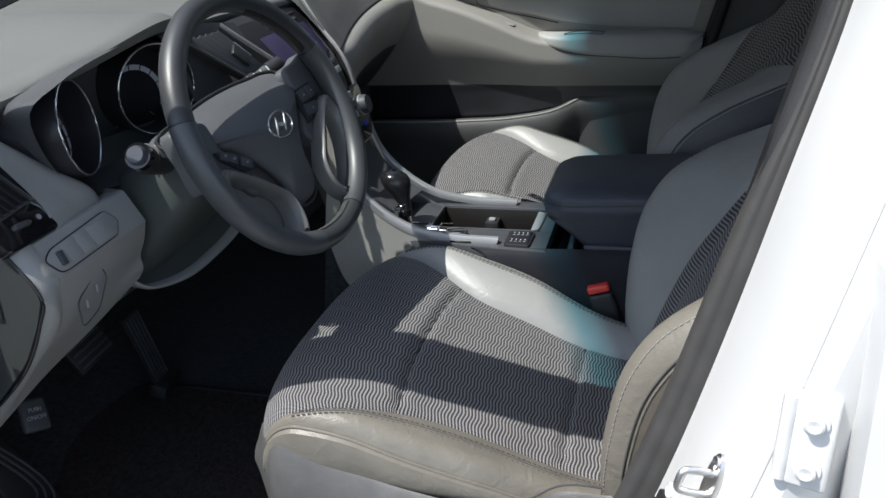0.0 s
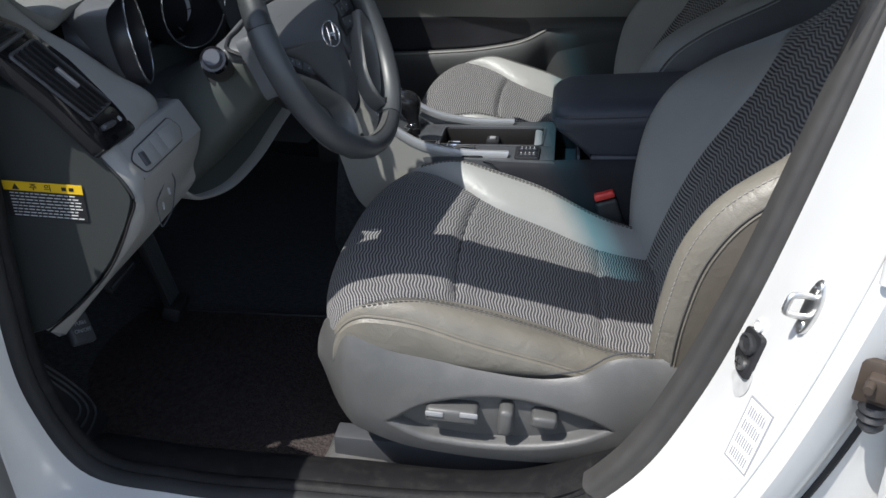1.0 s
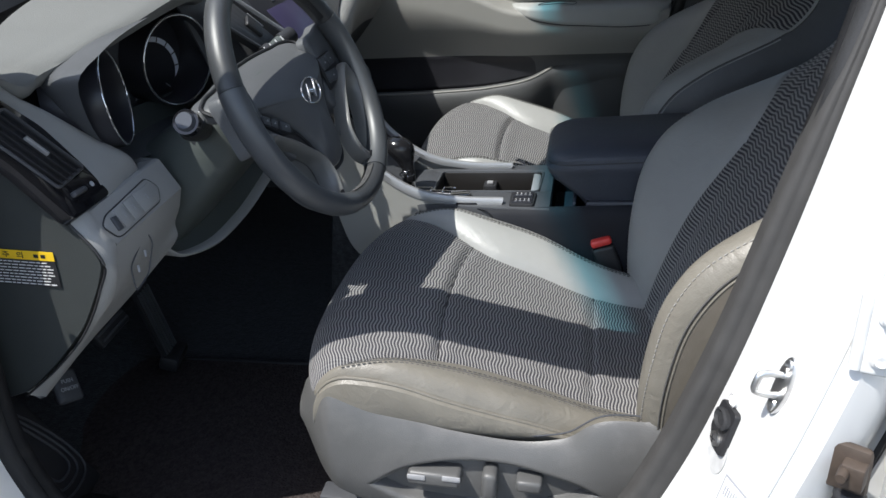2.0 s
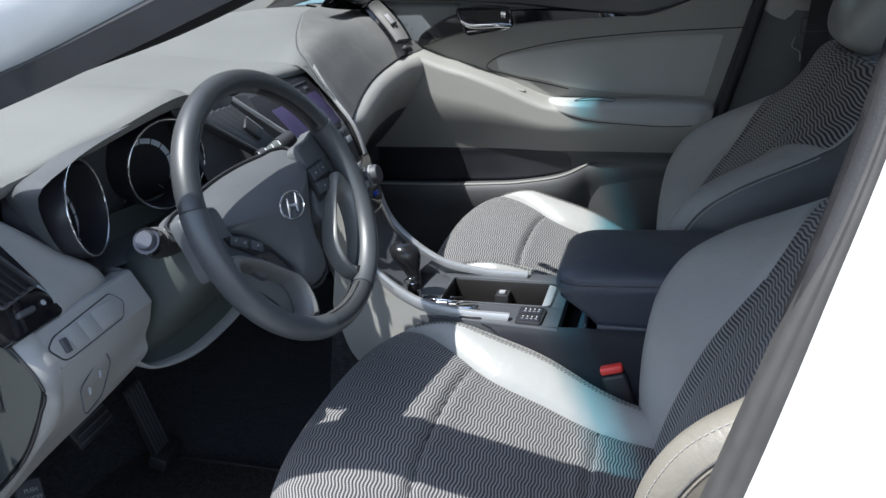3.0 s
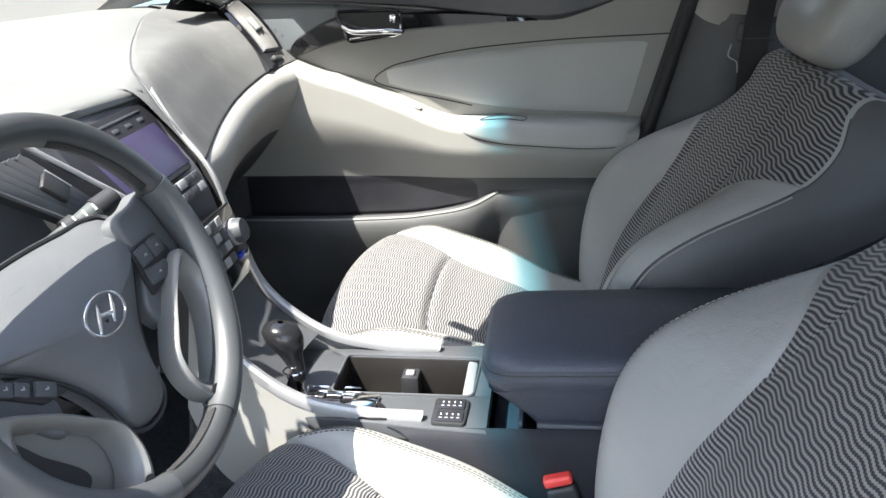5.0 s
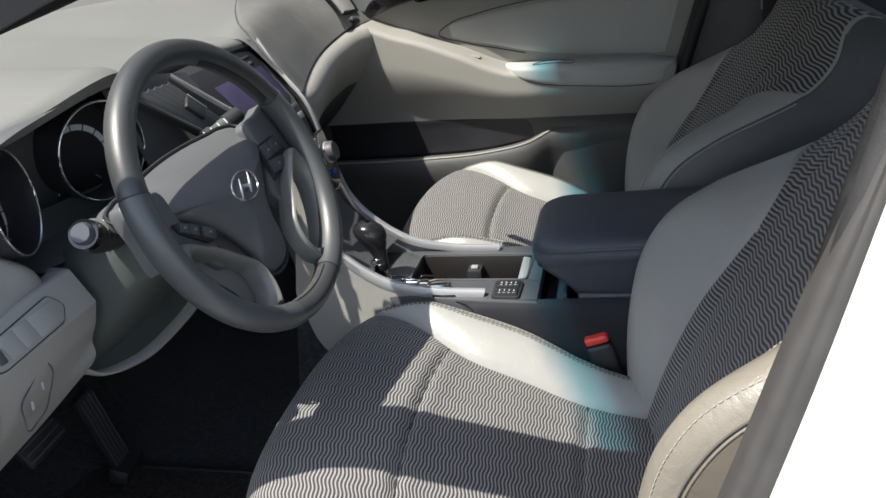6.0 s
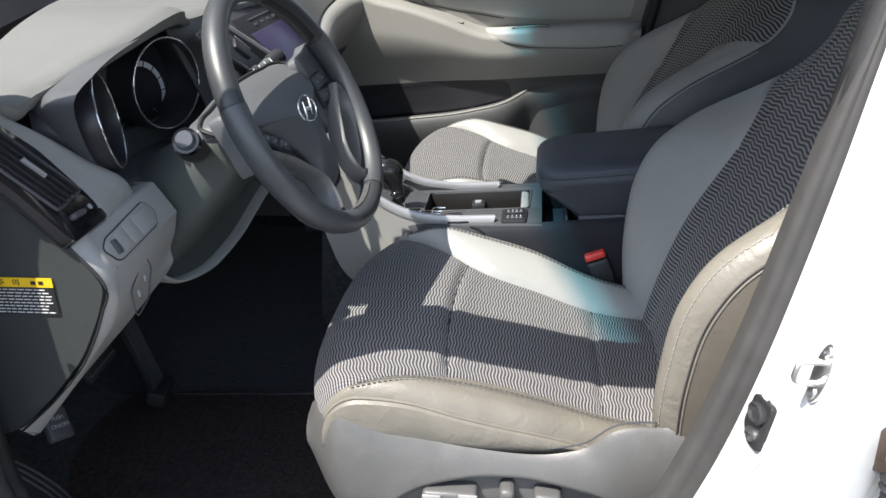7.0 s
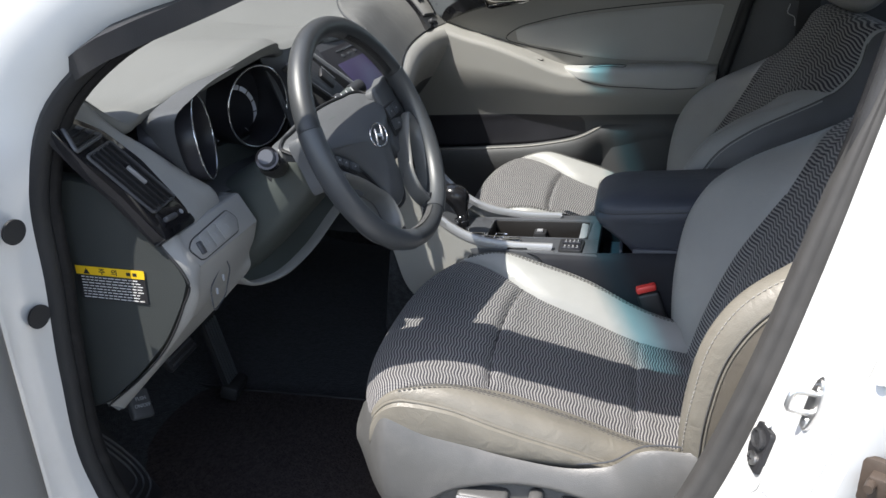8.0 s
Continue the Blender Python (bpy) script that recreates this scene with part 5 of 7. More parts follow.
        fld = np.array([[von(*((np.array(cor[0]) * (1 - k) + np.array(cor[1]) * k) * (1 - j) + (np.array(cor[3]) * (1 - k) + np.array(cor[2]) * k) * j), 0.0008) for k in np.linspace(0, 1, 6)] for j in np.linspace(0, 1, 12)])
        part("mouth", sheet(fld), M_DARK, vent)
        for k in (0.14, 0.38, 0.62, 0.86):
            a, b = [np.array(cor[c]) * (1 - k) + np.array(cor[c + 1 if c == 0 else 2]) * k for c in (0, 3)]
            wide = 0.10 if cor[0][0] > 0.3 else 0.07
            G = np.array([[von(*(a * (1 - t) + b * t + np.array([0, e * wide])), 0.003 + 0.006 * (e > 0)) for e in (-0.75, 0.75)] for t in np.linspace(0.02, 0.98, 14)])
            # paler than the other vents' slats: the sun on them is in the colour
            part("slat", shell(G, -0.0012), M_LOOP, vent, "vent slat with sunlight put into its grey")
    m = von(0.60, 0.52, 0.010)
    VT = frame_at(tuple(m), tuple(von(0.7, 0.52) - von(0.5, 0.52)), tuple(von(0.6, 0.7) - von(0.6, 0.3)))
    tab = part("vent_tab", box(0.030, 0.013, 0.005, 0.002, M=VT), M_SILVERPLASTIC, vent)
    part("tab_grip", box(0.005, 0.017, 0.006, 0.001, M=VT @ pose(0.016, 0, 0.001)), M_DARK, tab)
    m = von(0.93, 0.56, 0.003)
    part("vent_wheel", box(0.010, 0.028, 0.009, 0.003, M=frame_at(tuple(m), tuple(von(0.98, 0.5) - von(0.85, 0.5)), tuple(von(0.93, 0.7) - von(0.93, 0.3)))), M_VENTGREY, vent)

    # cluster hollow: dark bowl behind the wheel
    rim = spl([(-0.575, 0.950), (-0.52, 0.972), (-0.40, 0.992), (-0.28, 1.0), (-0.21, 0.97), (-0.20, 0.90), (-0.22, 0.845), (-0.34, 0.82), (-0.45, 0.815), (-0.515, 0.84), (-0.565, 0.90)], 60, True)
    rows = []
    for k, sx in ((0.0, 0.0), (0.3, -0.035), (0.7, -0.065), (1.0, -0.075)):
        rows.append([(-0.636 + sx + 0.10 * (z - 0.9), -0.395 + (y + 0.395) * (1 - 0.16 * k), 0.905 + (z - 0.905) * (1 - 0.14 * k)) for y, z in rim])
    G = sheet(np.array(rows), cv=True)
    G[1].append(tuple(range(180, 240)))
    part("cluster_hollow", G, M_HOLLOW, d, "black instrument hollow", 50)
    for cx, cy, cz, yaw, r, tilt, deep, low in ((-0.6456, -0.4861, 0.9081, 19.5, 0.0607, 5.5, 0.036, 0.020), (-0.642, -0.3106, 0.9156, -20.0, 0.0649, -4.0, 0.060, 0.028)):
        Mx = pose(cx, cy, cz) @ pose(0, 0, 0, 0, 0, yaw) @ pose(0, 0, 0, 0, 90 - tilt, 0)
        dial = part("dial", lathe([(r + 0.003, -0.072), (r + 0.002, 0.001), (r - 0.001, 0.001), (r - 0.003, -0.012), (r - 0.002, -0.002 - deep), (0.0, -0.003 - deep)], 56, Mx), M_CLUSTER, d, "dark round dial")
        part("ring", tube([tuple(Mx @ Vector((r * math.cos(a), r * math.sin(a), 0.002))) for a in np.linspace(0, 2 * math.pi, 64, endpoint=False)], 0.0014, 8, True), M_BADGE, dial, "thin chrome ring")
        a0, a1 = 48, 312
        sc = [[tuple(Mx @ Vector((low + q * math.cos(radians(a)), q * math.sin(radians(a)), -deep - 0.0005))) for q in (r * 0.72, r * 0.84)] for a in np.linspace(a0, a1, 50)]
        part("scale_band", sheet(np.array(sc)), M_SCALE, dial, "pale bluish scale band")
        for a in np.linspace(a0, a1, 13):
            part("mark", box(0.009, 0.0013, 0.001, 0, M=Mx @ pose(low, 0, -deep) @ pose(0, 0, 0, 0, 0, a) @ pose(r * 0.79, 0, 0)), M_DARK, dial)
        part("needle", box(r * 0.30, 0.0013, 0.0016, 0.0004, M=Mx @ pose(low, 0, 0.003 - deep, 0, 0, a0 - 2) @ pose(r * 0.60, 0, 0)), M_GREYPRINT, dial)

    # driver's side vent strip
    S = frame_at((-0.651, -0.667, 0.891), (0.529, 0.128, -0.839), (-0.132, 0.989, 0.068))
    up = tuple(S.to_3x3().col[2])

    def on(a, b, c=0.0):
        return tuple(S @ Vector((a, b, c)))
    # grey cheek between hood, vent and switch field
    P = loft([[on(-0.135, -0.03, -0.012), on(-0.067, 0.016, -0.002), on(-0.036, 0.040, 0.0), on(0.03, 0.048, 0.0), on(0.094, 0.050, 0.0), on(0.112, 0.050, -0.012)],
              [on(-0.135, 0.015, -0.006), on(-0.067, 0.042, 0.0), on(-0.036, 0.060, 0.002), on(0.03, 0.080, 0.003), on(0.086, 0.098, 0.002), on(0.108, 0.100, -0.012)],
              [on(-0.132, 0.052, -0.002), on(-0.062, 0.066, -0.001), on(-0.030, 0.085, 0.001), on(0.03, 0.117, 0.002), on(0.082, 0.150, 0.0), on(0.106, 0.160, -0.014)],
              [on(-0.132, 0.060, -0.012), on(-0.062, 0.076, -0.009), on(-0.030, 0.095, -0.008), on(0.03, 0.128, -0.007), on(0.084, 0.160, -0.008), on(0.106, 0.168, -0.020)],
              [on(-0.132, 0.064, -0.06), on(-0.062, 0.080, -0.06), on(-0.030, 0.099, -0.06), on(0.03, 0.132, -0.06), on(0.084, 0.164, -0.06), on(0.106, 0.172, -0.06)]], 40, 40)
    part("cheek", shell(P, -0.003), M_CHEEK, d, "grey cheek beside the dials", 60)
    vent = part("side_vent", slab(rpoly([(-0.118, -0.036), (-0.100, 0.006), (-0.072, 0.034), (-0.017, 0.056), (0.050, 0.060), (0.090, 0.058), (0.080, -0.030), (0.050, -0.033), (0.0, -0.036), (-0.045, -0.045), (-0.090, -0.048), (-0.116, -0.046)], 0.010), 0.016, S @ pose(0, 0, -0.012), 0.003), M_BLACKGLOSS, d, "black driver's side vent")
    tri_ = rpoly([(-0.106, -0.029), (-0.067, 0.020), (-0.066, -0.042)], 0.004)
    rect = rpoly([(-0.055, -0.034), (-0.055, 0.026), (0.046, 0.052), (0.044, -0.009)], 0.005)
    for ol, rad in ((rect, 0.0022), (tri_, 0.0030)):
        part("vent_frame", tube([on(a, b, 0.005) for a, b in ol], rad, 8, True, up=up), M_VENTGREY, vent, "charcoal vent frame")
        part("mouth", slab(ol, 0.0006, S @ pose(0, 0, 0.0038), 0), M_DARK, vent)
    for k in range(5):
        q = (k + 0.6) / 5.2
        a, b = Vector((-0.054, -0.034 + 0.060 * q, 0)), Vector((0.044 + 0.002 * q, -0.009 + 0.061 * q, 0))
        m = (a + b) / 2
        part("slat", box((b - a).length, 0.0016, 0.009, 0.0006, M=S @ pose(m.x, m.y, 0.005, 12, 0, math.degrees(math.atan2(b.y - a.y, b.x - a.x)))), M_DARK, vent)
    part("vent_tab", box(0.030, 0.004, 0.006, 0.001, M=S @ pose(-0.004, 0.010, 0.011, 0, 0, 14)), M_SILVER, vent, "silver vent tab")
    wl = part("vent_wheel", box(0.026, 0.007, 0.010, 0.003, M=S @ pose(0.062, 0.010, 0.006, 0, 0, 80)), M_VENTGREY, vent)
    part("wheel_mark", lathe([(0.0035, 0), (0.0035, 0.001), (0.0, 0.001)], 10, S @ pose(0.066, 0.040, 0.005)), M_GREYPRINT, wl)
    for k in range(4):
        q = (k + 0.7) / 4.4
        a, b = Vector((-0.106 + 0.039 * q, -0.029 + 0.047 * q, 0)), Vector((-0.106 + 0.040 * q, -0.029 - 0.012 * q, 0))
        m = (a + b) / 2
        part("slat", box((b - a).length, 0.0016, 0.009, 0.0006, M=S @ pose(m.x, m.y, 0.005, 12, 0, math.degrees(math.atan2(b.y - a.y, b.x - a.x)))), M_DARK, vent)

    # end cap facing the door
    cap = rpoly([(-0.80, 0.905), (-0.752, 0.902), (-0.714, 0.900), (-0.678, 0.886), (-0.646, 0.858), (-0.613, 0.811), (-0.593, 0.779), (-0.588, 0.765), (-0.601, 0.734), (-0.635, 0.678), (-0.686, 0.625), (-0.745, 0.576), (-0.80, 0.56)], 0.02)
    n = len(cap)
    rows = [[(x, -0.650, z) for x, z in cap], [(x, -0.675, z) for x, z in cap], [(-0.70 + (x + 0.70) * 0.985, -0.6785, 0.75 + (z - 0.75) * 0.985) for x, z in cap]]
    G = sheet(np.array(rows), cv=True)
    G[1].append(tuple(range(2 * n, 3 * n)))
    part("end_cap", G, M_GREYCAP, d, "dark grey dash end cap", 50)
    # knee panel: a sloping switch field with a crisp edge, then a face sweeping down and forward
    K = frame_at((-0.6002, -0.5655, 0.8028), (-0.035, 0.999, -0.006), (-0.485, -0.012, 0.874))
    lof = f1([-0.65, -0.60, -0.53, -0.47], [0.551, 0.598, 0.645, 0.690])
    lxf = f1([-0.65, -0.60, -0.53, -0.47], [-0.745, -0.705, -0.660, -0.620])
    rows = []
    for a in np.linspace(-0.0845, 0.0955, 44):
        y = -0.5655 + a
        lo_, lx_ = float(lof(y)), float(lxf(y))
        fld = [tuple(K @ Vector((a, b, c))) for b, c in ((0.030, -0.030), (0.022, -0.004), (0.019, -0.0006), (0.015, 0), (0.0, 0), (-0.015, 0), (-0.027, 0), (-0.0295, -0.0006), (-0.031, -0.0022))]
        e = fld[-1]
        t = float(smooth(-0.65, -0.47, y))
        face = spl([e, (e[0] - 0.004 * t - 0.004, y, 0.748), (e[0] - 0.012 - 0.008 * t, y, 0.722), (0.58 * (e[0] - 0.02) + 0.42 * lx_ + 0.004, y, 0.60 * 0.715 + 0.40 * lo_), (lx_, y, lo_)], 26)[1:]
        rows.append(fld + [tuple(q) for q in face] + [(lx_ - 0.010, y, lo_ - 0.004), (lx_ - 0.05, y, lo_ + 0.02)])
    rows = np.array(rows)
    knee = part("knee_panel", sheet(rows), M_KNEE, d, "grey knee panel", 24)
    inner = rows[-1]
    part("knee_return", sheet(np.array([inner, inner + np.array([-0.004, 0.005, -0.002]), inner + np.array([-0.06, 0.012, 0])])), M_DASHLOW, knee, sharp=60)
    # pale rim between knee panel and end cap
    E0 = spl(rows[0][2:34], 60)
    E1 = spl([(-0.635, -0.678, 0.845), (-0.613, -0.678, 0.812), (-0.591, -0.678, 0.780), (-0.5855, -0.678, 0.765), (-0.599, -0.678, 0.733), (-0.633, -0.678, 0.676), (-0.684, -0.678, 0.623), (-0.745, -0.678, 0.574)], 60)
    R = np.array([E0 * (1 - k) + E1 * k + np.array([0.006 * math.sin(math.pi * k), 0, 0.0]) for k in np.linspace(0, 1, 10)])
    part("knee_rim", sheet(R), M_KNEE, knee, "pale rim round the end cap", 60)
    part("rim_gap", tube(E1 + np.array([0.0, -0.001, 0]), 0.0016, 6), M_DARK, knee)
    # lower lip running under the column
    q = spl([(-0.628, -0.478, 0.690), (-0.622, -0.455, 0.668), (-0.60, -0.40, 0.656), (-0.58, -0.32, 0.668), (-0.56, -0.22, 0.705), (-0.545, -0.13, 0.735)], 40)
    rows = [q + np.array([-0.03, 0, -0.002]), q + np.array([-0.006, 0, -0.0045]), q + np.array([0, 0, -0.003]), q + np.array([0.002, 0, 0.0]), q + np.array([-0.001, 0, 0.003]), q + np.array([-0.02, 0, 0.004])]
    part("lip_underside", sheet(np.array([q + np.array([-0.03, 0, -0.004]), q + np.array([-0.12, 0, 0.0]), q + np.array([-0.30, 0, 0.03])]).transpose(1, 0, 2)), M_DARK, d)
    part("lower_lip", sheet(np.array(rows).transpose(1, 0, 2)), M_KNEE, d, "grey lower lip under the column", sharp=60)
    part("column_surround", sheet(np.array([q + np.array([-0.014, 0, 0.003]), q + np.array([-0.035, 0, 0.012]), q + np.array([-0.10, 0, 0.10]), q * np.array([1, 1, 0]) + np.array([-0.11, 0, 0.86])]).transpose(1, 0, 2)), M_SHROUD, d)
    # switch panel
    ol = rpoly([(-0.086, -0.004), (-0.070, 0.004), (0.040, 0.010), (0.052, -0.008), (0.036, -0.024), (-0.066, -0.026), (-0.076, -0.024)], 0.006)
    sp = part("switch_panel", slab(ol, 0.0016, K, 0.0006), M_KNEE, d, "grey switch panel")
    part("panel_gap", tube([tuple(K @ Vector((a, b, 0.0006))) for a, b in ol], 0.0011, 6, True, up=tuple(K.to_3x3().col[2])), M_DARK, sp)
    part("dimmer", box(0.009, 0.018, 0.005, 0.0015, M=K @ pose(-0.064, -0.011, 0.003, 0, 0, -8)), M_GREYDARK, sp)
    for x, w in ((-0.043, 0.022), (-0.019, 0.022), (0.016, 0.042)):
        kk = part("switch", box(w, 0.026, 0.003, 0.0008, M=K @ pose(x, -0.009, 0.0016)), M_KNEE, sp)
        part("symbol", box(0.005, 0.0009, 0.0006, 0, M=K @ pose(x, -0.006, 0.0032)), M_GREYPRINT, kk)
        part("symbol", box(0.0009, 0.004, 0.0006, 0, M=K @ pose(x + 0.001, -0.010, 0.0032)), M_GREYPRINT, kk)
    lev = frame_at((-0.590, -0.598, 0.733), (0.0, 1.0, 0.12), (-0.14, 0.0, 0.99))
    lol = rpoly([(-0.036, -0.026), (-0.026, 0.004), (0.030, 0.022), (0.034, 0.004), (0.0, -0.022)], 0.008)
    lv = part("fuse_lid", tube([tuple(lev @ Vector((a, b, 0.0))) for a, b in lol], 0.0010, 6, True), M_GREYDARK, d)
    for x in (-0.014, 0.010):
        part("pull", box(0.003, 0.009, 0.003, 0.001, M=lev @ pose(x, -0.002 + 0.3 * x, 0.0005, 0, 0, -20)), M_GREYPRINT, lv)

    # fascia from the dials across to the centre vent
    P = loft([[(-0.640, -0.285, 0.992), (-0.622, -0.20, 0.990), (-0.600, -0.135, 0.980)], [(-0.632, -0.262, 0.935), (-0.604, -0.195, 0.925), (-0.562, -0.125, 0.915)], [(-0.612, -0.258, 0.870), (-0.578, -0.190, 0.865), (-0.530, -0.105, 0.860)], [(-0.596, -0.262, 0.790), (-0.566, -0.180, 0.780), (-0.520, -0.095, 0.775)]], 20, 20)
    part("centre_fascia", shell(P, 0.004), M_VENTGREY, d, "charcoal fascia between dials and centre vent", 60)
    # centre vent beside the screen
    C = frame_at((-0.588, -0.200, 0.950), (0.45, 0.55, -0.70), (0, 1, 0))
    up = tuple(C.to_3x3().col[2])
    Ci = C.inverted()
    tl, tr, br, bl = [(Ci @ Vector(p)).xy for p in ((-0.612, -0.276, 0.968), (-0.590, -0.185, 0.978), (-0.530, -0.128, 0.900), (-0.575, -0.192, 0.887))]
    ol = rpoly([tl, tr, br, bl], 0.010)
    vent = part("centre_vent", slab(ol, 0.012, C @ pose(0, 0, -0.010), 0.003), M_DARK, d, "black centre vent")
    part("vent_frame", tube([tuple(C @ Vector((a, b, 0.003))) for a, b in ol], 0.0026, 6, True, up=up), M_VENTGREY, vent)
    for k in range(5):
        q = (k + 0.7) / 5.4
        a, b = tl.lerp(tr, q), bl.lerp(br, q)
        m = (a + b) / 2
        part("slat", box((b - a).length, 0.0120, 0.0016, 0.0006, M=C @ pose(m.x, m.y, 0.005, 28, 0, math.degrees(math.atan2(b.y - a.y, b.x - a.x)))), M_VENTGREY, vent)
    m = tl.lerp(tr, 0.6).lerp(bl.lerp(br, 0.6), 0.5)
    kn = part("vent_knob", box(0.034, 0.024, 0.008, 0.003, M=C @ pose(m.x, m.y, 0.011)), M_DARK, vent)
    part("knob_edge", box(0.034, 0.0016, 0.0016, 0.0004, M=C @ pose(m.x, m.y + 0.0118, 0.015)), M_SILVERPLASTIC, kn)
    return d


TRIM = [(-0.600, 0.130, 0.985), (-0.558, 0.100, 0.938), (-0.512, 0.084, 0.886), (-0.478, 0.082, 0.780), (-0.450, 0.084, 0.702), (-0.408, 0.086, 0.656), (-0.356, 0.088, 0.623), (-0.282, 0.089, 0.607), (-0.195, 0.090, 0.604)]


def build_stack():
    k = thing("centre_console", "grey centre console with a dark stack, cup tray and gear gate", "console", (-0.2, 0, 0.27))
    T = spl(TRIM, 80)
    for s in (-1, 1):
        line = T * np.array([1, s, 1])
        if s < 0:
            line[:, 1] -= 0.045 * smooth(0.80, 0.97, line[:, 2])
        w = (0.35 + 0.65 * smooth(0.90, 0.70, line[:, 2]))[:, None] if s < 0 else (0.45 + 0.40 * smooth(0.92, 0.75, line[:, 2]))[:, None]
        rib = np.stack([line + w * np.array([a, s * b, c]) for a, b, c in ((0, -0.006, -0.004), (0, -0.003, 0.003), (0.001, 0.004, 0.003), (0, 0.007, -0.002), (-0.004, 0.006, -0.012), (-0.006, -0.004, -0.012))], 1)
        part("silver_trim", sheet(rib, cv=True, flip=s > 0), M_SILVER, k, "satin silver edge trim")
        # cheek under the trim
        rows = [line + np.array([-0.003, s * 0.004, -0.004])]
        for q in np.linspace(0.15, 1, 8):
            R = line.copy()
            R[:, 0] = line[:, 0] - 0.05 * q * (line[:, 2] > 0.62)
            R[:, 1] = line[:, 1] + s * 0.022 * math.sin(q * 1.6)
            R[:, 2] = line[:, 2] * (1 - q) + q * (0.30 + 0.30 * smooth(0.65, 0.98, line[:, 2]))
            rows.append(R)
        Q = np.array(rows).transpose(1, 0, 2)
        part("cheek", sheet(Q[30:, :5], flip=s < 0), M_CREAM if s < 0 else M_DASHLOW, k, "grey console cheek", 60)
        part("lower_side", sheet(Q[30:, 4:] + np.array([0, -s * 0.004, 0]), flip=s < 0), M_CARPET, k, "black carpeted console side", 60)
        part("stack_flank", sheet(Q[:31, :4], flip=s < 0), M_DARK, k, "dark stack side", 60)
    # stack face between the trims
    left = T * np.array([1, -1, 1])
    left[:, 1] -= 0.045 * smooth(0.80, 0.97, T[:, 2])
    rows = np.array([(left * (1 - v) + T * v)[:58] + np.array([-0.012 - 0.04 * v * (1 - v), 0, -0.004]) for v in np.linspace(0.03, 0.97, 16)]).transpose(1, 0, 2)
    part("stack_face", sheet(rows), M_GREYDARK, k, "charcoal centre stack", 60)
    F = frame_at((-0.571, 0.006, 0.926), (0, 1, 0), (-0.664, 0, 0.747))
    scr = part("screen", box(0.235, 0.116, 0.010, 0.003, M=F @ pose(-0.015, 0.0, 0.0)), M_SCREENCASE, k, "dark navigation screen unit")
    part("display", box(0.175, 0.072, 0.003, 0.001, M=F @ pose(-0.010, -0.014, 0.0045)), M_SCREEN, scr, "violet tinted dark display")
    part("disc_slot", box(0.13, 0.004, 0.003, 0.001, M=F @ pose(0.006, 0.046, 0.005)), M_GREYDARK, scr)
    for i in range(4):
        part("key", box(0.014, 0.006, 0.003, 0.001, M=F @ pose(-0.045 + 0.034 * i, 0.034, 0.005)), M_GREYDARK, scr)
    E = frame_at((-0.512, 0.0, 0.860), (0, 1, 0), (-0.42, 0, 0.90))
    for j, y in enumerate((0.020, 0.004)):
        for i in range(6):
            part("key", box(0.020, 0.012, 0.006, 0.0015, M=E @ pose(-0.055 + 0.022 * i, y, 0.0)), M_GREYDARK if (i + j) % 3 else M_SILVERPLASTIC, k)
    Hh = frame_at((-0.478, 0.0, 0.790), (0, 1, 0), (-0.28, 0, 0.96))
    cp = part("climate_panel", slab(rpoly([(-0.074, 0.046), (0.074, 0.046), (0.074, -0.03), (0.05, -0.055), (-0.05, -0.055), (-0.074, -0.03)], 0.010), 0.006, Hh, 0.002), M_BLACKGLOSS, k, "glossy climate control panel")
    for s in (-1, 1):
        kn = part("temperature_knob", lathe([(0.018, 0.0), (0.0175, 0.012), (0.015, 0.017), (0.0, 0.0165)], 30, Hh @ pose(s * 0.052, 0.006, 0.005)), M_GREYDARK, cp, "round ribbed knob")
        part("ring", lathe([(0.019, 0), (0.019, 0.005), (0.0175, 0.006)], 30, Hh @ pose(s * 0.052, 0.006, 0.005)), M_SILVERPLASTIC, kn)
    for i in range(3):
        for j in range(4):
            part("key", box(0.016, 0.012, 0.004, 0.0012, M=Hh @ pose(-0.019 + 0.019 * i, 0.034 - 0.018 * j, 0.0065)), M_GREYDARK if (i + j) % 2 else M_SILVERPLASTIC, cp)
    part("blue_display", box(0.020, 0.008, 0.002, 0.0005, M=Hh @ pose(0.044, -0.026, 0.007)), material("blue_lcd", (0.02, 0.06, 0.5), 0.2), cp, "small blue display")
    # console top with its hollow tray
    zt = 0.596
    def slabz(pts, z0, dz, r=0.003):
        return slab(pts, dz, pose(0, 0, z0), r)
    part("top_plate", slabz([(-0.40, -0.088), (-0.20, -0.108), (-0.112, -0.114), (-0.112, -0.030), (-0.400, -0.030)], zt - 0.02, 0.02), M_GREYDARK, k, "charcoal console top")
    part("top_plate", slabz([(-0.136, -0.030), (-0.112, -0.030), (-0.112, 0.112), (-0.20, 0.106), (-0.36, 0.088), (-0.36, 0.066), (-0.136, 0.066)], zt - 0.02, 0.02), M_GREYDARK, k)
    part("top_plate", slabz([(-0.42, -0.030), (-0.330, -0.030), (-0.330, 0.066), (-0.36, 0.086), (-0.42, 0.086)], zt - 0.018, 0.018), M_GREYDARK, k)
    tray = part("cup_tray", join(box(0.20, 0.10, 0.006, 0.002, M=pose(-0.233, 0.018, 0.530)), box(0.006, 0.10, 0.07, 0.001, M=pose(-0.332, 0.018, 0.560)), box(0.006, 0.10, 0.07, 0.001, M=pose(-0.134, 0.018, 0.560)), box(0.20, 0.006, 0.07, 0.001, M=pose(-0.233, 0.068, 0.560)), box(0.20, 0.006, 0.07, 0.001, M=pose(-0.233, -0.032, 0.558))), M_TRAY, k, "dark brown lined cup tray")
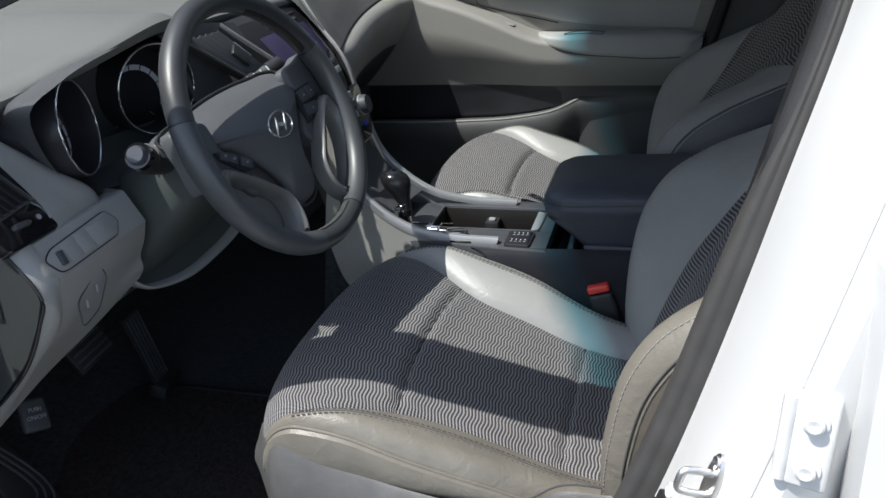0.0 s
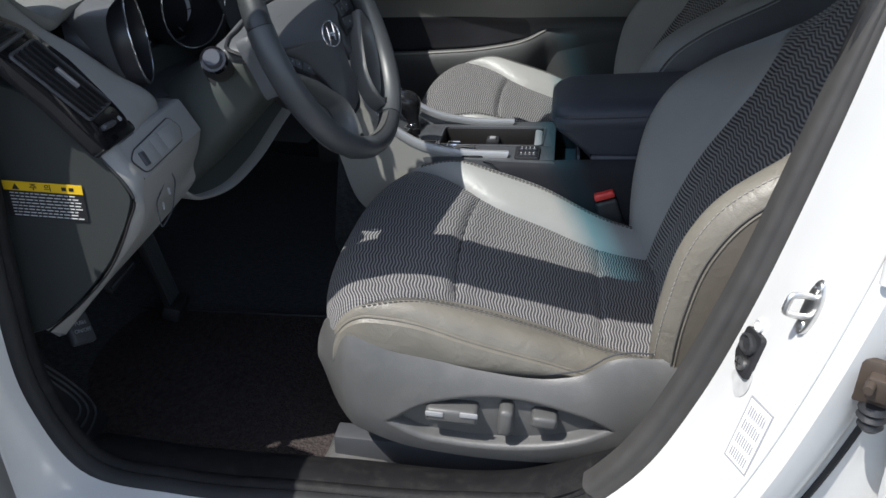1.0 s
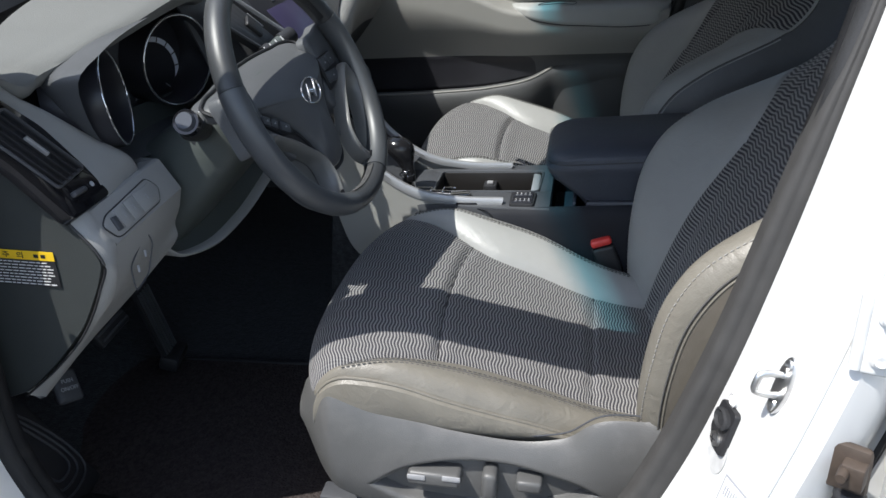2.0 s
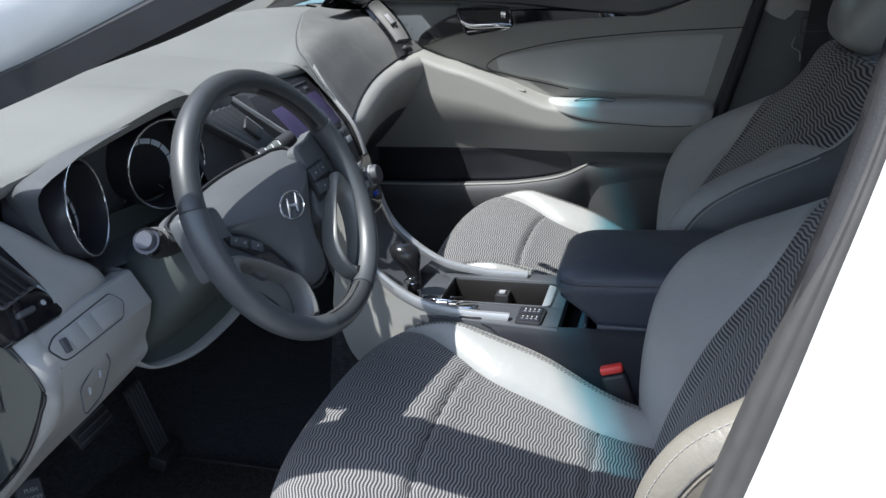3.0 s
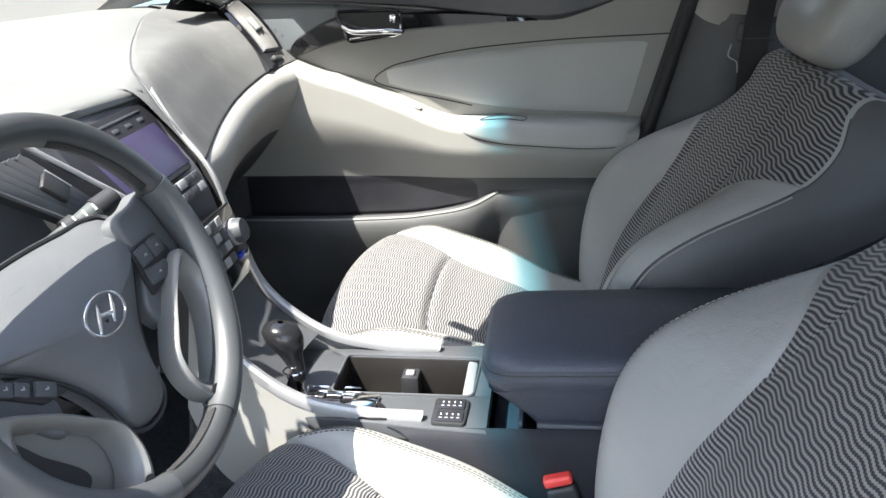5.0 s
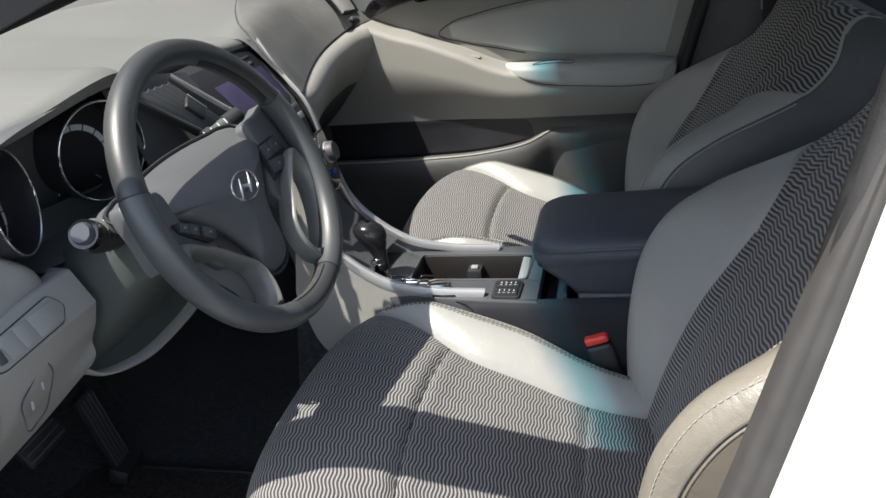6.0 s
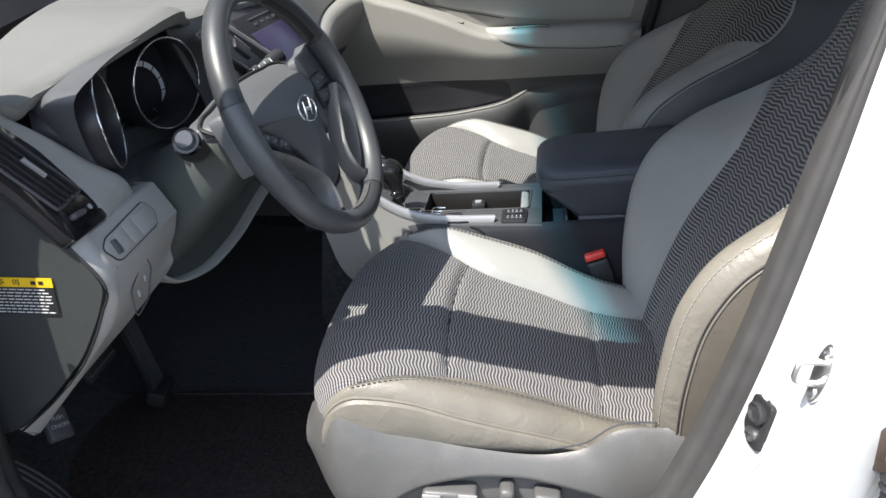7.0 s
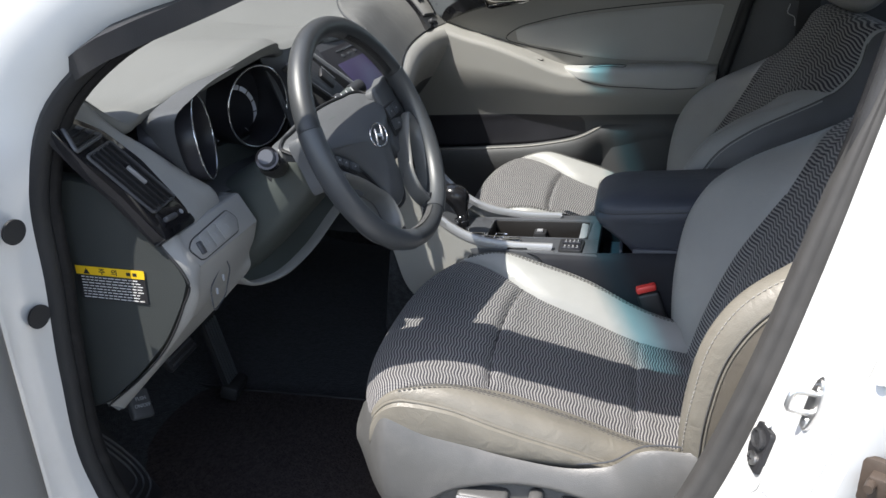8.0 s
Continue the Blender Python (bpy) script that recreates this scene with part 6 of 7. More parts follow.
    part("divider", box(0.026, 0.03, 0.05, 0.004, M=pose(-0.235, 0.050, 0.556)), M_DARK, tray)
    part("divider_cap", box(0.012, 0.012, 0.004, 0.001, M=pose(-0.235, 0.046, 0.583)), M_SILVERPLASTIC, tray)
    rim = rpoly([(-0.332, -0.034), (-0.332, 0.070), (-0.132, 0.070), (-0.136, -0.034)], 0.012)
    part("tray_rim", tube([(x, y, zt + 0.0005) for x, y in rim], 0.0020, 8, True), M_VENTGREY, k, "charcoal tray rim")
    part("tray_door", box(0.014, 0.094, 0.010, 0.003, M=pose(-0.145, 0.018, 0.589, 0, 12, 0)), M_SILVERPLASTIC, k)
    hs = part("seat_heater_switch", slabz(rpoly([(-0.184, -0.104), (-0.184, -0.046), (-0.138, -0.048), (-0.140, -0.106)], 0.006), zt, 0.005, 0.0015), M_DARK, k, "black seat heater switch pair")
    for i in range(2):
        bt = part("button", box(0.036, 0.023, 0.005, 0.0015, M=pose(-0.161, -0.090 + 0.028 * i, zt + 0.005)), M_CLUSTER, hs)
        for a in range(4):
            part("symbol", box(0.0014, 0.003, 0.0006, 0, M=pose(-0.172 + 0.0075 * a, -0.088 + 0.028 * i, zt + 0.0078)), M_WHITE, bt)
            part("symbol", box(0.004, 0.0016, 0.0006, 0, M=pose(-0.172 + 0.0075 * a, -0.096 + 0.028 * i, zt + 0.0078)), M_GREYPRINT, bt)
    # gear gate
    gate = part("gear_gate", slabz(rpoly([(-0.395, -0.036), (-0.392, -0.080), (-0.26, -0.098), (-0.236, -0.096), (-0.250, -0.066), (-0.285, -0.036)], 0.008), zt, 0.004, 0.001), M_BLACKGLOSS, k, "gloss black gear gate")
    zig = [(-0.372, -0.046), (-0.335, -0.046), (-0.335, -0.060), (-0.312, -0.060), (-0.312, -0.046), (-0.290, -0.046), (-0.290, -0.062), (-0.268, -0.062)]
    part("gate_slot", tube([(x, y, zt + 0.005) for x, y in zig], 0.0022, 6), M_CHROME, gate, "chrome gate track")
    part("gate_slot", tube([(x, y + 0.018, zt + 0.005) for x, y in zig[:6]], 0.0016, 6), M_CHROME, gate, "chrome gate track")
    part("gate_letters", join(*[box(0.012, 0.010, 0.002, 0.0005, M=pose(-0.345 + 0.024 * i, -0.072, zt + 0.0045)) for i in range(4)]), M_STEEL, gate)
    part("gate_plate", box(0.036, 0.030, 0.006, 0.002, M=pose(-0.278, -0.060, zt + 0.004)), M_CHROME, gate, "clear lit gear plate")
    # side walls of the console beside the driver's seat
    for s in (-1, 1):
        P = loft([[(-0.24, s * 0.104, 0.590), (0.05, s * 0.107, 0.600), (0.40, s * 0.107, 0.603)], [(-0.22, s * 0.110, 0.588), (0.05, s * 0.113, 0.596), (0.40, s * 0.113, 0.596)], [(-0.25, s * 0.116, 0.45), (0.05, s * 0.118, 0.45), (0.40, s * 0.118, 0.45)], [(-0.30, s * 0.118, 0.27), (0.05, s * 0.12, 0.27), (0.40, s * 0.12, 0.27)]], 20, 20)
        part("side_wall", shell(P if s > 0 else P, 0.003 * s), M_CONSIDE, k, "dark console side", 60)
    part("bin", join(box(0.006, 0.20, 0.08, 0.002, M=pose(-0.070, 0, 0.563)), box(0.16, 0.20, 0.006, 0.002, M=pose(-0.03, 0, 0.54)), box(0.40, 0.012, 0.08, 0.003, M=pose(0.15, -0.10, 0.566)), box(0.40, 0.012, 0.08, 0.003, M=pose(0.15, 0.10, 0.566))), M_NAVY, k, "open bin before the armrest")
    return k


def build_shifter():
    g = thing("gear_lever", "black leather gear lever knob on a chrome shaft", "gear lever", (-0.368, -0.042, 0.597))
    part("shaft", tube(spl([(-0.366, -0.042, 0.597), (-0.370, -0.043, 0.62), (-0.376, -0.045, 0.645)], 10), [0.008, 0.0075, 0.007, 0.0068, 0.0065, 0.0065, 0.0065, 0.007, 0.0085, 0.010], 16, up=(0, 1, 0)), M_CHROME, g, "chrome shaft")
    rows = []
    for z, rx, ry, dx in ((0.622, 0.0085, 0.0085, 0.0), (0.632, 0.0105, 0.010, -0.001), (0.645, 0.0125, 0.0115, -0.004), (0.657, 0.0165, 0.0145, -0.009), (0.667, 0.0225, 0.0185, -0.013), (0.677, 0.0270, 0.0220, -0.016), (0.686, 0.0275, 0.0225, -0.018), (0.694, 0.0235, 0.0195, -0.019), (0.6995, 0.0150, 0.0125, -0.019), (0.7015, 0.004, 0.004, -0.019)):
        rows.append([(-0.371 + dx + rx * math.cos(a), -0.043 - 0.3 * dx + ry * math.sin(a), z - 0.10 * (dx + rx * math.cos(a))) for a in np.linspace(0, 2 * math.pi, 28, endpoint=False)])
    part("knob", sheet(np.array(rows), cv=True), M_KNOB, g, "black leather knob", 70)
    part("knob_ring", tube([(-0.377 + 0.0135 * math.cos(a), -0.045 + 0.0135 * math.sin(a), 0.635) for a in np.linspace(0, 2 * math.pi, 28, endpoint=False)], 0.0016, 6, True), M_CHROME, g)
    return g


def build_armrest():
    a = thing("armrest", "dark padded leather centre armrest box", "armrest", (0.1, 0, 0.60))

    def plan(fx, hw, r, z, end=0.36):
        return [(x, y, z + 0.016 * float(smooth(-0.12, 0.2, x))) for x, y in rpoly([(fx, -hw), (fx, hw), (end, hw), (end, -hw)], r, 10)]
    rows = [plan(fx, hw, 0.02, z) for z, fx, hw in ((0.585, -0.046, 0.094), (0.610, -0.066, 0.098), (0.635, -0.092, 0.104), (0.650, -0.110, 0.107))]
    part("box", sheet(np.array(rows), cv=True), M_NAVY, a, "dark armrest box", 60)
    rows = [plan(fx, hw, r, z) for z, fx, hw, r in ((0.648, -0.109, 0.106, 0.03), (0.652, -0.114, 0.108, 0.04), (0.660, -0.118, 0.111, 0.045), (0.669, -0.120, 0.112, 0.045), (0.6735, -0.1165, 0.1095, 0.045), (0.677, -0.118, 0.110, 0.045), (0.687, -0.111, 0.104, 0.045), (0.694, -0.099, 0.093, 0.04), (0.699, -0.080, 0.074, 0.03), (0.702, -0.05, 0.045, 0.02), (0.703, -0.01, 0.01, 0.004))]
    rows[-1] = [(max(-0.01, min(0.3, x)), y, z) for x, y, z in rows[-1]]
    G = sheet(np.array(rows), cv=True)
    n = len(rows[0])
    G[1].append(tuple(range((len(rows) - 1) * n, len(rows) * n)))
    lid = part("lid", G, M_NAVY, a, "padded dark blue-grey leather lid", 70)
    q = np.array(rows)[5] * np.array([1.004, 1.008, 1]) + np.array([0, 0, 0.002])
    part("seam", tube(np.array(rows)[4], 0.0012, 6, True), M_DARK, lid)
    part("stitching", dashes(np.vstack([q, q[:1]]), 0.005, 0.0022, 0.0007), M_GREYDARK, lid)
    return a


# ---- passenger's side ----
def build_passenger_door():
    d = thing("passenger_door", "closed grey passenger door trim with armrest and gloss black strip", "car door", (-0.2, 0.72, 0.3))
    Y = 0.708
    zr = f1([-0.80, -0.62, -0.56, -0.51, -0.43, -0.35, -0.25, -0.12, 0.20], [0.97, 0.945, 0.925, 0.905, 0.880, 0.848, 0.806, 0.800, 0.792])

    def relief(x, z):
        """How far the panel stands into the cabin: a soft shelf below the ridge, a flat field above it."""
        r = float(zr(x))
        t = max(0.0, min(1.0, (r - z) / max(0.05, r - 0.66)))
        shelf = 0.064 - 0.050 * float(smooth(0.30, 1.0, t))
        return float(smooth(r + 0.006, r - 0.010, z)) * shelf + 0.004 * math.sin(max(0, min(1, (z - r) / 0.15)) * math.pi)
    xs, zs = np.linspace(-0.80, 0.130, 170), np.linspace(0.27, 1.076, 286)
    lean = lambda x, z: 0.29 * (z - 0.77) * float(smooth(0.0, 0.13, x))
    P = np.array([[(x + lean(x, z), Y - relief(x, z), z) for z in zs] for x in xs])
    part("trim_panel", shell(P[:, 147:], -0.006), M_CREAM, d, "pale grey moulded door trim", 60)
    # below this row the trim is darker: footwell shade put into its colour
    part("lower_panel", shell(P[:, :148], -0.006), M_DOORSHADE, d, "lower door trim with footwell shade in its colour", 60)

    def patch(name, top, bot, mat, label, out, nu=60, nv=24):
        a, b = spl(top, nu), spl(bot, nu)
        P = np.array([[(p[0] * (1 - k) + q[0] * k, 0, p[1] * (1 - k) + q[1] * k) for k in np.linspace(0, 1, nv)] for p, q in zip(a, b)])
        for i in range(nu):
            for j in range(nv):
                k = j / (nv - 1)
                e = min(1, 8 * min(k, 1 - k), 8 * min(i, nu - 1 - i) / nu + 0.02)
                x, z = P[i, j, 0], P[i, j, 2]
                P[i, j, 1] = Y - relief(x, z) - out * math.sqrt(max(0, e))
                P[i, j, 0] = x + lean(x, z)
        return part(name, shell(P, -0.004), mat, d, label, 60)
    patch("upper_insert", [(-0.516, 0.918), (-0.491, 0.935), (-0.434, 0.950), (-0.33, 0.970), (-0.2, 0.984), (-0.06, 0.992), (0.0, 1.000), (0.05, 1.030), (0.075, 1.070), (0.131, 1.072)], [(-0.514, 0.916), (-0.46, 0.902), (-0.403, 0.885), (-0.345, 0.862), (-0.259, 0.835), (-0.21, 0.822), (-0.09, 0.810), (0.05, 0.802), (0.09, 0.798), (0.131, 0.796)], M_DOORGREY, "grey soft upper insert", 0.005, 80)
    patch("padded_insert", [(-0.400, 0.890), (-0.375, 0.908), (-0.311, 0.926), (-0.214, 0.943), (-0.096, 0.954), (0.04, 0.962), (0.131, 0.966)], [(-0.398, 0.887), (-0.338, 0.866), (-0.26, 0.848), (-0.20, 0.832), (-0.087, 0.815), (0.04, 0.808), (0.131, 0.802)], M_DOORGREY, "grey padded insert with a fine piped edge", 0.009)
    edge = spl([(0.131, 0.968), (0.04, 0.964), (-0.096, 0.956), (-0.214, 0.945), (-0.311, 0.928), (-0.375, 0.910), (-0.402, 0.890), (-0.338, 0.864), (-0.26, 0.846), (-0.20, 0.832)], 60)
    part("insert_seam", tube([(x + lean(x, z), Y - relief(x, z) - 0.006, z) for x, z in edge], 0.0014, 6), M_DARK, d)
    # paler strip below the cap: sky light on it is painted as blue-grey
    patch("upper_face", [(-0.80, 1.052), (-0.657, 1.051), (-0.468, 1.043), (-0.332, 1.030), (-0.10, 1.012)], [(-0.80, 0.94), (-0.62, 0.93), (-0.47, 0.965), (-0.332, 0.980), (-0.10, 1.000)], M_FACESHEEN, "upper door face, sky sheen put into its blue-grey", 0.014)
    patch("top_cap", [(-0.80, 1.077), (-0.5, 1.077), (-0.2, 1.076), (0.02, 1.076), (0.068, 1.076)], [(-0.80, 1.050), (-0.50, 1.043), (-0.30, 1.028), (-0.10, 1.000), (-0.01, 1.000), (0.035, 1.018), (0.062, 1.042), (0.066, 1.070)], M_DOORCAP, "dark upper door cap", 0.020)
    part("belt_trim", tube([(-0.60, 0.706, 1.080), (-0.2, 0.705, 1.079), (0.223, 0.702, 1.079)], 0.0030, 8), M_SILVER, d, "bright belt line trim")
    part("window_trim", tube([(0.223, 0.702, 1.076), (0.245, 0.692, 1.13), (0.30, 0.655, 1.29)], 0.0045, 8), M_SILVER, d, "bright window frame edge")
    # gloss strip with the handle
    patch("gloss_strip", [(-0.578, 0.936), (-0.566, 0.965), (-0.523, 0.996), (-0.461, 1.021), (-0.336, 1.024), (-0.228, 1.021), (-0.152, 1.014), (-0.062, 1.002)], [(-0.575, 0.932), (-0.545, 0.942), (-0.512, 0.953), (-0.447, 0.969), (-0.326, 0.985), (-0.225, 0.993), (-0.14, 0.998), (-0.060, 1.000)], M_BLACKGLOSS, "gloss black strip", 0.030)
    bz = rpoly([(-0.466, 1.028), (-0.338, 1.028), (-0.330, 0.984), (-0.442, 0.968)], 0.010)
    part("handle_recess", tube([(x, 0.674, z) for x, z in bz], 0.0035, 8, True, up=(0, 1, 0)), M_BLACKGLOSS, d, "black handle surround")
    part("recess_floor", slab(bz, 0.004, Matrix(((1, 0, 0, 0), (0, 0, -1, 0.680), (0, 1, 0, 0), (0, 0, 0, 1))), 0), M_DARK, d)
    part("inner_handle", tube(spl([(-0.452, 0.670, 1.000), (-0.435, 0.660, 0.992), (-0.39, 0.654, 0.990), (-0.355, 0.656, 0.990), (-0.334, 0.670, 0.986)], 24), 0.0055, 12, up=(0, 1, 0), flat=0.7), M_CHROME, d, "chrome inner door handle")
    part("handle_rail", tube(spl([(-0.440, 0.672, 0.974), (-0.39, 0.670, 0.980), (-0.336, 0.672, 0.987), (-0.335, 0.671, 1.002)], 20), 0.0024, 8), M_CHROME, d, "chrome lower edge")
    part("lock_tab", box(0.014, 0.012, 0.018, 0.004, M=pose(-0.349, 0.668, 1.013)), M_CHROME, d, "chrome lock tab")
    # window switch set flush in the ledge, and armrest with pull cup
    W = frame_at((-0.322, 0.672, 0.8345), (0.966, -0.05, -0.255), (0.05, 0.97, 0.235))
    ws = part("window_switch", slab(rpoly([(-0.021, -0.006), (-0.021, 0.007), (0.021, 0.007), (0.021, -0.006)], 0.004), 0.004, W, 0.0008), M_DARK, d, "small flush window switch")
    part("switch_key", slab(rpoly([(-0.004, -0.005), (-0.004, 0.006), (0.020, 0.006), (0.020, -0.005)], 0.003), 0.004, W @ pose(0, 0, 0.001), 0.001), M_CREAM, ws, "pale rocker key")
    zb = f1([-0.248, -0.226, -0.162, -0.055, 0.048, 0.100, 0.128, 0.140], [0.798, 0.788, 0.768, 0.756, 0.751, 0.756, 0.768, 0.780])
    G = []
    for x in -0.054 + 0.194 * np.sin(np.linspace(-math.pi / 2, math.pi / 2, 70)):
        k = max(0.02, 1 - (abs(x + 0.054) / 0.194) ** 9) ** 0.5
        z0, z1 = float(zb(x)), 0.812 - 0.008 * float(smooth(0.06, 0.14, x))
        G.append([(x, 0.700 - 0.069 * k * max(0.0, math.cos(a)) ** 0.30, (z0 + z1) / 2 + (z1 - z0) / 2 * math.copysign(abs(math.sin(a)) ** 0.5, math.sin(a))) for a in np.linspace(-math.pi / 2, math.pi / 2, 32)])
    G = np.array(G)
    part("armrest", sheet(G), M_DOORGREY, d, "grey padded door armrest", 70)
    part("armrest_seam", tube(np.vstack([G[3, 9:20][::-1], G[3:, 8]]) + np.array([0, -0.0004, 0]), 0.0013, 6), M_DARK, d)
    cup = spl([(-0.180, 0.650), (-0.150, 0.658), (-0.119, 0.656), (-0.094, 0.644), (-0.087, 0.672), (-0.125, 0.690), (-0.165, 0.678)], 36, True)
    part("pull_cup", tube([(x, y, 0.8128) for x, y in cup], 0.0009, 6, True), M_GREYDARK, d, "fine edge of the shallow pull cup")
    # lower pocket: a black patch painted for the shade inside, with a pale lip
    patch("pocket_shade", [(-0.74, 0.690), (-0.50, 0.694), (-0.30, 0.692), (-0.155, 0.680)], [(-0.74, 0.585), (-0.44, 0.590), (-0.30, 0.600), (-0.15, 0.640)], M_CLUSTER, "black patch for the shade in the map pocket", 0.008)
    lip = spl([(-0.70, 0.655, 0.592), (-0.44, 0.642, 0.600), (-0.30, 0.644, 0.610), (-0.20, 0.656, 0.628), (-0.150, 0.684, 0.648)], 50)
    body = np.vstack([lip, spl([(-0.120, 0.690, 0.655), (0.0, 0.694, 0.662), (0.12, 0.694, 0.665)], 20)])
    rows = [body + np.array([0, 0.03, -0.004]), body + np.array([0, 0.006, 0.003]), body, body + np.array([0, -0.003, -0.008]), body + np.array([0, 0.004, -0.08]), body + np.array([0, 0.03, -0.25])]
    part("map_pocket", shell(np.array([spl([r[i] for r in rows], 24) for i in range(70)]), 0.003), M_DOORSHADE, d, "map pocket in the shade-darkened door plastic", 60)
    part("pocket_lip", tube(lip + np.array([0, -0.001, 0.002]), 0.0028, 8), M_CREAM, d, "pale pocket lip")
    for off in (0.0, 0.010):
        st = spl([(-0.64, 0.858), (-0.56, 0.835), (-0.48, 0.805), (-0.41, 0.770), (-0.36, 0.740)], 40)
        part("crease", tube([(x, Y - relief(x, z - off) - 0.0005, z - off) for x, z in st], 0.0012, 6), M_GREYDARK, d)
    part("door_seal", tube(spl([(0.236, 0.672, 1.08), (0.206, 0.680, 0.97), (0.172, 0.680, 0.85), (0.140, 0.680, 0.74), (0.10, 0.68, 0.6), (0.06, 0.68, 0.4)], 40), 0.012, 10, up=(0, 1, 0)), M_RUBBER, d, "black door seal")
    # dark plate added to close the bright gap between seal and pillar
    part("gap_plate", box(0.50, 0.02, 0.85, 0.004, M=pose(0.36, 0.722, 0.645)), M_DARK, d, "dark plate added behind the door seal")
    # side window
    part("window_glass", box(1.0, 0.004, 0.30, 0.001, M=pose(-0.28, 0.705, 1.205, -12, 0, 0)), M_WINDOW, d, "passenger window pane")
    part("mirror_sail", slab([(-1.02, 1.02), (-0.84, 1.062), (-0.579, 1.079), (-0.579, 1.14), (-0.60, 1.17), (-0.84, 1.14), (-1.02, 1.07)], 0.012, Matrix(((1, 0, 0, 0), (0, 0, -1, 0.70), (0, 1, 0, 0), (0, 0, 0, 1)))), M_GREYDARK, d)
    return d


def build_far_pillar():
    p = thing("b_pillar_trim", "dark and pale centre pillar trim behind the passenger door", "pillar trim", (0.3, 0.68, 0.3), "structure")
    P = loft([[(0.12, 0.69, 0.45), (0.160, 0.685, 0.75), (0.200, 0.68, 0.90), (0.225, 0.675, 1.01)], [(0.22, 0.655, 0.45), (0.225, 0.652, 0.75), (0.245, 0.65, 0.90), (0.26, 0.65, 1.01)], [(0.40, 0.65, 0.45), (0.38, 0.645, 0.75), (0.38, 0.645, 0.90), (0.385, 0.645, 1.0)], [(0.50, 0.69, 0.45), (0.50, 0.69, 0.75), (0.49, 0.69, 0.90), (0.48, 0.69, 1.0)]], 24, 20)
    part("lower_trim", shell(P, 0.004), M_GREYDARK, p, "dark lower pillar trim", 60)
    P = loft([[(0.215, 0.685, 1.020), (0.238, 0.67, 1.08), (0.30, 0.63, 1.30)], [(0.243, 0.655, 0.997), (0.265, 0.645, 1.08), (0.33, 0.61, 1.30)], [(0.37, 0.650, 0.985), (0.38, 0.64, 1.08), (0.42, 0.61, 1.30)], [(0.46, 0.685, 0.995), (0.46, 0.67, 1.08), (0.49, 0.63, 1.30)]], 20, 20)
    part("upper_trim", shell(P, 0.004), M_CREAM, p, "pale upper pillar trim", 60)
    b = thing("seat_belt", "black webbing seat belt hanging on the pillar", "seat belt", (0.36, 0.64, 0.9))
    line = np.array([(0.365, 0.588, 1.24), (0.345, 0.615, 1.10), (0.335, 0.632, 0.98), (0.33, 0.635, 0.85), (0.33, 0.63, 0.6)])
    P = np.array([[q + np.array([dx, 0, 0]) for dx in np.linspace(-0.024, 0.024, 6)] for q in spl(line, 30)])
    part("webbing", shell(P, 0.0015), M_DARK, b, "black woven belt")
    part("belt_guide", box(0.07, 0.014, 0.035, 0.006, M=pose(0.335, 0.640, 0.975)), M_GREYDARK, b)
    part("stop_clip", tube(spl([(0.29, 0.625, 0.955), (0.285, 0.62, 0.935), (0.30, 0.618, 0.925), (0.303, 0.618, 0.905)], 12), 0.0014, 6), M_SILVER, b, "pale wire clip")
    return p


def lettering(txt, size):
    """Raised writing in the built-in font, as mesh data."""
    cu = bpy.data.curves.new("lettering", "FONT")
    cu.body, cu.size, cu.align_x, cu.extrude = txt, size, "CENTER", 0.0004
    tmp = new("lettering", cu)
    me = bpy.data.meshes.new_from_object(tmp.evaluated_get(bpy.context.evaluated_depsgraph_get()))
    bpy.data.objects.remove(tmp)
    return [np.array([v.co[:] for v in me.vertices]), [tuple(f.vertices) for f in me.polygons], None]


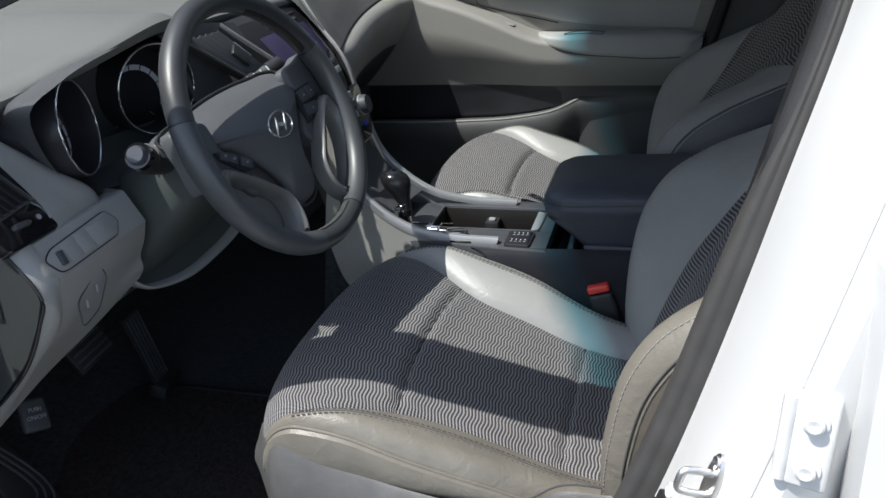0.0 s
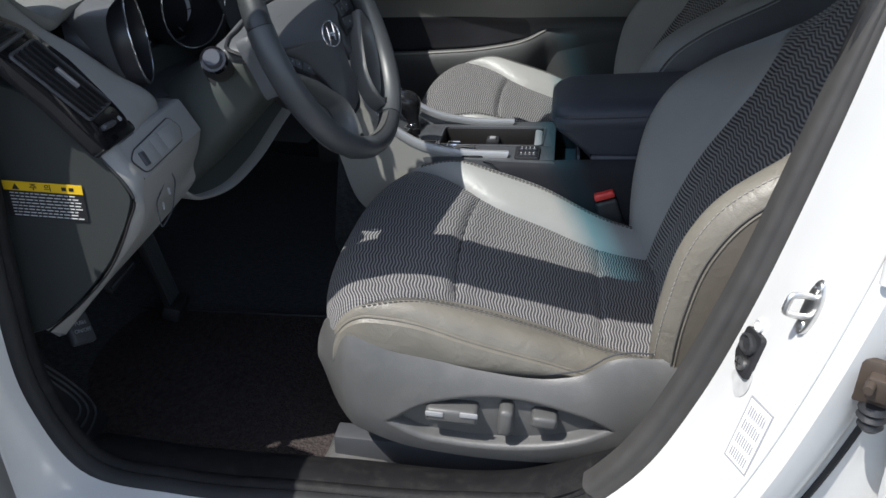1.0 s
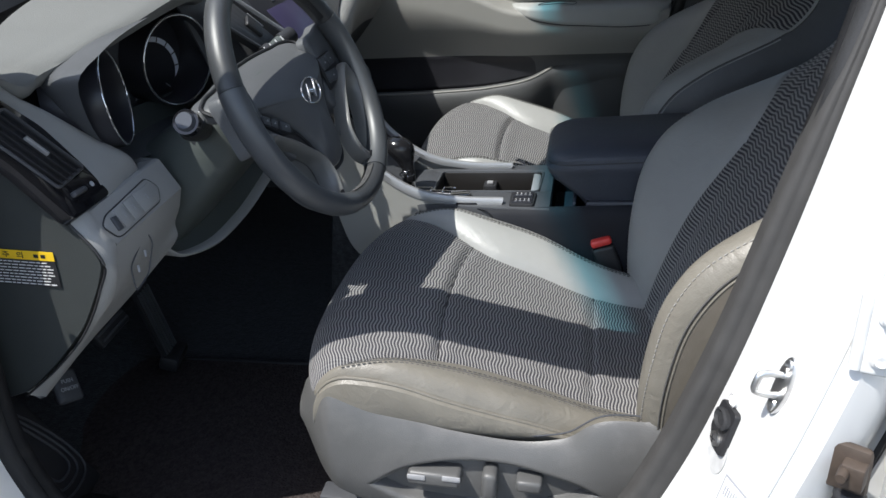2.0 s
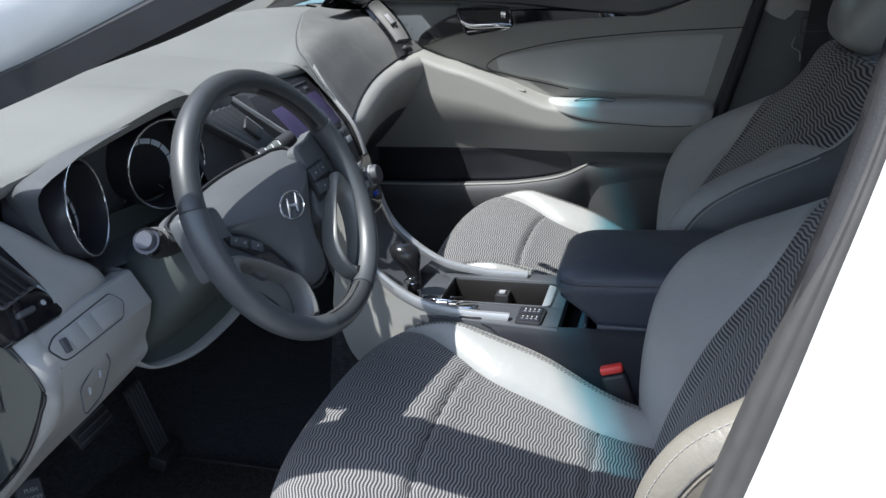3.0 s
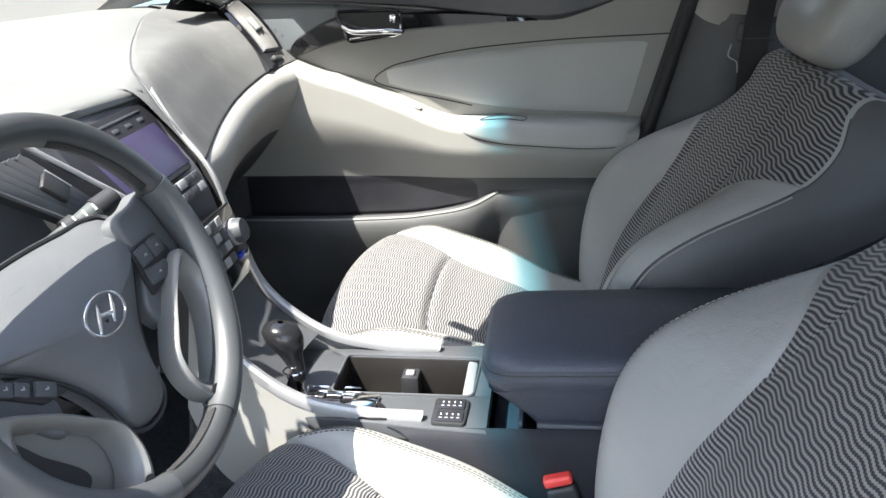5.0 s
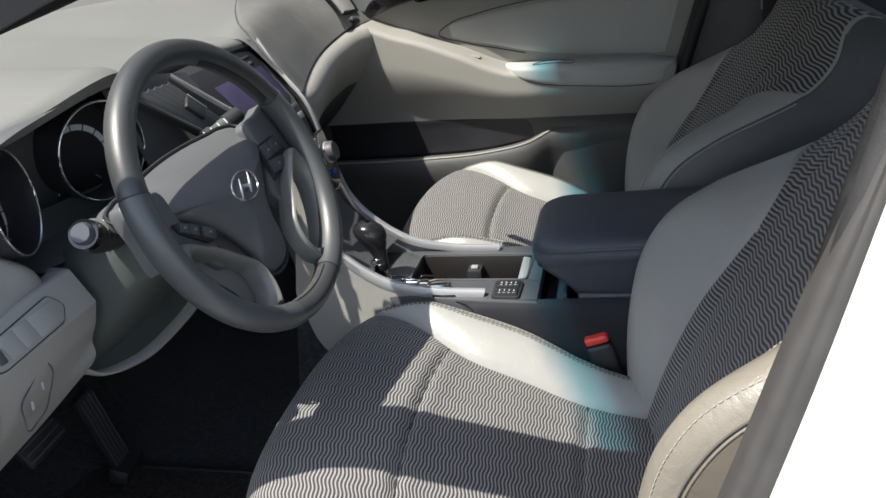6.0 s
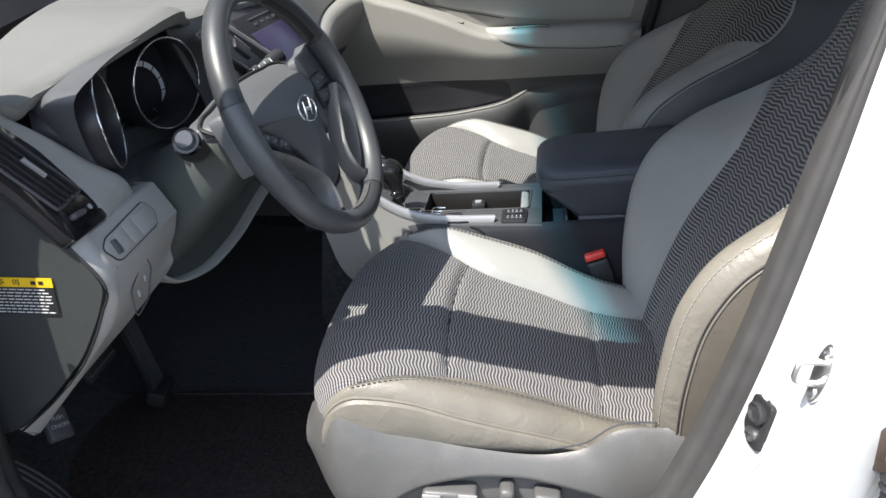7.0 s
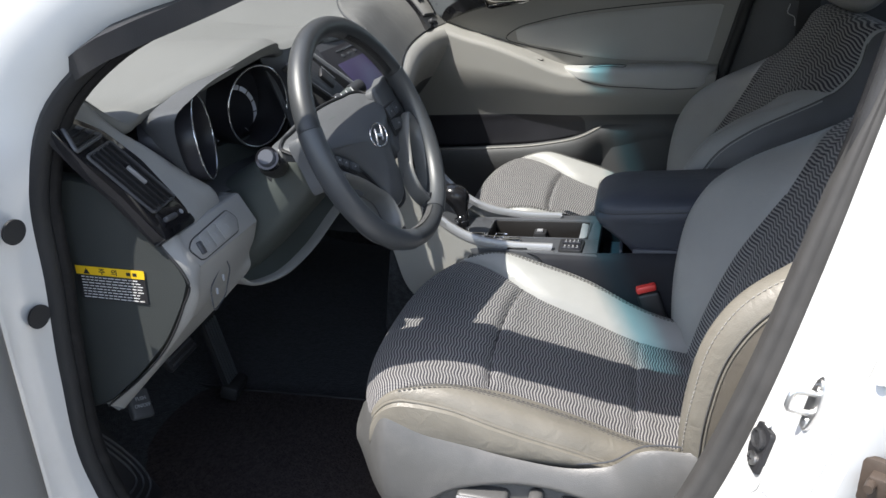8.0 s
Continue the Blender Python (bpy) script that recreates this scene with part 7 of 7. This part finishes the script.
def build_pedals():
    a = thing("accelerator_pedal", "black ribbed floor-hinged accelerator pedal", "pedal", (-0.86, -0.19, 0.29))
    A = frame_at((-0.842, -0.228, 0.415), (-0.009, -0.034, 0.155), (0.1, 0.95, 0.25))
    if A.to_3x3().col[2].x < 0:
        A = A @ pose(0, 0, 0, 180, 0, 0)
    part("plate", box(0.165, 0.042, 0.012, 0.004, M=A, taper=0.97), M_DARK, a)
    for i in range(5):
        part("rib", box(0.150, 0.003, 0.005, 0.001, M=A @ pose(0, -0.015 + 0.0075 * i, 0.008)), M_GREYDARK, a)
    part("hinge_foot", box(0.035, 0.070, 0.030, 0.006, M=pose(-0.838, -0.200, 0.318, 0, 20, 8)), M_DARK, a)
    b = thing("brake_pedal", "black rubber brake pedal pad", "pedal", (-0.86, -0.36, 0.45))
    B = frame_at((-0.850, -0.355, 0.485), (0.05, 0.95, 0.1), (-0.5, 0, 0.86))
    part("pad", box(0.085, 0.055, 0.014, 0.005, M=B), M_DARK, b)
    for i in range(4):
        part("rib", box(0.075, 0.004, 0.004, 0.001, M=B @ pose(0, -0.018 + 0.012 * i, 0.008)), M_GREYDARK, b)
    part("arm", tube(spl([(-0.86, -0.35, 0.49), (-0.90, -0.35, 0.60), (-0.92, -0.35, 0.75)], 12), 0.010, 8, up=(0, 1, 0)), M_DARK, b)
    p = thing("parking_brake_pedal", "worn black parking brake pedal with pale lettering", "pedal", (-0.82, -0.54, 0.46))
    C = frame_at((-0.808, -0.537, 0.484), (0.28, 0.90, -0.32), (-0.45, 0.42, 0.79))
    if C.to_3x3().col[2].x < 0:
        C = C @ pose(0, 0, 0, 180, 0, 0)
    part("pad", box(0.042, 0.050, 0.014, 0.006, 3, M=C), M_GREYDARK, p)
    for txt, y in (("PUSH", 0.004), ("ON/OFF", -0.008)):
        part("lettering", xf(lettering(txt, 0.0085), C @ pose(0, y, 0.0075)), M_GREYPRINT, p)
    part("arm", tube(spl([(-0.82, -0.535, 0.48), (-0.87, -0.55, 0.55), (-0.92, -0.57, 0.70)], 12), 0.010, 8, up=(0, 1, 0)), M_DARK, p)
    f = thing("foot_rest", "black ribbed rubber foot rest", "foot rest", (-0.88, -0.57, 0.3))
    F = frame_at((-0.865, -0.575, 0.385), (0.10, 0.03, -0.20), (0, 1, 0.1))
    if F.to_3x3().col[2].x < 0:
        F = F @ pose(0, 0, 0, 180, 0, 0)
    part("plate", box(0.22, 0.09, 0.02, 0.008, M=F), M_DARK, f)
    for i in range(3):
        part("rib", tube([tuple(F @ Vector((x, y, 0.011))) for x, y in spl([(-0.09 + 0.012 * i, 0), (-0.02, 0.032 - 0.009 * i), (0.08 - 0.012 * i, 0.028 - 0.009 * i), (0.08 - 0.012 * i, -0.028 + 0.009 * i), (-0.02, -0.032 + 0.009 * i)], 30, True)], 0.002, 6, True), M_GREYDARK, f)


def build_mats():
    rows = [[(x, y, 0.284 + 0.004 * math.sin(9 * x) * math.cos(11 * y) + 0.14 * max(0, -0.92 - x)) for y in np.linspace(-0.60, -0.16, 24)] for x in np.linspace(-1.02, -0.40, 40)]
    m = thing("floor_mat", "dark ribbed carpet floor mat with a bound edge", "floor mat", (-0.7, -0.4, 0.28))
    part("carpet", shell(np.array(rows), 0.006), M_MAT, m)
    P = np.array(rows)
    rim = np.vstack([P[:, 0], P[-1, 1:], P[-2::-1, -1]])
    part("binding", tube(rim, 0.004, 8), M_DARK, m, "black bound edge")


def build_mirror():
    m = thing("rear_view_mirror", "black rear view mirror hanging from the windshield", "mirror", (-0.42, 0.0, 1.19))
    part("housing", box(0.03, 0.24, 0.065, 0.014, 3, M=pose(-0.40, 0.0, 1.185, 0, -10, -12)), M_DARK, m)
    part("glass", box(0.003, 0.22, 0.05, 0.001, M=pose(-0.384, -0.003, 1.186, 0, -10, -12)), M_CHROME, m)
    part("stem", tube([(-0.42, 0, 1.19), (-0.46, 0, 1.215)], 0.010, 10, up=(0, 1, 0)), M_DARK, m)


def build_labels(K):
    w = thing("warning_label", "black and yellow airbag caution sticker on the dash end cap", "sticker", (-0.69, -0.695, 0.77))
    M = frame_at((-0.697, -0.6795, 0.760), (0.095, 0, -0.005), (0.0, 0.0, 1.0))
    M = M @ Matrix.Diagonal((1.13, 0.97, 1, 1))
    part("card", slab(rpoly([(-0.044, -0.024), (0.044, -0.024), (0.044, 0.024), (-0.044, 0.024)], 0.003), 0.0008, M, 0), M_DARK, w)
    part("yellow_band", slab([(-0.044, 0.012), (0.044, 0.012), (0.044, 0.024), (-0.044, 0.024)], 0.0004, M @ pose(0, 0, 0.0008), 0), M_YELLOW, w, "yellow heading band")
    part("triangle", slab([(-0.034, 0.0135), (-0.026, 0.0135), (-0.030, 0.0215)], 0.0004, M @ pose(0, 0, 0.0013), 0), M_DARK, w)
    for txt, x in (("\uc8fc", -0.010), ("\uc758", 0.006)):
        part("lettering", xf(lettering(txt, 0.0095), M @ pose(x, 0.0145, 0.0014)), M_DARK, w)
    for x in (0.024, 0.032):
        part("glyph_bar", slab([(x - 0.0025, 0.0155), (x + 0.0025, 0.0155), (x + 0.0025, 0.0200), (x - 0.0025, 0.0200)], 0.0004, M @ pose(0, 0, 0.0013), 0), M_DARK, w)
    rnd = random.Random(4)
    for r in range(8):
        x = -0.038
        while x < 0.034:
            a = rnd.uniform(0.003, 0.008)
            z = 0.0080 - 0.0042 * r
            part("text_bar", slab([(x, z), (min(0.04, x + a), z), (min(0.04, x + a), z + 0.0011), (x, z + 0.0011)], 0.0004, M @ pose(0, 0, 0.0008), 0), M_WHITE, w)
            x += a + 0.0016
    t = thing("tyre_plate", "silver tyre pressure table sticker on the white pillar", "sticker", tuple(K.translation))
    part("card", slab([(-0.052, -0.030), (0.052, -0.030), (0.052, 0.030), (-0.052, 0.030)], 0.0008, K, 0), M_GREYPRINT, t)
    part("field", slab([(-0.049, -0.027), (0.049, -0.027), (0.049, 0.027), (-0.049, 0.027)], 0.0004, K @ pose(0, 0, 0.0008), 0), M_WHITE, t)
    for r in range(8):
        for c in range(4):
            part("text_bar", slab([(-0.044 + 0.023 * c, 0.018 - 0.0055 * r), (-0.026 + 0.023 * c - rnd.uniform(0, 0.006), 0.018 - 0.0055 * r), (-0.026 + 0.023 * c - 0.003, 0.0205 - 0.0055 * r), (-0.044 + 0.023 * c, 0.0205 - 0.0055 * r)], 0.0003, K @ pose(0, 0, 0.0012), 0), M_GREYPRINT, t)
    for (x, y, z) in ((-0.738, -0.775, 0.866), (-0.749, -0.758, 0.749)):
        pl = solid("rubber_plug", lathe([(0.0155, -0.002), (0.015, 0.002), (0.011, 0.004), (0.0, 0.004)], 24, frame_at((x, y, z), (0.14, 0.0, 0.97), (0.19, 0.97, 0.0))), M_RUBBER, "round black rubber plug in the white jamb", "plug", (x, y, z))


def build_ground():
    n = 30
    P = np.array([[(x, y, -0.08 + 0.004 * math.sin(x * 3) * math.cos(y * 2)) for y in np.r_[-400, -60, np.linspace(-12, 12, n), 60, 400]] for x in np.r_[-400, -60, np.linspace(-12, 12, n), 60, 400]])
    solid("ground", sheet(P), M_GROUND, "sunlit grey asphalt yard", "ground", (0, 0, -0.08), "structure")


def build_yard():
    """Painted bay, white line and a parked car, seen low through the far window."""
    def strip(name, x0, x1, y0, y1, dz, mat, label):
        P = np.array([[(x, y, -0.076 + dz) for y in np.linspace(y0, y1, 4)] for x in np.linspace(x0, x1, 6)])
        solid(name, sheet(P), mat, label, "road marking", (x0, y0, -0.08), "structure")
    strip("bay_paint", -30, 30, 13.0, 30.0, 0.004, material("teal_floor_paint", (0.075, 0.135, 0.14), 0.7, vary=0.08, vary_size=0.6), "pale teal painted parking bay")
    a, b = np.array([-4.5, 17.3]), np.array([3.2, 15.6])
    w = np.array([0.0, 0.10])
    P = np.array([[(*(a + (b - a) * k + w * j), -0.062) for j in (-1, 1)] for k in np.linspace(0, 1, 8)])
    solid("bay_line", sheet(P), M_LINE, "white painted bay line", "road marking", (0, 16.4, -0.08), "structure")
    c = thing("parked_car", "dark grey parked car beyond the bay", "car", (2.2, 18.9, -0.08))
    x0, y0 = -0.9, 18.2
    sec = [(0.0, 0.40, 0.55), (0.15, 0.30, 0.80), (1.0, 0.28, 0.95), (1.7, 0.28, 1.00), (2.5, 0.28, 1.45), (3.8, 0.28, 1.50), (4.7, 0.30, 1.05), (5.2, 0.35, 0.95), (5.4, 0.45, 0.70)]
    rows = [[(x0 + x, y0 + y, -0.08 + z) for y, z in ((0.06, lo), (0.0, (lo + min(hi, 0.9)) / 2), (0.05, min(hi, 0.95)), (0.25 if hi > 1.0 else 0.10, hi), (1.45 if hi > 1.0 else 1.6, hi), (1.65, min(hi, 0.95)), (1.7, (lo + min(hi, 0.9)) / 2), (1.64, lo))] for x, lo, hi in sec]
    part("body", sheet(np.array(rows), cv=True), material("dark_car_paint", (0.035, 0.036, 0.045), 0.25, coat=0.6, vary=0.05), c, "dark grey painted body", 50)
    for wx in (0.95, 4.2):
        for wy in (0.02, 1.68):
            wh = part("wheel", lathe([(0.20, -0.10), (0.31, -0.09), (0.33, -0.03), (0.33, 0.03), (0.31, 0.09), (0.20, 0.10)], 36, pose(x0 + wx, y0 + wy, 0.25, 90, 0, 0)), M_RUBBER, c, "black tyre")
            part("rim", lathe([(0.0, 0.085), (0.06, 0.095), (0.19, 0.085), (0.205, 0.10)], 24, pose(x0 + wx, y0 + wy, 0.25, 90, 0, 0)), M_SILVERPLASTIC, wh, "silver wheel rim")
    for k, (xa, xb) in enumerate(((2.0, 3.0), (3.1, 4.2))):
        part("side_window", slab([(xa + (0.25 if k == 0 else 0), 0.0), (xb, 0.0), (xb - (0.0 if k == 0 else 0.25), 0.36), (xa + (0.45 if k == 0 else 0), 0.36)], 0.02, Matrix(((1, 0, 0, x0), (0, 0.5, -1, y0 + 0.02), (0, 1, 0, 0.92), (0, 0, 0, 1))), 0.004), M_BLACKGLOSS, c, "dark side window")


# ---- assembly ----
build_yard()
build_ground()
build_shell()
plate_pose = build_jamb_fittings()
build_hinge(0.826, 0.178, -0.880)
build_doors()
YD, YP = -0.360, 0.380
passenger_seat = build_seat(M_LEATHER, -1)
driver_seat = build_seat(M_LEATHER_TAN)
driver_seat.location = (-0.2, YD, 0.27)
passenger_seat.location = (-0.2, YP, 0.27)
driver_seat["base"] = [-0.2, YD, 0.27]
tagged(driver_seat, "grey leather and wave-striped cloth driver's seat with power controls")
tagged(passenger_seat, "grey leather and wave-striped cloth passenger seat")
dress_driver_seat(driver_seat, YD)
build_buckle()
build_wheel()
build_column()
build_dash()
build_stack()
build_shifter()
build_armrest()
build_passenger_door()
build_far_pillar()
build_pedals()
build_mats()
build_mirror()
build_labels(plate_pose)
